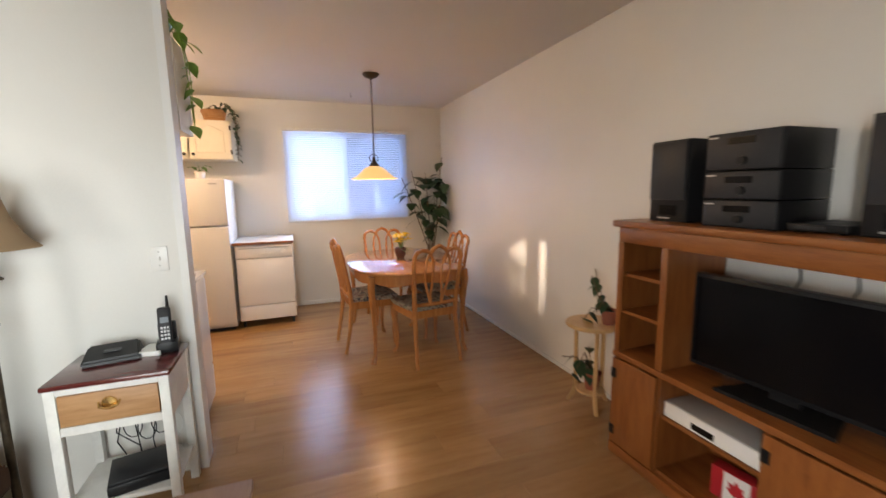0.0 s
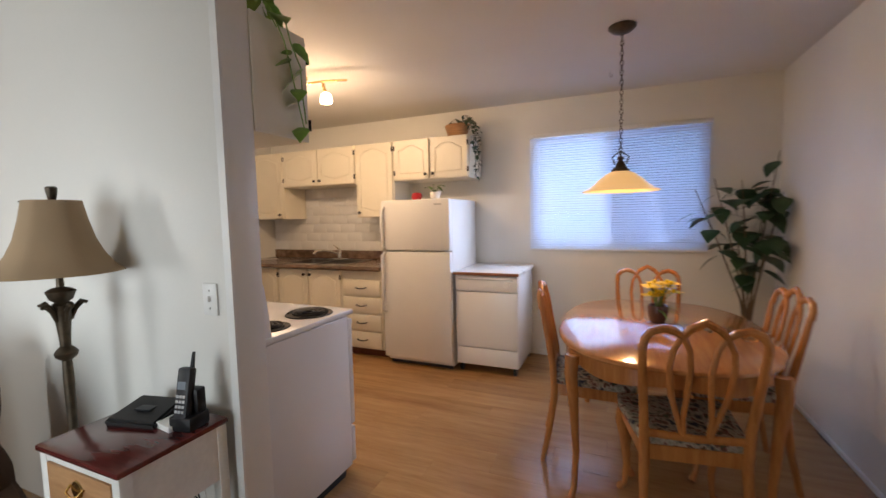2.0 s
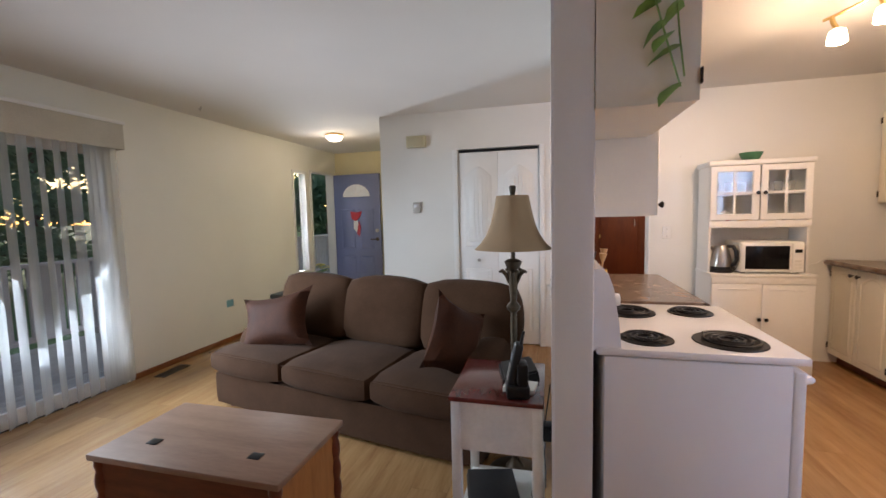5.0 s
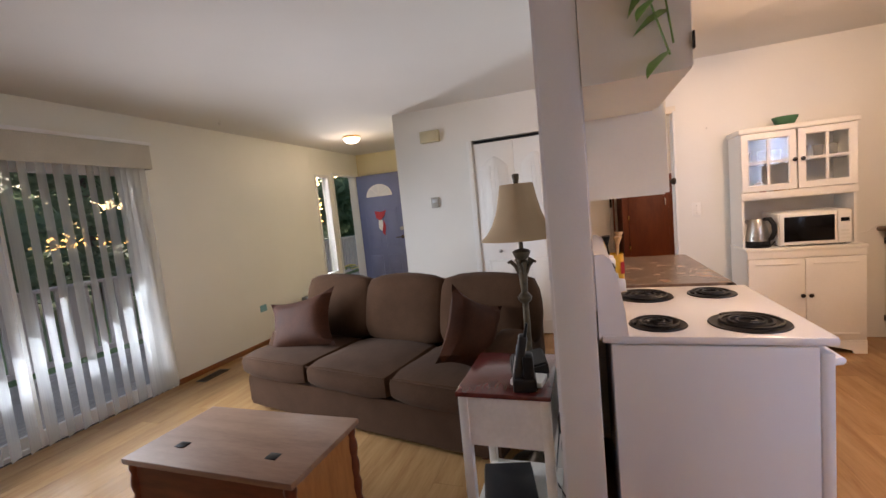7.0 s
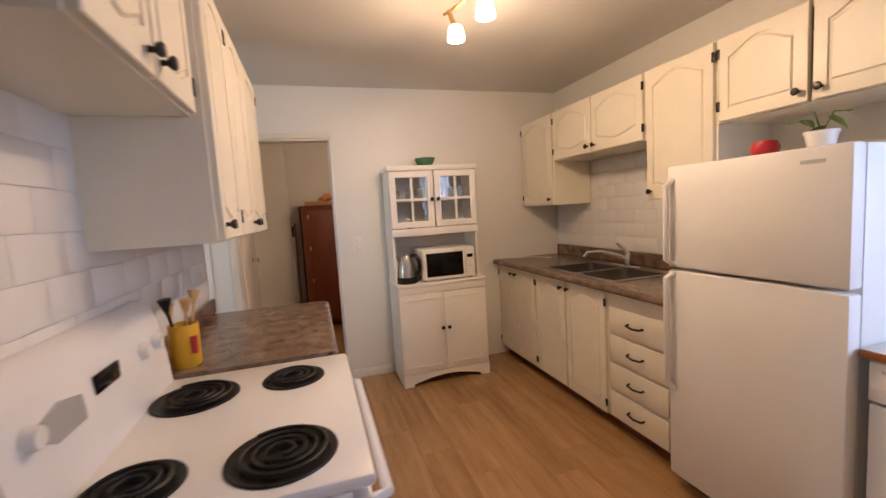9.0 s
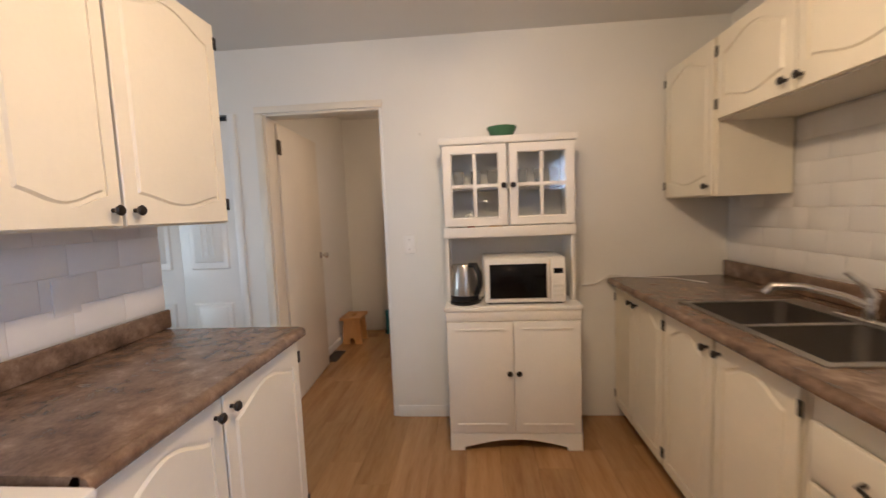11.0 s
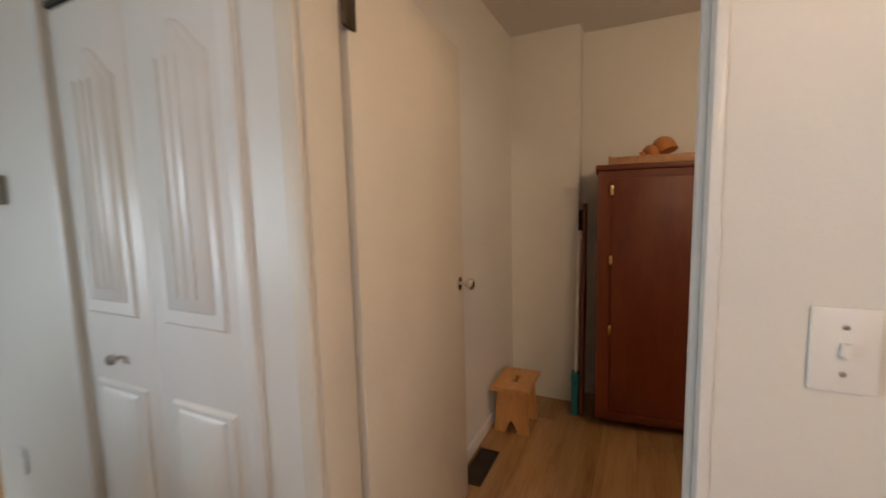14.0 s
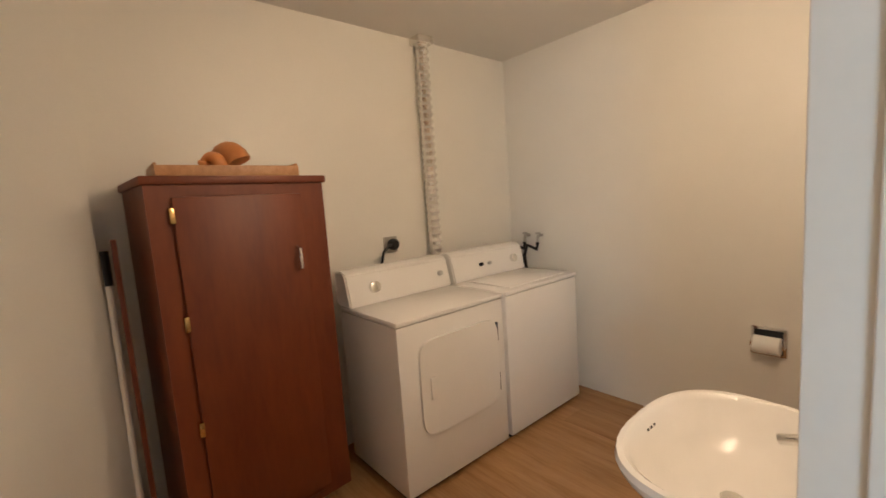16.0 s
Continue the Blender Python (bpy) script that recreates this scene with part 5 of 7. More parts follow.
solo("ornament", lathe(bmesh.new(), [(0.02, 0), (0.045, 0.02), (0.052, 0.045), (0.042, 0.072), (0.015, 0.08), (0, 0.074)], n=12), REDP, "round red ornament on the refrigerator", "ornament", "", pose(0.24, 6.17, 1.525))

# tall plant in the corner
rg = random.Random(21)
fic = thing("corner_plant", "tall dark-leaved potted plant in the dining corner", "plant", pose(2.93, 6.42, 0))
plant_pot(fic, 0.15, 0.28, TERRA)
for k, (bx, by, hh) in enumerate(((0.15, -0.02, 1.80), (0.10, 0.05, 1.55), (-0.08, -0.05, 1.60), (-0.26, -0.06, 1.62), (-0.10, 0.02, 1.30), (-0.38, -0.04, 1.54), (0.06, -0.14, 1.2), (0.17, -0.05, 1.50))):
    pts = [(0.02 * (k % 3 - 1), 0.01, 0.22), (bx * 0.15, by * 0.2, hh * 0.45), (bx * 0.6, by * 0.7, hh * 0.75), (bx, by, hh)]
    part("stem", tube(bmesh.new(), pts, [0.009, 0.007, 0.005, 0.003], 6), STEMM, fic)
    lb = bmesh.new()
    for _ in range(9):
        t = rg.uniform(0.42, 1.0)
        p = Vector(pts[2]).lerp(Vector(pts[3]), (t - 0.5) / 0.5) if t > 0.5 else Vector(pts[1]).lerp(Vector(pts[2]), (t - 0.3) / 0.2)
        d = Vector(rnd_dir(rg, -0.15))
        if p.x + d.x * 0.14 > 0.21:
            d.x = -abs(d.x) * 0.6
        leaf_blade(lb, p + d * 0.02, d, rg.uniform(0.12, 0.19), 0.84, 0.5)
    part("leaves", lb, LEAFDARK, fic)

flw = thing("flower_vase", "yellow daffodils in a brown pot on the table", "flowers", pose(2.215, 5.22, 0.75))
part("pot", lathe(bmesh.new(), [(0.035, 0), (0.05, 0.04), (0.055, 0.085), (0.05, 0.10), (0.045, 0.10), (0.04, 0.05), (0, 0.04)], n=20), plain("brown_glaze", (0.10, 0.045, 0.035), 0.25, var=0.2), flw)
rg = random.Random(5)
for k in range(13):
    a, r = rg.uniform(0, 6.28), rg.uniform(0.01, 0.085)
    tip = Vector((r * math.cos(a), r * math.sin(a), 0.155 + rg.uniform(0, 0.075)))
    part("stem", tube(bmesh.new(), [(0, 0, 0.06), tip * 0.6 + Vector((0, 0, 0.05)), tip], 0.0025, 5), LEAF, flw)
    fb = bmesh.new()
    for j in range(6):
        aa = a + j * math.pi / 3
        leaf_blade(fb, tip, (math.cos(aa), math.sin(aa), 0.25), 0.056, 0.85, 0.2)
    lathe(fb, [(0.006, 0), (0.011, 0.014), (0.014, 0.018), (0.009, 0.012), (0, 0.006)], tip, 8)
    part("bloom", fb, PETAL, flw)
lb = bmesh.new()
for k in range(14):
    leaf_blade(lb, (0, 0, 0.07), rnd_dir(rg, 0.55), rg.uniform(0.10, 0.17), 0.12, 0.7)
part("leaves", lb, LEAF, flw)

# ---- living room ----
# television unit, front towards -x; local x runs along -y
TVM = pose(XE - 0.02, 3.015, 0, 0, 0, -90)
tv = thing("television_unit", "orange varnished pine television unit with open cubbies", "tv unit", TVM)
UW, UD = 1.62, 0.36
C1, C2, C3 = 0.285, 0.735, 1.335
part("top", boxes((-0.025, UW + 0.025, -UD - 0.03, 0, 1.20, 1.232), r=0.006), PINEX, tv)
part("frieze", boxes((0, UW, -UD - 0.008, -UD + 0.012, 1.125, 1.20), r=0.003), PINEX, tv)
for x in (0.0, 0.262, UW - 0.285, UW - 0.022):
    part("upright", boxes((x, x + 0.022, -UD, 0, 0.06, 1.20)), PINE, tv)
for x in (0.0, 0.255, UW - 0.29, UW - 0.035):
    part("stile", boxes((x, x + 0.035, -UD - 0.010, -UD + 0.0, 0.565, 1.125), r=0.003), PINE, tv)
part("deck", boxes((-0.004, UW + 0.004, -UD - 0.014, 0, 0.535, 0.565), r=0.004), PINEX, tv)
part("plinth", boxes((-0.006, UW + 0.006, -UD - 0.014, 0, 0.0, 0.06), r=0.005), PINEX, tv)
for x0, x1 in ((0.022, 0.262), (UW - 0.263, UW - 0.022)):
    for z in (0.765, 0.955):
        part("shelf", boxes((x0, x1, -UD + 0.012, -0.006, z, z + 0.016)), PINEX, tv)
    part("cubby_back", boxes((x0, x1, -0.010, 0, 0.565, 1.20)), PINE, tv)
for x in (C2 - 0.012, ):
    part("divider", boxes((x, x + 0.022, -UD, 0, 0.06, 0.535)), PINE, tv)
part("bottom_board", boxes((0.022, UW - 0.022, -UD + 0.01, 0, 0.06, 0.078)), PINEX, tv)
part("lower_back", boxes((0.28, UW - 0.022, -0.012, 0, 0.078, 0.535)), PINE, tv)
for x0, x1, hs in ((0.004, 0.272, 0), (C2 - 0.004, 1.18, 0), (1.186, UW - 0.004, 1)):
    d = part("door", boxes((x0, x1, -UD - 0.020, -UD - 0.001, 0.07, 0.528), r=0.004), PINE, tv)
    pb = bmesh.new()
    raised(pb, [(x0 + 0.05, 0.12), (x1 - 0.05, 0.12), (x1 - 0.05, 0.478), (x0 + 0.05, 0.478)], -UD - 0.0195, -UD - 0.025, 0.014)
    part("panel", pb, PINE, d)
    for z in (0.14, 0.45):
        part("hinge", boxes((x0 - 0.001 if not hs else x1 - 0.03, x0 + 0.03 if not hs else x1 + 0.001, -UD - 0.024, -UD - 0.019, z - 0.025, z + 0.025), r=0.002), BLACK, d, "black strap hinge")


def on_unit(x, y, z, turn=0):
    return TVM @ pose(x, y, z, 0, 0, turn)


tvs = thing("television", "black flat television standing in the pine unit", "television", on_unit(0.685, -0.20, 0.565, 4))
part("bezel", boxes((-0.36, 0.36, -0.02, 0.03, 0.045, 0.455), r=0.006), BLACK, tvs)
part("screen", boxes((-0.345, 0.345, -0.0225, -0.0195, 0.065, 0.44)), SCREEN, tvs)
part("stand", slab(bmesh.new(), [(-0.20, -0.10), (0.20, -0.10), (0.15, 0.09), (-0.15, 0.09)], 0.0, 0.014), BLACK, tvs)
part("neck", boxes((-0.05, 0.05, 0.0, 0.03, 0.012, 0.06)), BLACK, tvs)


def speaker(m):
    s = thing("speaker", "black box loudspeaker with a cloth front", "speaker", m, "speakers on the unit")
    part("cabinet", boxes((0, 0.20, -0.24, 0, 0.0, 0.365), r=0.005), BLACK, s)
    part("grille", boxes((0.008, 0.192, -0.254, -0.241, 0.10, 0.357), r=0.004), DARKGREY, s)
    part("port", boxes((0.055, 0.145, -0.2435, -0.2395, 0.03, 0.075)), SCREEN, s)
    part("badge", boxes((0.05, 0.11, -0.2445, -0.239, 0.014, 0.02)), SILVER, s)
    return s


spk = speaker(on_unit(0.075, -0.02, 1.232))
copy_thing(spk, on_unit(0.865, -0.02, 1.232))
stv = thing("stereo", "black stacked stereo system with small silver marks", "stereo", on_unit(0.375, -0.01, 1.232))
for z0, z1, nm in ((0.0, 0.105, "amplifier"), (0.108, 0.215, "cassette_deck"), (0.218, 0.36, "tuner")):
    b = part(nm, boxes((0, 0.285, -0.285, 0, z0, z1), r=0.004), BLACK, stv)
    part("fascia", boxes((0.006, 0.279, -0.291, -0.2845, z0 + 0.005, z1 - 0.005), r=0.002), DARKGREY, b)
    part("display", boxes((0.09, 0.19, -0.293, -0.2905, z1 - 0.045, z1 - 0.02)), SCREEN, b)
    part("dial", lathe(bmesh.new(), [(0.017, 0), (0.015, -0.012), (0, -0.012)], (0.15, -0.291, z0 + 0.035), 14, 1), BLACK, b)
    part("badge", boxes((0.012, 0.05, -0.2925, -0.2905, z1 - 0.018, z1 - 0.012)), SILVER, b)
dvp = thing("disc_player", "slim black disc player beside the stereo", "disc player", on_unit(0.68, -0.04, 1.232))
part("case", boxes((0, 0.17, -0.24, 0, 0.006, 0.032), r=0.004), BLACK, dvp)
part("tray", boxes((0.02, 0.11, -0.2425, -0.2395, 0.014, 0.024)), DARKGREY, dvp)
for x in (0.02, 0.15):
    part("foot", boxes((x - 0.01, x + 0.01, -0.22, -0.02, 0, 0.0065)), BLACK, dvp)
vcr = thing("video_recorder", "flat silver video recorder on the unit's lower shelf", "recorder", on_unit(0.29, -0.03, 0.078))
part("case", boxes((0, 0.42, -0.30, 0, 0.27, 0.345), r=0.004), SILVER, vcr)
part("fascia", boxes((0.0, 0.42, -0.306, -0.2995, 0.274, 0.341), r=0.002), PLASTIC, vcr)
part("slot", boxes((0.14, 0.24, -0.3085, -0.3055, 0.285, 0.312)), SCREEN, vcr)
part("shelf", boxes((-0.006, 0.427, -0.31, 0.015, 0.252, 0.27)), PINEX, tv).matrix_basis = TVM.inverted() @ on_unit(0.29, -0.03, 0.078)
bx = thing("flag_box", "red and white box with a maple leaf flag print", "box", on_unit(0.47, -0.20, 0.078, 8))
part("carton", boxes((0, 0.20, -0.06, 0.0, 0.0, 0.135), r=0.002), REDP, bx)
part("white_field", boxes((0.05, 0.15, -0.0625, -0.0595, 0.004, 0.131)), TRIM, bx)
ml = [(0, 0.045), (0.012, 0.022), (0.030, 0.028), (0.024, 0.006), (0.036, -0.002), (0.014, -0.022), (0.004, -0.020), (0.004, -0.042), (-0.004, -0.042), (-0.004, -0.020), (-0.014, -0.022), (-0.036, -0.002), (-0.024, 0.006), (-0.030, 0.028), (-0.012, 0.022)]
part("leaf_print", slab_y(bmesh.new(), [(0.10 + x, 0.068 + z) for x, z in ml], -0.0645, -0.0622), REDP, bx)
fg = solo("ornament", lathe(bmesh.new(), [(0.03, 0), (0.032, 0.012), (0.012, 0.02), (0.014, 0.045), (0.026, 0.07), (0.018, 0.095), (0.008, 0.12), (0.012, 0.135), (0, 0.145)], n=14), PALE, "small pale carved ornament in a cubby", "ornament", "", on_unit(0.17, -0.20, 0.565))
sc = thing("ornament", "small pale frame ornament in the top cubby", "ornament", on_unit(0.17, -0.20, 0.971))
part("frame", boxes((-0.03, -0.02, -0.01, 0.01, 0.012, 0.12), (0.02, 0.03, -0.01, 0.01, 0.012, 0.12), (-0.02, 0.02, -0.01, 0.01, 0.11, 0.12)), PALE, sc)
part("foot", boxes((-0.04, 0.04, -0.02, 0.02, 0, 0.012)), PALE, sc)
for x in (0.62, 0.80, 0.93):
    solo("cable", tube(bmesh.new(), [(x, -0.012, 1.15), (x - 0.03, -0.015, 1.08), (x - 0.02, -0.02, 1.02), (x - 0.05, -0.02, 0.95), (x - 0.04, -0.03, 0.60), (x - 0.03, -0.06, 0.569)], 0.004, 6), DARKGREY, "thin grey cable hanging behind the television", "cable", "cables behind the television", TVM)

# plant stand and plants beside the unit
ps = thing("plant_stand", "pale pine round-topped plant stand", "stand", pose(2.99, 3.43, 0))
part("top", lathe(bmesh.new(), [(0, 0.533), (0.155, 0.533), (0.165, 0.54), (0.165, 0.552), (0.158, 0.558), (0, 0.558)], n=36), PALE, ps)
for k in range(3):
    a = 2.2 + k * 2.094
    c, s = math.cos(a), math.sin(a)
    part("leg", tube(bmesh.new(), [(0.10 * c, 0.10 * s, 0.535), (0.095 * c, 0.095 * s, 0.12), (0.11 * c, 0.11 * s, 0.06), (0.14 * c, 0.14 * s, 0.0)], [0.013, 0.013, 0.014, 0.012], 8), PALE, ps)
part("lower_shelf", lathe(bmesh.new(), [(0, 0.10), (0.085, 0.10), (0.09, 0.106), (0.085, 0.114), (0, 0.114)], n=28), PALE, ps)
vine("potted_plant", "leafy green plant in a terracotta pot on the stand", pose(3.05, 3.36, 0.558), [[(0, 0, 0.08), (-0.06, 0.03, 0.18), (-0.09, 0.06, 0.30)], [(0, 0, 0.08), (-0.09, 0.05, 0.10), (-0.13, 0.07, 0.02)], [(0, 0, 0.08), (-0.02, 0.08, 0.22), (-0.03, 0.10, 0.33)], [(0, 0, 0.08), (-0.08, -0.03, 0.16), (-0.13, -0.04, 0.10)]], LEAFDARK, 0.09, 12, (0.05, 0.09, TERRA), 22.0)
vine("potted_plant", "dark strappy plant in a red pot under the stand", pose(3.0, 3.43, 0.114), [[(0, 0, 0.10), (-0.08, 0.06, 0.20), (-0.16, 0.10, 0.20)], [(0, 0, 0.10), (-0.10, -0.02, 0.22), (-0.17, -0.03, 0.14)], [(0, 0, 0.10), (0.02, 0.10, 0.20), (0.03, 0.15, 0.12)], [(0, 0, 0.10), (-0.02, 0.02, 0.28)]], LEAFDARK, 0.11, 14, (0.055, 0.11, TERRA), 18.0)

# sofa, front towards +x, a little turned
SM = pose(-0.43, 2.34, 0, 0, 0, 79)
so = thing("sofa", "brown fabric three-seat sofa with loose cushions", "sofa", SM)


def cushion(bm, x0, x1, y0, y1, z0, z1, r, puff=0.0):
    tmp = bmesh.new()
    box(tmp, x0, x1, y0, y1, z0, z1)
    bmesh.ops.subdivide_edges(tmp, edges=tmp.edges, cuts=5, use_grid_fill=True)
    c = Vector(((x0 + x1) / 2, (y0 + y1) / 2, (z0 + z1) / 2))
    hx, hy, hz = (x1 - x0) / 2, (y1 - y0) / 2, (z1 - z0) / 2
    for v in tmp.verts:
        d = v.co - c
        u = [d.x / hx, d.y / hy, d.z / hz]
        for i, h in enumerate((hx, hy, hz)):
            o = [u[j] for j in range(3) if j != i]
            s = 1 - min(0.9, r / h) * 0.5 * ((abs(o[0]) ** 6 + abs(o[1]) ** 6)) + puff * (1 - o[0] ** 2) * (1 - o[1] ** 2) * (abs(u[i]) > 0.98)
            d[i] *= s
        v.co = c + d
    me = bpy.data.meshes.new("tmp")
    tmp.to_mesh(me)
    tmp.free()
    bm.from_mesh(me)
    bpy.data.meshes.remove(me)
    return bm


def worn(bm, rg, amp):
    """Broad dents and sags in a soft cushion."""
    c = [Vector((rg.uniform(-9, 9), rg.uniform(-9, 9), rg.uniform(-9, 9))) for _ in range(3)]
    for v in bm.verts:
        q = v.co * 5.5
        v.co += Vector([math.sin(q.dot(Vector((1, 0.7, 0.4))) + w.x) * math.cos(q.dot(Vector((-0.5, 1, 0.8))) + w.y) for w in c]) * amp
    return bm


part("base", cushion(bmesh.new(), -1.02, 1.05, -0.42, 0.40, 0.03, 0.27, 0.01), SOFA, so)
part("back", cushion(bmesh.new(), -0.95, 1.06, 0.24, 0.46, 0.05, 0.82, 0.03), SOFA, so)
for s in (-1, 1):
    part("arm", cushion(bmesh.new(), 0.03 + 0.92 * s - 0.13, 0.03 + 0.92 * s + 0.13, -0.24, 0.44, 0.05, 0.575, 0.06, 0.04), SOFA, so)
    part("foot", lathe(bmesh.new(), [(0.03, 0), (0.035, 0.04), (0, 0.04)], (0.92 * s, -0.34, 0), 12), MAHOG, so)
    part("rear_foot", lathe(bmesh.new(), [(0.03, 0), (0.035, 0.06), (0, 0.06)], (0.92 * s, 0.36, 0), 12), MAHOG, so)
rg = random.Random(41)
for k in range(3):
    x0 = -1.03 + 0.70 * k
    b = part("seat_cushion", worn(cushion(bmesh.new(), x0, x0 + 0.695, -0.46, 0.20, 0.262, 0.445, 0.030, 0.05), rg, 0.006), SOFA, so)
    part("piping", tube(bmesh.new(), [(x0 + 0.03 + 0.625 * i / 8, -0.462 - 0.012 * math.sin(math.pi * i / 8), 0.425 + 0.004 * math.sin(math.pi * i / 8)) for i in range(9)], 0.004, 6), SOFA, b)
for k in range(3):
    x0 = -0.945 + 0.675 * k
    b = part("back_cushion", worn(cushion(bmesh.new(), x0, x0 + 0.668, -0.11, 0.10, 0.0, 0.485, 0.034, 0.12), rg, 0.008), SOFA, so)
    b.matrix_basis = pose(0, 0.20, 0.415, -12)


def pillow(m, label, wide=1.0):
    pb = bmesh.new()
    n = 10
    g = [[[pb.verts.new((x * wide * 0.235 * (1 - 0.20 * (1 - z * z)), sgn * 0.09 * max(0.0, (1 - x ** 4) * (1 - z ** 4)) ** 0.6, z * 0.235 * (1 - 0.20 * (1 - x * x)))) for x in (-1 + 2 * i / n for i in range(n + 1))] for z in (-1 + 2 * j / n for j in range(n + 1))] for sgn in (-1, 1)]
    for side in g:
        for j in range(n):
            for i in range(n):
                pb.faces.new((side[j][i], side[j][i + 1], side[j + 1][i + 1], side[j + 1][i]))
    bmesh.ops.remove_doubles(pb, verts=pb.verts, dist=0.0005)
    return solo("throw_pillow", pb, PILLOW, label, "pillow", "pillows on the sofa", m)


pillow(SM @ pose(-0.71, -0.11, 0.595, -28, -12, 14), "dark brown satin throw pillow leaning on the sofa back", 1.34)
pillow(SM @ pose(0.80, -0.15, 0.635, -14, 30, 62), "dark brown satin throw pillow tilted on the sofa", 0.9)

# trunk used as a low table
TX0, TX1, TY0, TY1 = 0.632, 1.088, 1.90, 2.76
tk = thing("trunk", "carved red-brown wooden trunk with a pale glossy lid", "trunk")
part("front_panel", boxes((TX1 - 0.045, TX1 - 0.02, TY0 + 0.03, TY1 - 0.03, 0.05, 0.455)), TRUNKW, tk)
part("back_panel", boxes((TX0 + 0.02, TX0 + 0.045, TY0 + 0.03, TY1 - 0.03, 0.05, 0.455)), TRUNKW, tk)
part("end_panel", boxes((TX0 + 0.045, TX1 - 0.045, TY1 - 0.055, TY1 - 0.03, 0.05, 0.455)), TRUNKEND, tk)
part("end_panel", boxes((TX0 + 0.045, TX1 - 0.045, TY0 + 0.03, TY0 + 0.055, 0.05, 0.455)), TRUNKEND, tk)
part("bottom", boxes((TX0 + 0.045, TX1 - 0.045, TY0 + 0.055, TY1 - 0.055, 0.05, 0.07)), TRUNKW, tk)
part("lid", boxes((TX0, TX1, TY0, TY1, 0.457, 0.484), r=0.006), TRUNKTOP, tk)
for x in (TX0 + 0.03, TX1 - 0.03):
    for y in (TY0 + 0.035, TY1 - 0.035):
        part("carved_post", lathe(bmesh.new(), [(0.02, 0), (0.028, 0.02), (0.020, 0.05)] + [(0.019 + 0.008 * abs(math.sin(k * math.pi / 4)), 0.05 + 0.0225 * k) for k in range(1, 18)] + [(0.022, 0.456)], (x, y, 0), 12), TRUNKW, tk)
for x, y in ((TX1 - 0.13, TY0 + 0.19), (TX1 - 0.13, TY1 - 0.19)):
    part("lid_inlay", boxes((x - 0.02, x + 0.02, y - 0.025, y + 0.025, 0.4841, 0.4875), r=0.001), BLACK, tk, "dark metal lid fitting")

# end table
ET = pose(0.342, 3.277, 0)
et = thing("end_table", "white painted end table with a dark red top and one drawer", "end table", ET)
TW, TD, TZ = 0.405, 0.345, 0.69
part("top", boxes((-0.008, TW + 0.008, -0.008, TD, TZ - 0.02, TZ), r=0.006), REDTOP, et)
for x in (0.0, TW - 0.036):
    for y in (0.0, TD - 0.04):
        part("leg", boxes((x, x + 0.036, y, y + 0.036, 0, TZ - 0.02), r=0.003), OLDWHITE, et)
part("side", boxes((0.004, 0.02, 0.036, TD - 0.04, 0.48, TZ - 0.02)), OLDWHITE, et)
part("side", boxes((TW - 0.02, TW - 0.004, 0.036, TD - 0.04, 0.48, TZ - 0.02)), OLDWHITE, et)
part("back", boxes((0.036, TW - 0.036, TD - 0.02, TD - 0.006, 0.48, TZ - 0.02)), OLDWHITE, et)
part("front_rail", boxes((0.036, TW - 0.036, 0.003, 0.02, TZ - 0.045, TZ - 0.02), (0.036, TW - 0.036, 0.003, 0.02, 0.48, 0.515)), OLDWHITE, et)
d = part("drawer", boxes((0.040, TW - 0.040, -0.002, 0.018, 0.518, TZ - 0.048), r=0.003), DRAWERW, et)
part("pull", tube(bmesh.new(), [(TW / 2 - 0.035, -0.002, 0.60), (TW / 2 - 0.03, -0.018, 0.585), (TW / 2, -0.022, 0.578), (TW / 2 + 0.03, -0.018, 0.585), (TW / 2 + 0.035, -0.002, 0.60)], 0.004, 6), BRASS, d)
part("pull_plate", lathe(bmesh.new(), [(0.0, -0.006), (0.026, -0.004), (0.028, 0)], (TW / 2, -0.002, 0.592), 14, 1), BRASS, d)
part("shelf", boxes((0.01, TW - 0.01, 0.01, TD - 0.01, 0.16, 0.178), r=0.003), OLDWHITE, et)
base = thing("answering_machine", "flat black telephone base on the red tabletop", "telephone base", ET @ pose(0.15, 0.235, TZ, 0, 0, 12))
wb = bmesh.new()
v = [wb.verts.new(p) for p in ((-0.105, -0.075, 0), (0.105, -0.075, 0), (0.105, 0.075, 0), (-0.105, 0.075, 0), (-0.10, -0.07, 0.022), (0.10, -0.07, 0.022), (0.09, 0.07, 0.052), (-0.09, 0.07, 0.052))]
for f in ((0, 3, 2, 1), (4, 5, 6, 7), (0, 1, 5, 4), (1, 2, 6, 5), (2, 3, 7, 6), (3, 0, 4, 7)):
    wb.faces.new([v[i] for i in f])
bmesh.ops.bevel(wb, geom=list(wb.edges), offset=0.008, segments=2, affect="EDGES")
part("case", wb, BLACK, base)
part("display", boxes((-0.03, 0.03, -0.02, 0.02, 0.036, 0.040)), DARKGREY, base)
solo("notepad", boxes((-0.045, 0.045, -0.06, 0.06, 0, 0.02), r=0.002), PLASTIC, "small white notepad on the red tabletop", "notepad", "", ET @ pose(0.295, 0.255, TZ, 0, 0, -8))
ph = thing("cordless_phone", "black cordless telephone standing in its charger", "telephone", ET @ pose(0.355, 0.215, TZ, 0, 0, 10))
part("charger", boxes((-0.04, 0.045, -0.01, 0.075, 0, 0.05), (-0.03, 0.04, 0.03, 0.07, 0.048, 0.13), r=0.008), BLACK, ph)
hs = part("handset", boxes((-0.026, 0.026, -0.016, 0.016, 0, 0.175), r=0.010), DARKGREY, ph)
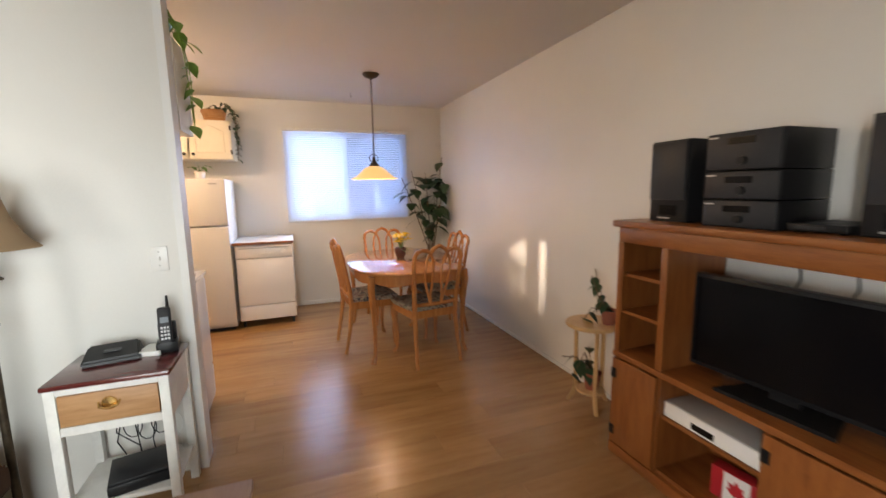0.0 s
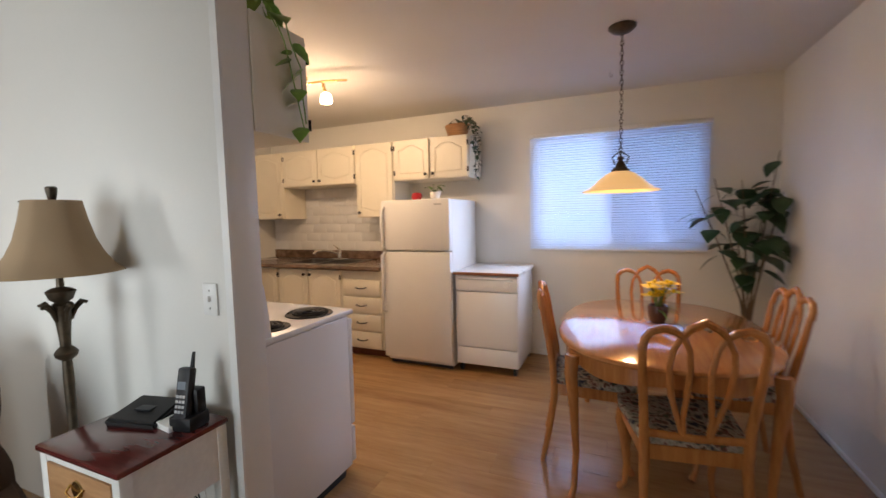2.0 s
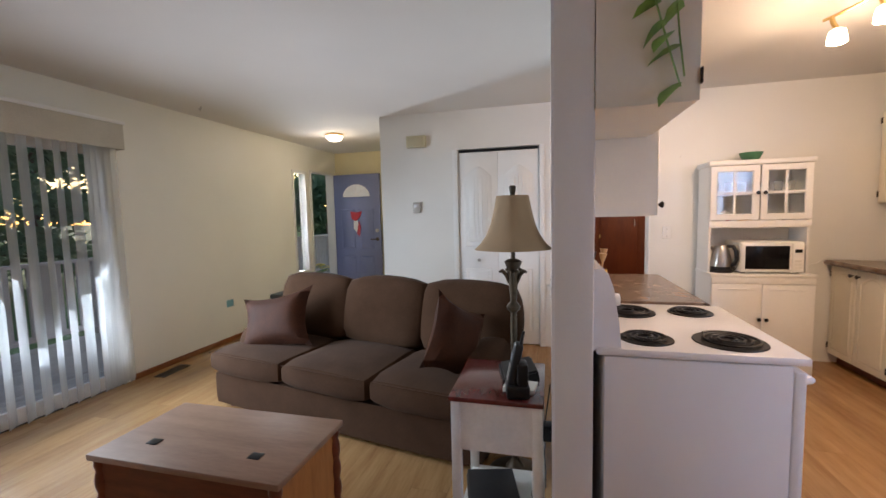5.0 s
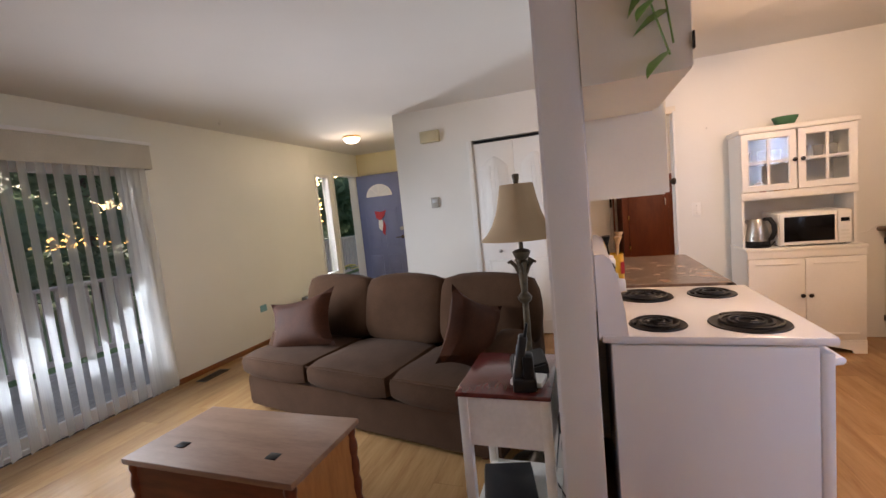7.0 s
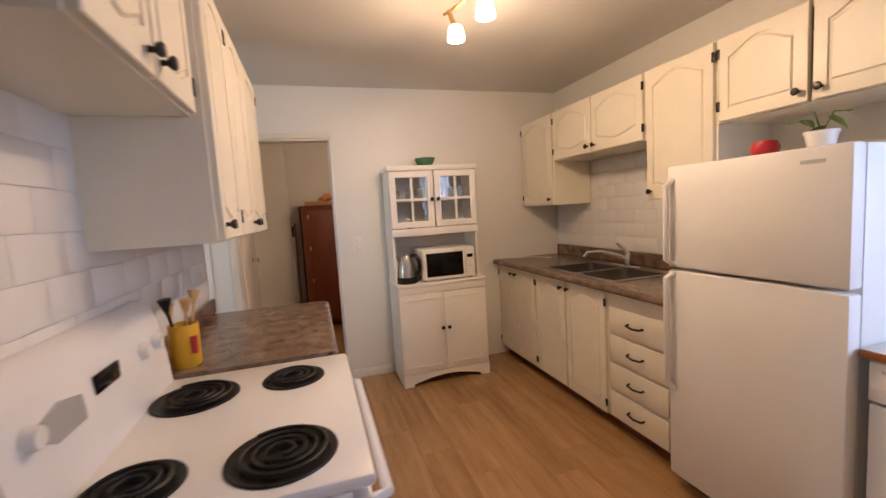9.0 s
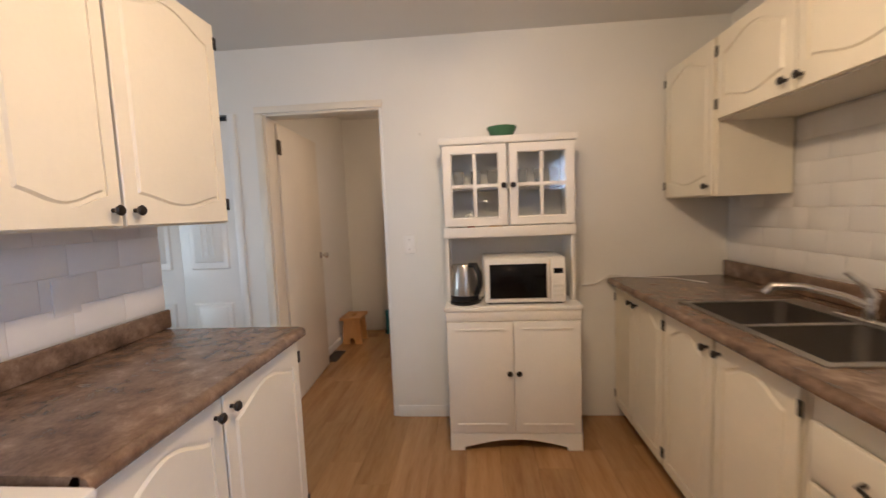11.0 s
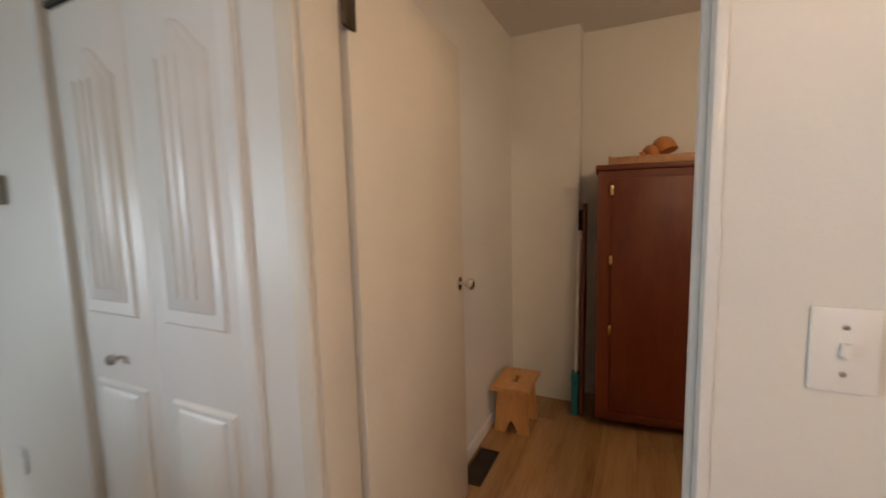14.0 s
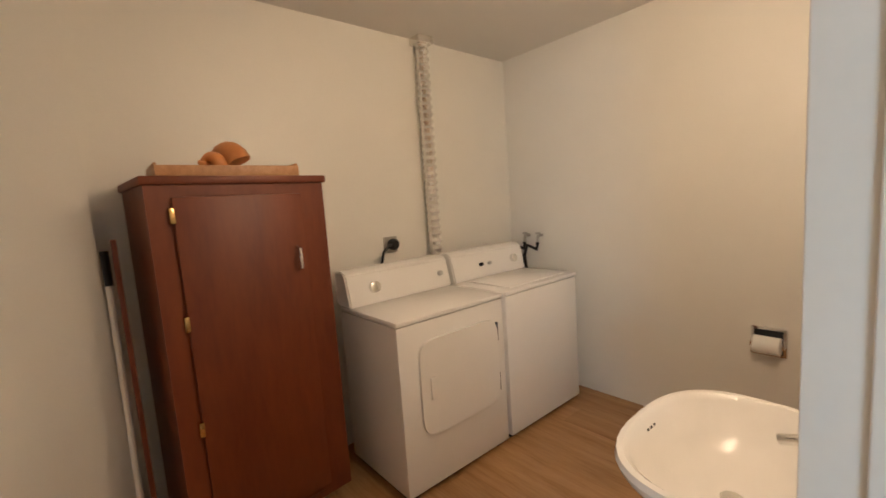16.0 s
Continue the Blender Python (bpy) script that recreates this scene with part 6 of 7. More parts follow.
hs.matrix_basis = pose(0, 0.005, 0.03, -12)
part("antenna", tube(bmesh.new(), [(0.014, 0.005, 0.17), (0.014, 0.005, 0.225)], [0.007, 0.005], 8), BLACK, hs)
part("screen", boxes((-0.016, 0.016, -0.018, -0.0155, 0.105, 0.13)), GREYBOX, hs)
for i in range(4):
    for j in range(3):
        part("key", boxes((-0.017 + 0.0125 * j, -0.008 + 0.0125 * j, -0.0185, -0.0155, 0.03 + 0.016 * i, 0.039 + 0.016 * i), r=0.001), SILVER, hs)
case = thing("document_case", "flat black case lying on the end table's shelf", "case", ET @ pose(0.245, 0.135, 0.178, 0, 0, 14))
part("body", boxes((-0.125, 0.125, -0.105, 0.105, 0.0, 0.052), r=0.012), BLACK, case)
part("lid", boxes((-0.12, 0.12, -0.10, 0.10, 0.0535, 0.062), r=0.004), DARKGREY, case)
for k in range(4):
    cx, cz = 0.16 + 0.055 * k, 0.33 - 0.02 * (k % 2)
    p = [Vector((cx, 0.30, 0.47))] + [Vector((cx + 0.035 * math.sin(j * 0.5 + k), 0.305 + 0.008 * math.sin(j * 0.4 + k), cz + 0.06 * math.cos(j * 0.5 + k))) for j in range(14)] + [Vector((cx + 0.02, 0.30, 0.25)), Vector((cx + 0.03, 0.29, 0.182))]
    solo("cable", tube(bmesh.new(), p, 0.0026, 6), (BLACK, DARKGREY, BLACK, PLASTIC)[k], "coiled power cable hanging behind the end table shelf", "cable", "cables behind the end table", ET)
adp = thing("power_adapter", "black power adapter hanging behind the end table", "adapter", pose(0.43, PY0 - 0.001, 0.42))
part("body", boxes((-0.03, 0.03, -0.045, 0, -0.035, 0.035), r=0.006), BLACK, adp)
part("cord", tube(bmesh.new(), [(0, -0.03, -0.03), (0.01, -0.035, -0.10), (-0.01, -0.03, -0.18), (0.02, -0.03, -0.25)], 0.003, 6), BLACK, adp)
solo("cable", tube(bmesh.new(), [(0.40, 3.645, 0.62), (0.45, 3.62, 0.45), (0.43, 3.60, 0.30), (0.52, 3.59, 0.22), (0.50, 3.64, 0.10), (0.56, 3.642, 0.006)], 0.003, 6), BLACK, "thin black telephone cable behind the end table", "cable")

# floor lamp
FL = pose(0.122, 3.465, 0)
lp = thing("floor_lamp", "bronze floor lamp with a beige bell shade", "floor lamp", FL)
part("base", lathe(bmesh.new(), [(0.14, 0), (0.14, 0.015), (0.12, 0.03), (0.05, 0.045), (0.03, 0.07), (0.02, 0.09), (0, 0.09)], n=28), BRONZE, lp)
part("pole", lathe(bmesh.new(), [(0.016, 0.085), (0.014, 0.45), (0.017, 0.80), (0.015, 0.87), (0.032, 0.885), (0.036, 0.90), (0.026, 0.915), (0.016, 0.925), (0.018, 0.96), (0.026, 1.05), (0.032, 1.08), (0.02, 1.088), (0.034, 1.10), (0.045, 1.13), (0.03, 1.14), (0.012, 1.145), (0.010, 1.20), (0, 1.20)], n=20), BRONZE, lp)
for k in range(5):
    a = 2 * math.pi * k / 5
    c, s = math.cos(a), math.sin(a)
    part("acanthus", tube(bmesh.new(), [(0.022 * c, 0.022 * s, 1.02), (0.034 * c, 0.034 * s, 1.06), (0.056 * c, 0.056 * s, 1.085), (0.072 * c, 0.072 * s, 1.078)], [0.006, 0.010, 0.011, 0.006], 8), BRONZE, lp)
part("harp", tube(bmesh.new(), [(0, 0, 1.19), (0, 0, 1.47)], 0.004, 6), BRONZE, lp)
prof = [(0.198, 1.195), (0.168, 1.222), (0.138, 1.265), (0.114, 1.32), (0.096, 1.39), (0.083, 1.46)]
shb = bmesh.new()
n = 48
out = [[shb.verts.new((r * (1 - 0.035 * abs(math.sin(3 * 2 * math.pi * k / n))) * math.cos(2 * math.pi * k / n), r * (1 - 0.035 * abs(math.sin(3 * 2 * math.pi * k / n))) * math.sin(2 * math.pi * k / n), z)) for k in range(n)] for r, z in prof + [(r - 0.003, z) for r, z in prof[::-1]]]
for a, b in zip(out, out[1:] + out[:1]):
    for k in range(n):
        shb.faces.new((a[k], a[(k + 1) % n], b[(k + 1) % n], b[k]))
part("shade", shb, SHADE, lp, "beige cloth bell shade")
for k in range(3):
    a = 2 * math.pi * k / 3
    part("shade_spoke", tube(bmesh.new(), [(0, 0, 1.455), (0.088 * math.cos(a), 0.088 * math.sin(a), 1.455)], 0.002, 5), BRONZE, lp)
part("finial", lathe(bmesh.new(), [(0.006, 1.455), (0.012, 1.465), (0.016, 1.485), (0.018, 1.505), (0.013, 1.51), (0, 1.508)], n=14), BRONZE, lp)

# wall fittings
bell = thing("door_chime", "cream door chime box high on the closet wall", "door chime", pose(XW, 2.285, 2.145, 0, 0, 90))
part("box", boxes((-0.105, 0.105, -0.06, 0, -0.06, 0.06), r=0.008), plain("aged_cream_plastic", (0.55, 0.50, 0.33), 0.45), bell)
part("grille", boxes((-0.085, 0.085, -0.063, -0.059, -0.045, 0.045), r=0.003), plain("aged_cream_grille", (0.48, 0.43, 0.28), 0.5), bell)
th = thing("thermostat", "small grey thermostat on the closet wall", "thermostat", pose(XW, 2.268, 1.456, 0, 0, 90))
part("case", boxes((-0.042, 0.042, -0.028, 0, -0.055, 0.055), r=0.005), plain("grey_plastic", (0.36, 0.34, 0.30), 0.45), th)
part("dial_window", boxes((-0.026, 0.026, -0.031, -0.027, 0.0, 0.035), r=0.002), SILVER, th)
ent = thing("ceiling_light", "lit round dome ceiling light in the entry", "ceiling light", pose(-2.70, 0.96, 0))
part("base", lathe(bmesh.new(), [(0.11, H - 0.001), (0.11, H - 0.025), (0.09, H - 0.03), (0, H - 0.03)], n=24), BRASS, ent)
part("dome", lathe(bmesh.new(), [(0.105, H - 0.03), (0.10, H - 0.05), (0.075, H - 0.075), (0.04, H - 0.088), (0, H - 0.09)], n=24), DOME, ent, "lit frosted dome")
fv = thing("floor_vent", "brown metal floor vent beside the patio wall", "vent", pose(-0.735, 0.285, 0, 0, 0, 4))
part("frame", boxes((-0.15, 0.15, -0.055, -0.045, 0, 0.006), (-0.15, 0.15, 0.045, 0.055, 0, 0.006), (-0.15, -0.14, -0.045, 0.045, 0, 0.006), (0.14, 0.15, -0.045, 0.045, 0, 0.006)), BRONZE, fv)
part("backing", boxes((-0.14, 0.14, -0.045, 0.045, 0.0005, 0.002)), BLACK, fv)
slt = part("slat", boxes((-0.14, 0.14, -0.002, 0.002, 0.002, 0.005)), BRONZE, fv)
slt.matrix_basis = pose(0, -0.036, 0)
for k in range(1, 10):
    same("slat", slt, fv, pose(0, -0.036 + 0.008 * k, 0))
nl = thing("wall_hook", "blue plastic outlet cover on the living room wall", "outlet cover", pose(-1.648, YS, 0.43))
part("plate", boxes((-0.05, 0.05, 0, 0.012, -0.04, 0.04), r=0.006), plain("aqua_plastic", (0.20, 0.42, 0.46), 0.4), nl)
hook = solo("ceiling_hook", tube(bmesh.new(), [(0, 0, 0), (0, 0, -0.03), (0.012, 0, -0.045), (0.022, 0, -0.035), (0.018, 0, -0.022)], 0.003, 6), STEEL, "small metal hook in the ceiling", "hook", "", pose(-1.05, 0.50, H))
solo("ceiling_hook", tube(bmesh.new(), [(0, 0, 0), (0, 0, -0.03), (0.012, 0, -0.045), (0.022, 0, -0.035), (0.018, 0, -0.022)], 0.003, 6), STEEL, "small metal hook in the ceiling", "hook", "", pose(1.93, 6.1, H))
ot = thing("storage_ottoman", "grey-blue vinyl storage box by the entry wall", "ottoman", pose(-2.55, 0.30, 0))
part("body", boxes((-0.22, 0.22, -0.15, 0.15, 0.03, 0.34), r=0.010), GREYBOX, ot)
part("lid", boxes((-0.23, 0.23, -0.16, 0.16, 0.342, 0.40), r=0.015), GREYBOX, ot)
part("clasp", boxes((-0.02, 0.02, 0.16, 0.168, 0.31, 0.35), r=0.003), CHROME, ot)
for x in (-0.19, 0.19):
    for y in (-0.12, 0.12):
        part("foot", boxes((x - 0.02, x + 0.02, y - 0.02, y + 0.02, 0, 0.03)), BLACK, ot)

# ---- laundry ----
wc = thing("wardrobe", "dark red-brown stained wooden cupboard with one door", "cupboard", pose(-4.231, 4.207, 0, 0, 0, 95))
CW, CD, CZ = 0.665, 0.395, 1.55
for nm, row in (("side", (0, 0.02, -CD, 0, 0.08, CZ - 0.03)), ("side", (CW - 0.02, CW, -CD, 0, 0.08, CZ - 0.03)), ("back", (0.02, CW - 0.02, -0.012, 0, 0.08, CZ - 0.03)), ("bottom", (0.02, CW - 0.02, -CD, -0.012, 0.08, 0.10)), ("plinth", (0.03, CW - 0.03, -CD + 0.10, 0, 0.0, 0.08))):
    part(nm, boxes(row), MAHOG, wc)
part("face_frame", boxes((0, 0.085, -CD - 0.019, -CD, 0.08, CZ - 0.03), (CW - 0.12, CW, -CD - 0.019, -CD, 0.08, CZ - 0.03), (0.085, CW - 0.12, -CD - 0.019, -CD, 0.08, 0.15), (0.085, CW - 0.12, -CD - 0.019, -CD, CZ - 0.085, CZ - 0.03)), MAHOG, wc)
part("top", boxes((-0.012, CW + 0.012, -CD - 0.035, 0, CZ - 0.03, CZ), r=0.005), MAHOG, wc)
d = part("door", boxes((0.075, CW - 0.11, -CD - 0.036, -CD - 0.019, 0.14, CZ - 0.075), r=0.005), MAHOG, wc)
for z in (0.62, 1.02, 1.41):
    part("hinge", boxes((0.062, 0.080, -CD - 0.040, -CD - 0.018, z - 0.028, z + 0.028), r=0.003), BRASS, d)
part("handle", tube(bmesh.new(), [(CW - 0.155, -CD - 0.036, 1.25), (CW - 0.155, -CD - 0.062, 1.24), (CW - 0.155, -CD - 0.066, 1.20), (CW - 0.155, -CD - 0.062, 1.16), (CW - 0.155, -CD - 0.036, 1.15)], 0.007, 8), CHROME, d)
part("base_moulding", boxes((0.10, CW - 0.14, -CD - 0.030, -CD - 0.018, 0.105, 0.117)), MAHOG, wc)
try_ = thing("tray", "shallow pale wooden tray on the cupboard", "tray", pose(-4.02, 4.55, CZ))
part("bottom", boxes((-0.13, 0.13, -0.25, 0.25, 0.0, 0.012)), DRAWERW, try_)
for b in ((-0.14, -0.13, -0.26, 0.26, 0.0, 0.045), (0.13, 0.14, -0.26, 0.26, 0.0, 0.045), (-0.13, 0.13, -0.26, -0.25, 0.0, 0.055), (-0.13, 0.13, 0.25, 0.26, 0.0, 0.055)):
    part("rim", boxes(b, r=0.003), DRAWERW, try_)
sh = bmesh.new()
sp = [(0.055 * (1 - k / 26) * math.cos(k * 0.5), 0.06 - 0.0055 * k, 0.05 * (1 - k / 26) * math.sin(k * 0.5) + 0.055) for k in range(26)]
tube(sh, sp, [0.045 * (1 - k / 27) + 0.004 for k in range(26)], 10)
solo("seashell", sh, ORANGE, "large orange seashell lying on the tray", "seashell", "", pose(-3.99, 4.52, CZ + 0.012, 0, 0, 15))


def washer(name, label, y0, x0, parts):
    """Front towards +x; local x runs along +y."""
    w = thing(name, label, name, pose(LB + 0.147, y0, 0, 0, 0, 90), "laundry machines")
    part("body", boxes((0, 0.70, -0.535, 0, 0.03, 0.850), r=0.006), ENAMEL, w)
    part("top", boxes((-0.003, 0.703, -0.542, 0, 0.852, 0.878), r=0.010), ENAMEL, w)
    cb = bmesh.new()
    pr = [(0.03, 0.878), (-0.125, 0.878), (-0.085, 1.045), (-0.055, 1.065), (0.03, 1.065)]
    a, b = [cb.verts.new((0.0, y, z)) for y, z in pr], [cb.verts.new((0.70, y, z)) for y, z in pr]
    for k in range(5):
        cb.faces.new((a[k], b[k], b[(k + 1) % 5], a[(k + 1) % 5]))
    cb.faces.new(a[::-1])
    cb.faces.new(b)
    bmesh.ops.bevel(cb, geom=list(cb.edges), offset=0.008, segments=2, affect="EDGES")
    con = part("console", cb, ENAMEL, w)
    for kx, kr, mt in parts:
        k = part("knob", lathe(bmesh.new(), [(kr, 0), (kr * 0.9, -0.022), (kr * 0.5, -0.026), (0, -0.026)], n=18, axis=1), mt, con)
        k.matrix_basis = pose(kx, -0.105, 0.965, -14)
    part("kick", boxes((0.02, 0.68, -0.50, -0.02, 0, 0.03)), DARKGREY, w)
    return w


dry = washer("dryer", "white enamel clothes dryer with a square front door", 5.06, 0, ((0.16, 0.034, CHROME), (0.62, 0.016, SILVER)))
db = bmesh.new()
slab_y(db, [(x, z) for x, z in oval(0.265, 0.235, 7.0, 48)], 0, 0.016)
bmesh.ops.translate(db, verts=db.verts, vec=(0.37, -0.551, 0.525))
dd = part("door", db, ENAMEL, dry)
part("handle", boxes((0.155, 0.185, -0.562, -0.550, 0.47, 0.58), r=0.005), ENAMEL, dd)
for z in (0.40, 0.68):
    part("hinge", boxes((0.632, 0.642, -0.548, -0.5355, z - 0.05, z + 0.05)), DARKGREY, dd)
wsh = washer("washing_machine", "white enamel top-loading washing machine", 5.79, 0, ((0.58, 0.030, CHROME), (0.25, 0.012, BLACK), (0.33, 0.012, SILVER)))
part("lid", boxes((0.08, 0.62, -0.50, -0.15, 0.878, 0.888), r=0.004), ENAMEL, wsh)
duct = thing("dryer_duct", "shiny ribbed foil duct rising from the dryer", "duct", pose(-4.235, 5.825, 0))
dp = []
for k in range(61):
    z = 0.95 + (H - 0.04 - 0.95) * k / 60
    dp.append((0.034 if k % 2 else 0.047, z))
part("hose", lathe(bmesh.new(), dp, n=18), FOIL, duct)
part("collar", boxes((-0.05, 0.055, -0.055, 0.055, H - 0.05, H - 0.002), r=0.004), FOIL, duct)
plug = thing("power_plug", "black dryer plug and cord in a wall outlet", "plug", pose(LB, 5.505, 1.155, 0, 0, 90))
part("plate", boxes((-0.05, 0.05, -0.008, 0, -0.05, 0.05), r=0.003), STEEL, plug)
part("plug", lathe(bmesh.new(), [(0.036, 0), (0.036, -0.03), (0.025, -0.045), (0, -0.045)], (0.01, -0.008, 0), 16, 1), BLACK, plug)
part("cord", tube(bmesh.new(), [(0.0, -0.045, 0.0), (-0.04, -0.05, 0.0), (-0.08, -0.045, -0.04), (-0.10, -0.04, -0.12), (-0.09, -0.035, -0.26)], 0.009, 8), BLACK, plug)
taps = thing("washer_taps", "pair of washer taps with black hoses", "taps", pose(-4.05, YN, 1.05))
for x in (-0.06, 0.06):
    part("tap", tube(bmesh.new(), [(x, 0, 0.05), (x, -0.05, 0.05), (x, -0.06, 0.0)], 0.012, 8), STEEL, taps)
    part("tap_handle", lathe(bmesh.new(), [(0.0, 0.06), (0.02, 0.062), (0.02, 0.075), (0, 0.078)], (x, -0.05, 0), 10), STEEL, taps)
    part("hose", tube(bmesh.new(), [(x, -0.06, 0.0), (x, -0.07, -0.05), (x - 0.08, -0.08, -0.02), (x - 0.12, -0.07, -0.10), (x - 0.12, -0.05, -0.24)], 0.013, 8), BLACK, taps)
broom = thing("broom", "teal and white broom leaning in the laundry corner", "broom")
part("handle", tube(bmesh.new(), [(-3.99, 4.11, 0.26), (-4.07, 4.12, 1.25)], 0.011, 8), PLASTIC, broom)
part("grip", tube(bmesh.new(), [(-4.064, 4.12, 1.17), (-4.074, 4.12, 1.30)], 0.014, 8), BLACK, broom)
part("head", boxes((-4.03, -3.94, 4.085, 4.135, 0.20, 0.27), r=0.008), TEAL, broom)
part("bristles", boxes((-4.04, -3.93, 4.09, 4.13, 0.0, 0.20)), TEAL, broom)
board = thing("wooden_board", "dark red-brown board leaning beside the cupboard", "board")
part("panel", slab_y(bmesh.new(), [(-4.05, 0.0), (-3.93, 0.0), (-3.985, 1.34), (-4.105, 1.34)], 4.142, 4.158), MAHOG, board)
sto = thing("step_stool", "small honey-pine step stool with a slotted top", "stool", pose(-3.70, 3.80, 0))
tp = boxes((-0.16, 0.16, -0.11, -0.018, 0.265, 0.29), (-0.16, 0.16, 0.018, 0.11, 0.265, 0.29), (-0.16, -0.05, -0.018, 0.018, 0.265, 0.29), (0.05, 0.16, -0.018, 0.018, 0.265, 0.29))
part("top", tp, STOOLW, sto)
for x in (-0.115, 0.095):
    lg = bmesh.new()
    pts = [(-0.105, 0.0), (-0.035, 0.0), (-0.02, 0.05), (0.0, 0.075), (0.02, 0.05), (0.035, 0.0), (0.105, 0.0), (0.085, 0.265), (-0.085, 0.265)]
    a, b = [lg.verts.new((x, y, z)) for y, z in pts], [lg.verts.new((x + 0.02, y, z)) for y, z in pts]
    for k in range(9):
        lg.faces.new((a[k], a[(k + 1) % 9], b[(k + 1) % 9], b[k]))
    lg.faces.new(a[::-1])
    lg.faces.new(b)
    part("leg", lg, STOOLW, sto)
part("stretcher", boxes((-0.095, 0.095, -0.05, -0.035, 0.21, 0.264), (-0.095, 0.095, 0.035, 0.05, 0.21, 0.264)), STOOLW, sto)
fv2 = copy_thing(fv, pose(-3.22, 3.74, 0, 0, 0, 0))
tagged(fv2, "brown metal floor vent beside the laundry wall")
# pedestal basin on the near wall
ba = thing("pedestal_basin", "white porcelain pedestal basin with a chrome tap", "basin", pose(XW - TH, 5.255, -0.06, 0, 0, -90))
bb = bmesh.new()
rg_ = []
for s, z in ((0.45, 0.62), (0.80, 0.70), (0.97, 0.765), (1.0, 0.785), (0.985, 0.80), (0.93, 0.80), (0.87, 0.785), (0.70, 0.70), (0.35, 0.655), (0.06, 0.65)):
    rg_.append([bb.verts.new((x * s, -0.235 + y * s, z)) for x, y in oval(0.31, 0.24, 2.6, 40)])
for a, b in zip(rg_, rg_[1:]):
    for k in range(40):
        bb.faces.new((a[k], a[(k + 1) % 40], b[(k + 1) % 40], b[k]))
bb.faces.new(rg_[0][::-1])
bb.faces.new(rg_[-1])
part("bowl", bb, CHINA, ba)
part("pedestal", lathe(bmesh.new(), [(0.12, 0.06), (0.115, 0.085), (0.08, 0.16), (0.075, 0.45), (0.11, 0.64), (0, 0.64)], (0, -0.20, 0), 24), CHINA, ba)
part("deck", boxes((-0.20, 0.20, -0.075, 0, 0.74, 0.80), r=0.012), CHINA, ba)
part("spout", tube(bmesh.new(), [(0, -0.055, 0.80), (0, -0.06, 0.85), (0, -0.10, 0.865), (0, -0.145, 0.85)], [0.022, 0.018, 0.014, 0.012], 10), CHROME, ba)
for x in (-0.10, 0.10):
    part("tap_handle", lathe(bmesh.new(), [(0.022, 0.80), (0.018, 0.82), (0.026, 0.835), (0.026, 0.85), (0, 0.855)], (x, -0.055, 0), 14), CHROME, ba)
part("drain", lathe(bmesh.new(), [(0.028, 0.652), (0.024, 0.655), (0, 0.653)], (0, -0.235, 0), 14), CHROME, ba)
for k in (-1, 0, 1):
    part("overflow_hole", lathe(bmesh.new(), [(0.006, 0), (0.006, -0.002), (0, -0.002)], (0.02 * k, -0.235 - 0.198, 0.765), 8, 1), BLACK, ba)
tph = thing("toilet_paper_holder", "recessed chrome holder with a white paper roll", "paper holder", pose(-2.612, YN, 0.572))
part("plate", boxes((-0.075, 0.075, -0.012, 0, -0.075, 0.075), r=0.004), CHROME, tph)
part("recess", boxes((-0.06, 0.06, -0.014, -0.011, -0.06, 0.06)), DARKGREY, tph)
part("roll", lathe(bmesh.new(), [(0.018, -0.055), (0.045, -0.055), (0.045, 0.055), (0.018, 0.055)], (0, -0.045, -0.01), 20, 0), PLASTIC, tph)
part("spindle", tube(bmesh.new(), [(-0.068, -0.045, -0.01), (0.068, -0.045, -0.01)], 0.010, 8), CHROME, tph)
for x in (-0.066, 0.066):
    part("bracket", boxes((x - 0.004, x + 0.004, -0.055, -0.010, -0.022, 0.002)), CHROME, tph)
van = thing("vanity_light", "three-globe wall light above the basin, lit", "wall light", pose(XW - TH, 5.28, 2.14, 0, 0, -90))
part("plate", boxes((-0.30, 0.30, -0.025, 0, -0.04, 0.04), r=0.006), CHROME, van)
for k in (-1, 0, 1):
    part("globe", lathe(bmesh.new(), [(0.02, -0.022), (0.035, -0.045), (0.055, -0.08), (0.06, -0.105), (0.05, -0.14), (0.025, -0.16), (0, -0.164)], (0.2 * k, 0, 0), 18, 1), glow("lit_globe", (1.0, 0.76, 0.50), 4), van)

# ---- outside ----
gd = bmesh.new()
gv = [gd.verts.new(p) for p in ((-400, -400, -0.32), (400, -400, -0.32), (400, 400, -0.32), (-400, 400, -0.32))]
gd.faces.new(gv)
structure("ground", gd, GRASS, "green lawn reaching into the distance", "ground")
deck = tagged(thing("deck", "weathered grey timber deck outside the patio door", "deck"), kind="structure")
pl = part("plank", boxes((-9.2, 3.4, 0.0, 0.135, -0.05, -0.02)), DECKW, deck)
pl.matrix_basis = pose(0, -0.13, 0)
for k in range(1, 14):
    same("plank", pl, deck, pose(0, -0.13 - 0.142 * k, 0))
part("beam", boxes((-9.2, 3.4, -2.0, -1.92, -0.32, -0.05), (-9.2, 3.4, -0.12, -0.05, -0.32, -0.05)), DECKW, deck)
rail = thing("deck_railing", "pale painted timber railing along the deck", "railing")
part("top_rail", boxes((-9.2, 3.4, -1.99, -1.88, 0.90, 0.94), r=0.004), RAILW, rail)
part("bottom_rail", boxes((-9.2, 3.4, -1.96, -1.91, 0.06, 0.12)), RAILW, rail)
bl = part("baluster", boxes((-0.042, 0.042, -0.012, 0.012, 0.12, 0.90)), RAILW, rail)
bl.matrix_basis = pose(-9.1, -1.935, 0)
for k in range(1, 101):
    same("baluster", bl, rail, pose(-9.1 + 0.124 * k, -1.935, 0))
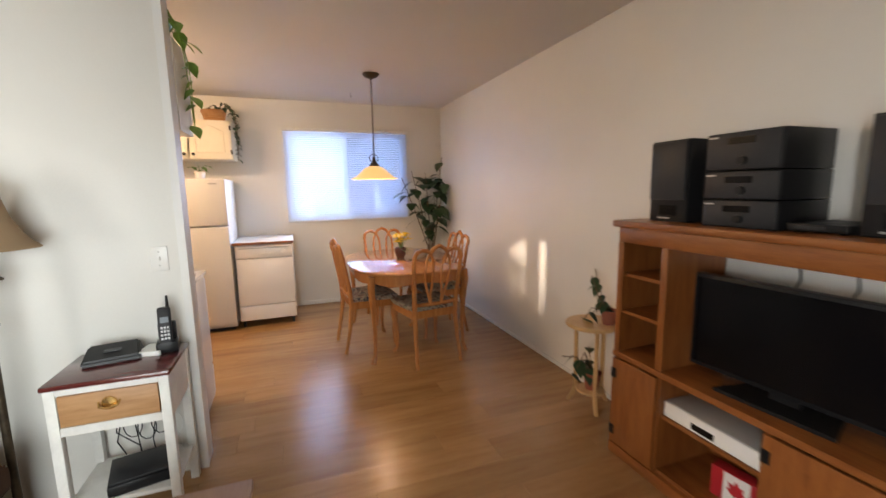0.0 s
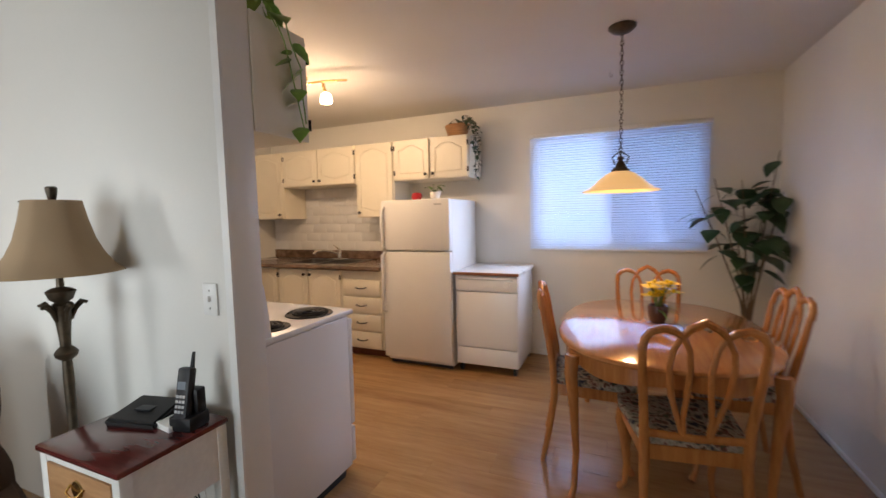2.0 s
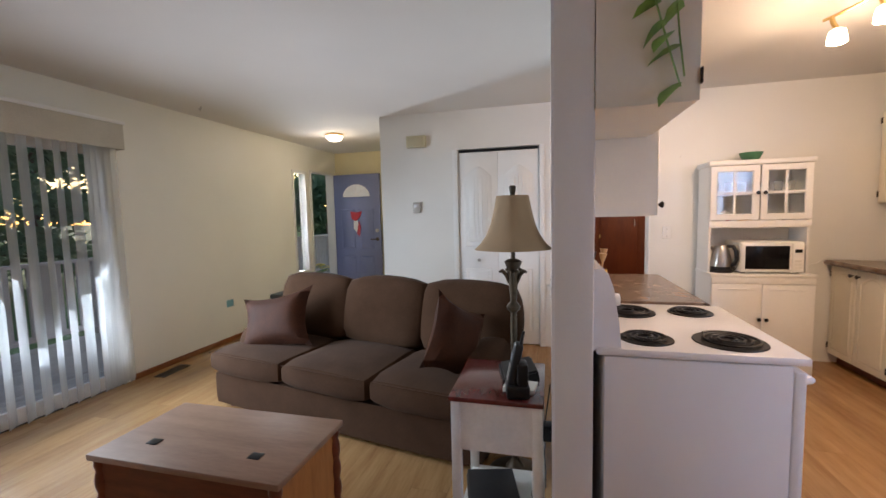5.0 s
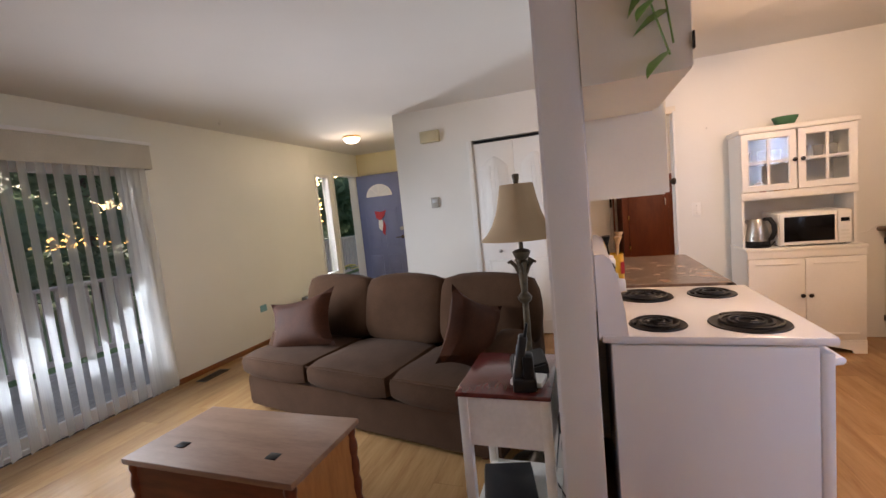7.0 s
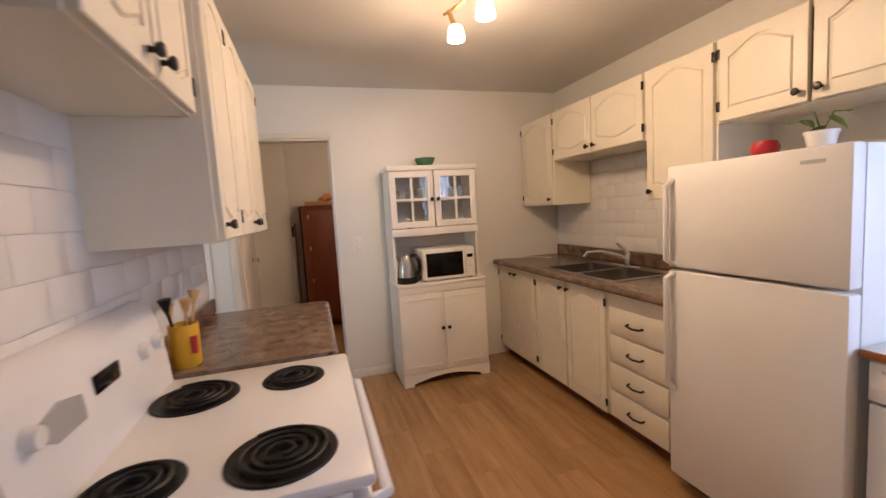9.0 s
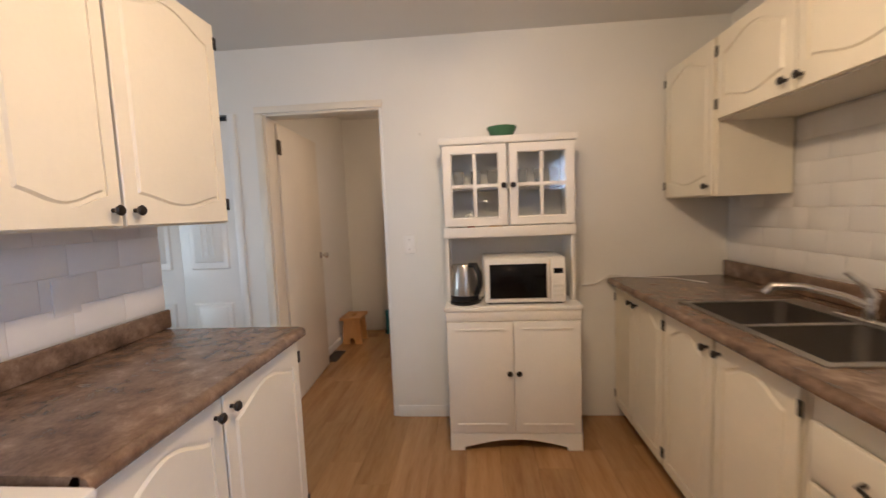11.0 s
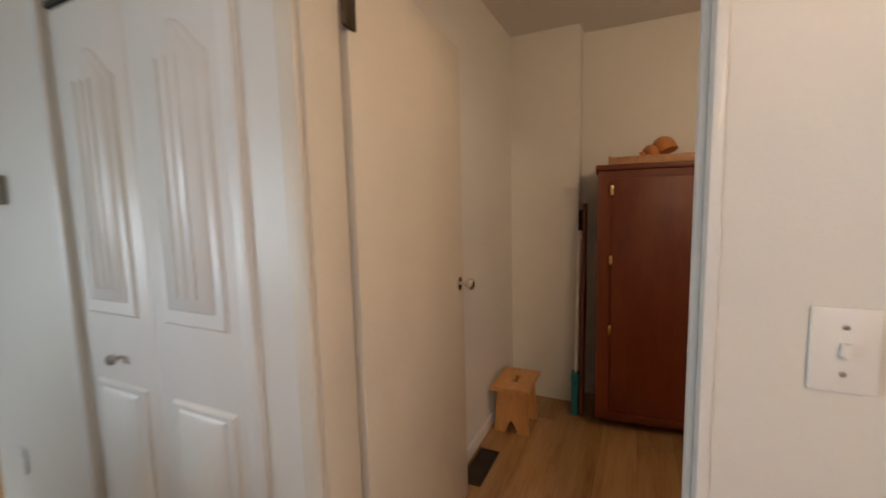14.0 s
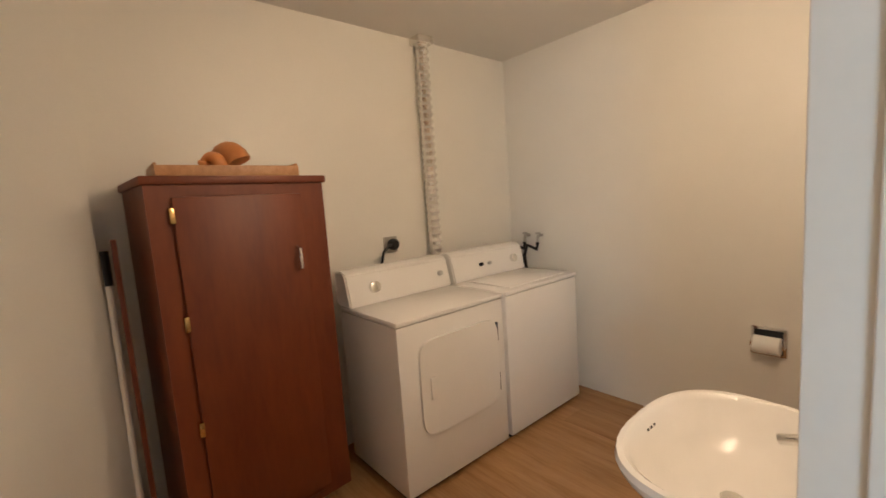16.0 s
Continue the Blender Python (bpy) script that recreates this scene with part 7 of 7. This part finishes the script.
for x in (-9.1, -7.4, -5.5, -3.6, -1.7, 0.2, 2.1):
    part("post", boxes((x - 0.045, x + 0.045, -1.98, -1.89, -0.02, 0.90)), RAILW, rail)
fp = thing("flower_pot", "orange and yellow flowers in a pot outside the entry", "flowers", pose(-4.85, -0.64, -0.02))
plant_pot(fp, 0.14, 0.26, BLACK)
rg = random.Random(8)
lb, fbm = bmesh.new(), bmesh.new()
for k in range(60):
    a, r = rg.uniform(0, 6.28), rg.uniform(0, 0.19)
    p = (r * math.cos(a), r * math.sin(a), 0.28 + 0.20 * math.sqrt(max(0, 1 - (r / 0.21) ** 2)))
    leaf_blade(lb, p, rnd_dir(rg, 0.1), 0.07, 0.6)
    if k % 2:
        for j in range(5):
            leaf_blade(fbm, (p[0], p[1], p[2] + 0.02), (math.cos(j * 1.257), math.sin(j * 1.257), 0.4), 0.042, 0.9)
part("leaves", lb, LEAF, fp)
part("blooms", fbm, PETAL, fp)


def tree(x, y, h, r, seed, trunk_h, nleaf=7000):
    rg = random.Random(seed)
    t = thing("tree", "tall leafy green tree in the garden", "tree", pose(x, y, -0.32), "garden trees")
    part("trunk", tube(bmesh.new(), [(0, 0, 0), (0.05, 0.03, h * 0.3), (-0.04, 0.02, h * 0.6), (0, 0, h * 0.92)], [0.16, 0.12, 0.08, 0.02], 9), BARK, t)
    limbs = bmesh.new()
    lb = bmesh.new()
    tips = []
    for k in range(26):
        z = trunk_h + (h * 0.95 - trunk_h) * rg.random()
        a = rg.uniform(0, 6.28)
        reach = r * (1.05 - 0.75 * (z - trunk_h) / (h - trunk_h)) * rg.uniform(0.6, 1.1)
        tip = Vector((reach * math.cos(a), reach * math.sin(a), z + reach * rg.uniform(-0.25, 0.25)))
        tube(limbs, [(0, 0, z), tip * 0.5 + Vector((0, 0, z * 0.5 + 0.1)), tip], [0.035, 0.02, 0.008], 5)
        tips.append((Vector((0, 0, z)), tip, reach))
    for k in range(nleaf):
        b, tip, reach = tips[k % len(tips)]
        p = b.lerp(tip, rg.uniform(0.35, 1.05)) + Vector((rg.gauss(0, 1), rg.gauss(0, 1), rg.gauss(0, 0.7))) * 0.22 * reach
        s = rg.uniform(0.10, 0.22)
        d = Vector((rg.gauss(0, 1), rg.gauss(0, 1), rg.gauss(-0.2, 0.6))).normalized() * s
        w = d.orthogonal().normalized() * s * 0.5
        lb.faces.new([lb.verts.new(q) for q in (p - d, p + w, p + d, p - w)])
    part("limbs", limbs, BARK, t)
    tagged(part("crown", lb, TREELEAF, t), kind="stuff")


for i, (x, y, h, r, th_) in enumerate(((-2.4, -9.0, 6.5, 2.2, 0.5), (0.6, -10.5, 7.5, 2.6, 0.6), (3.4, -9.5, 6.8, 2.3, 0.5), (-6.0, -10.0, 7.0, 2.4, 0.6), (-8.5, -6.5, 5.6, 2.0, 0.8), (-11, -9.5, 6.5, 2.4, 0.8), (6.5, -8.0, 7.0, 2.5, 0.8), (-4.4, -13, 8.5, 2.8, 1.0), (2.0, -14, 9.0, 3.0, 1.0), (-14, -14, 9, 3.0, 1.0), (-11.5, -4.2, 5.2, 1.7, 0.4), (-16, -6.5, 7.5, 2.6, 0.5), (-14.5, -3.6, 4.6, 1.6, 0.3))):
    tree(x, y, h, r, 30 + i, th_)

# ---- pieces: tiles and floor planks ----
tile = None
for wall, x_min, x_max, flip in ((wall_partition, PX0 + 0.004, 0.76, 1), (wall_north, XW + 0.01, -0.06, 0)):
    yb = PY1 if flip else YN
    for r in range(7):
        z = (0.991 if flip else 1.004) + 0.103 * r
        off = 0.1015 * (r % 2)
        x = x_min - off
        while x < x_max:
            a, b = max(x, x_min), min(x + 0.2, x_max)
            if b - a > 0.03:
                if b - a > 0.1995 and tile:
                    t = new("tile", tile)
                else:
                    me = finish("tile", boxes((0, b - a, -0.0035, 0, 0, 0.1016), r=0.0009), TILE)
                    if b - a > 0.1995:
                        tile = me
                    t = new("tile", me)
                t.parent = wall
                t.matrix_basis = pose(b, yb + 0.001, z, 0, 0, 180) if flip else pose(a, yb - 0.001, z)
            x += 0.2012
full = None
rg = random.Random(3)
rows = 35
for r in range(rows):
    y = YS + r * 0.189
    x = LB - rg.uniform(0.0, 1.1)
    while x < XE:
        a, b = max(x, LB), min(x + 1.2, XE)
        if b - a > 0.04 and y < YN:
            if b - a > 1.1995 and full:
                p = new("plank", full)
            else:
                me = finish("plank", boxes((0.0, b - a - 0.0012, 0, 0.1878, -0.008, 0)), FLOORW)
                if b - a > 1.1995:
                    full = me
                p = new("plank", me)
            p.parent = floor
            p.location = (a, y, 0)
        x += 1.2
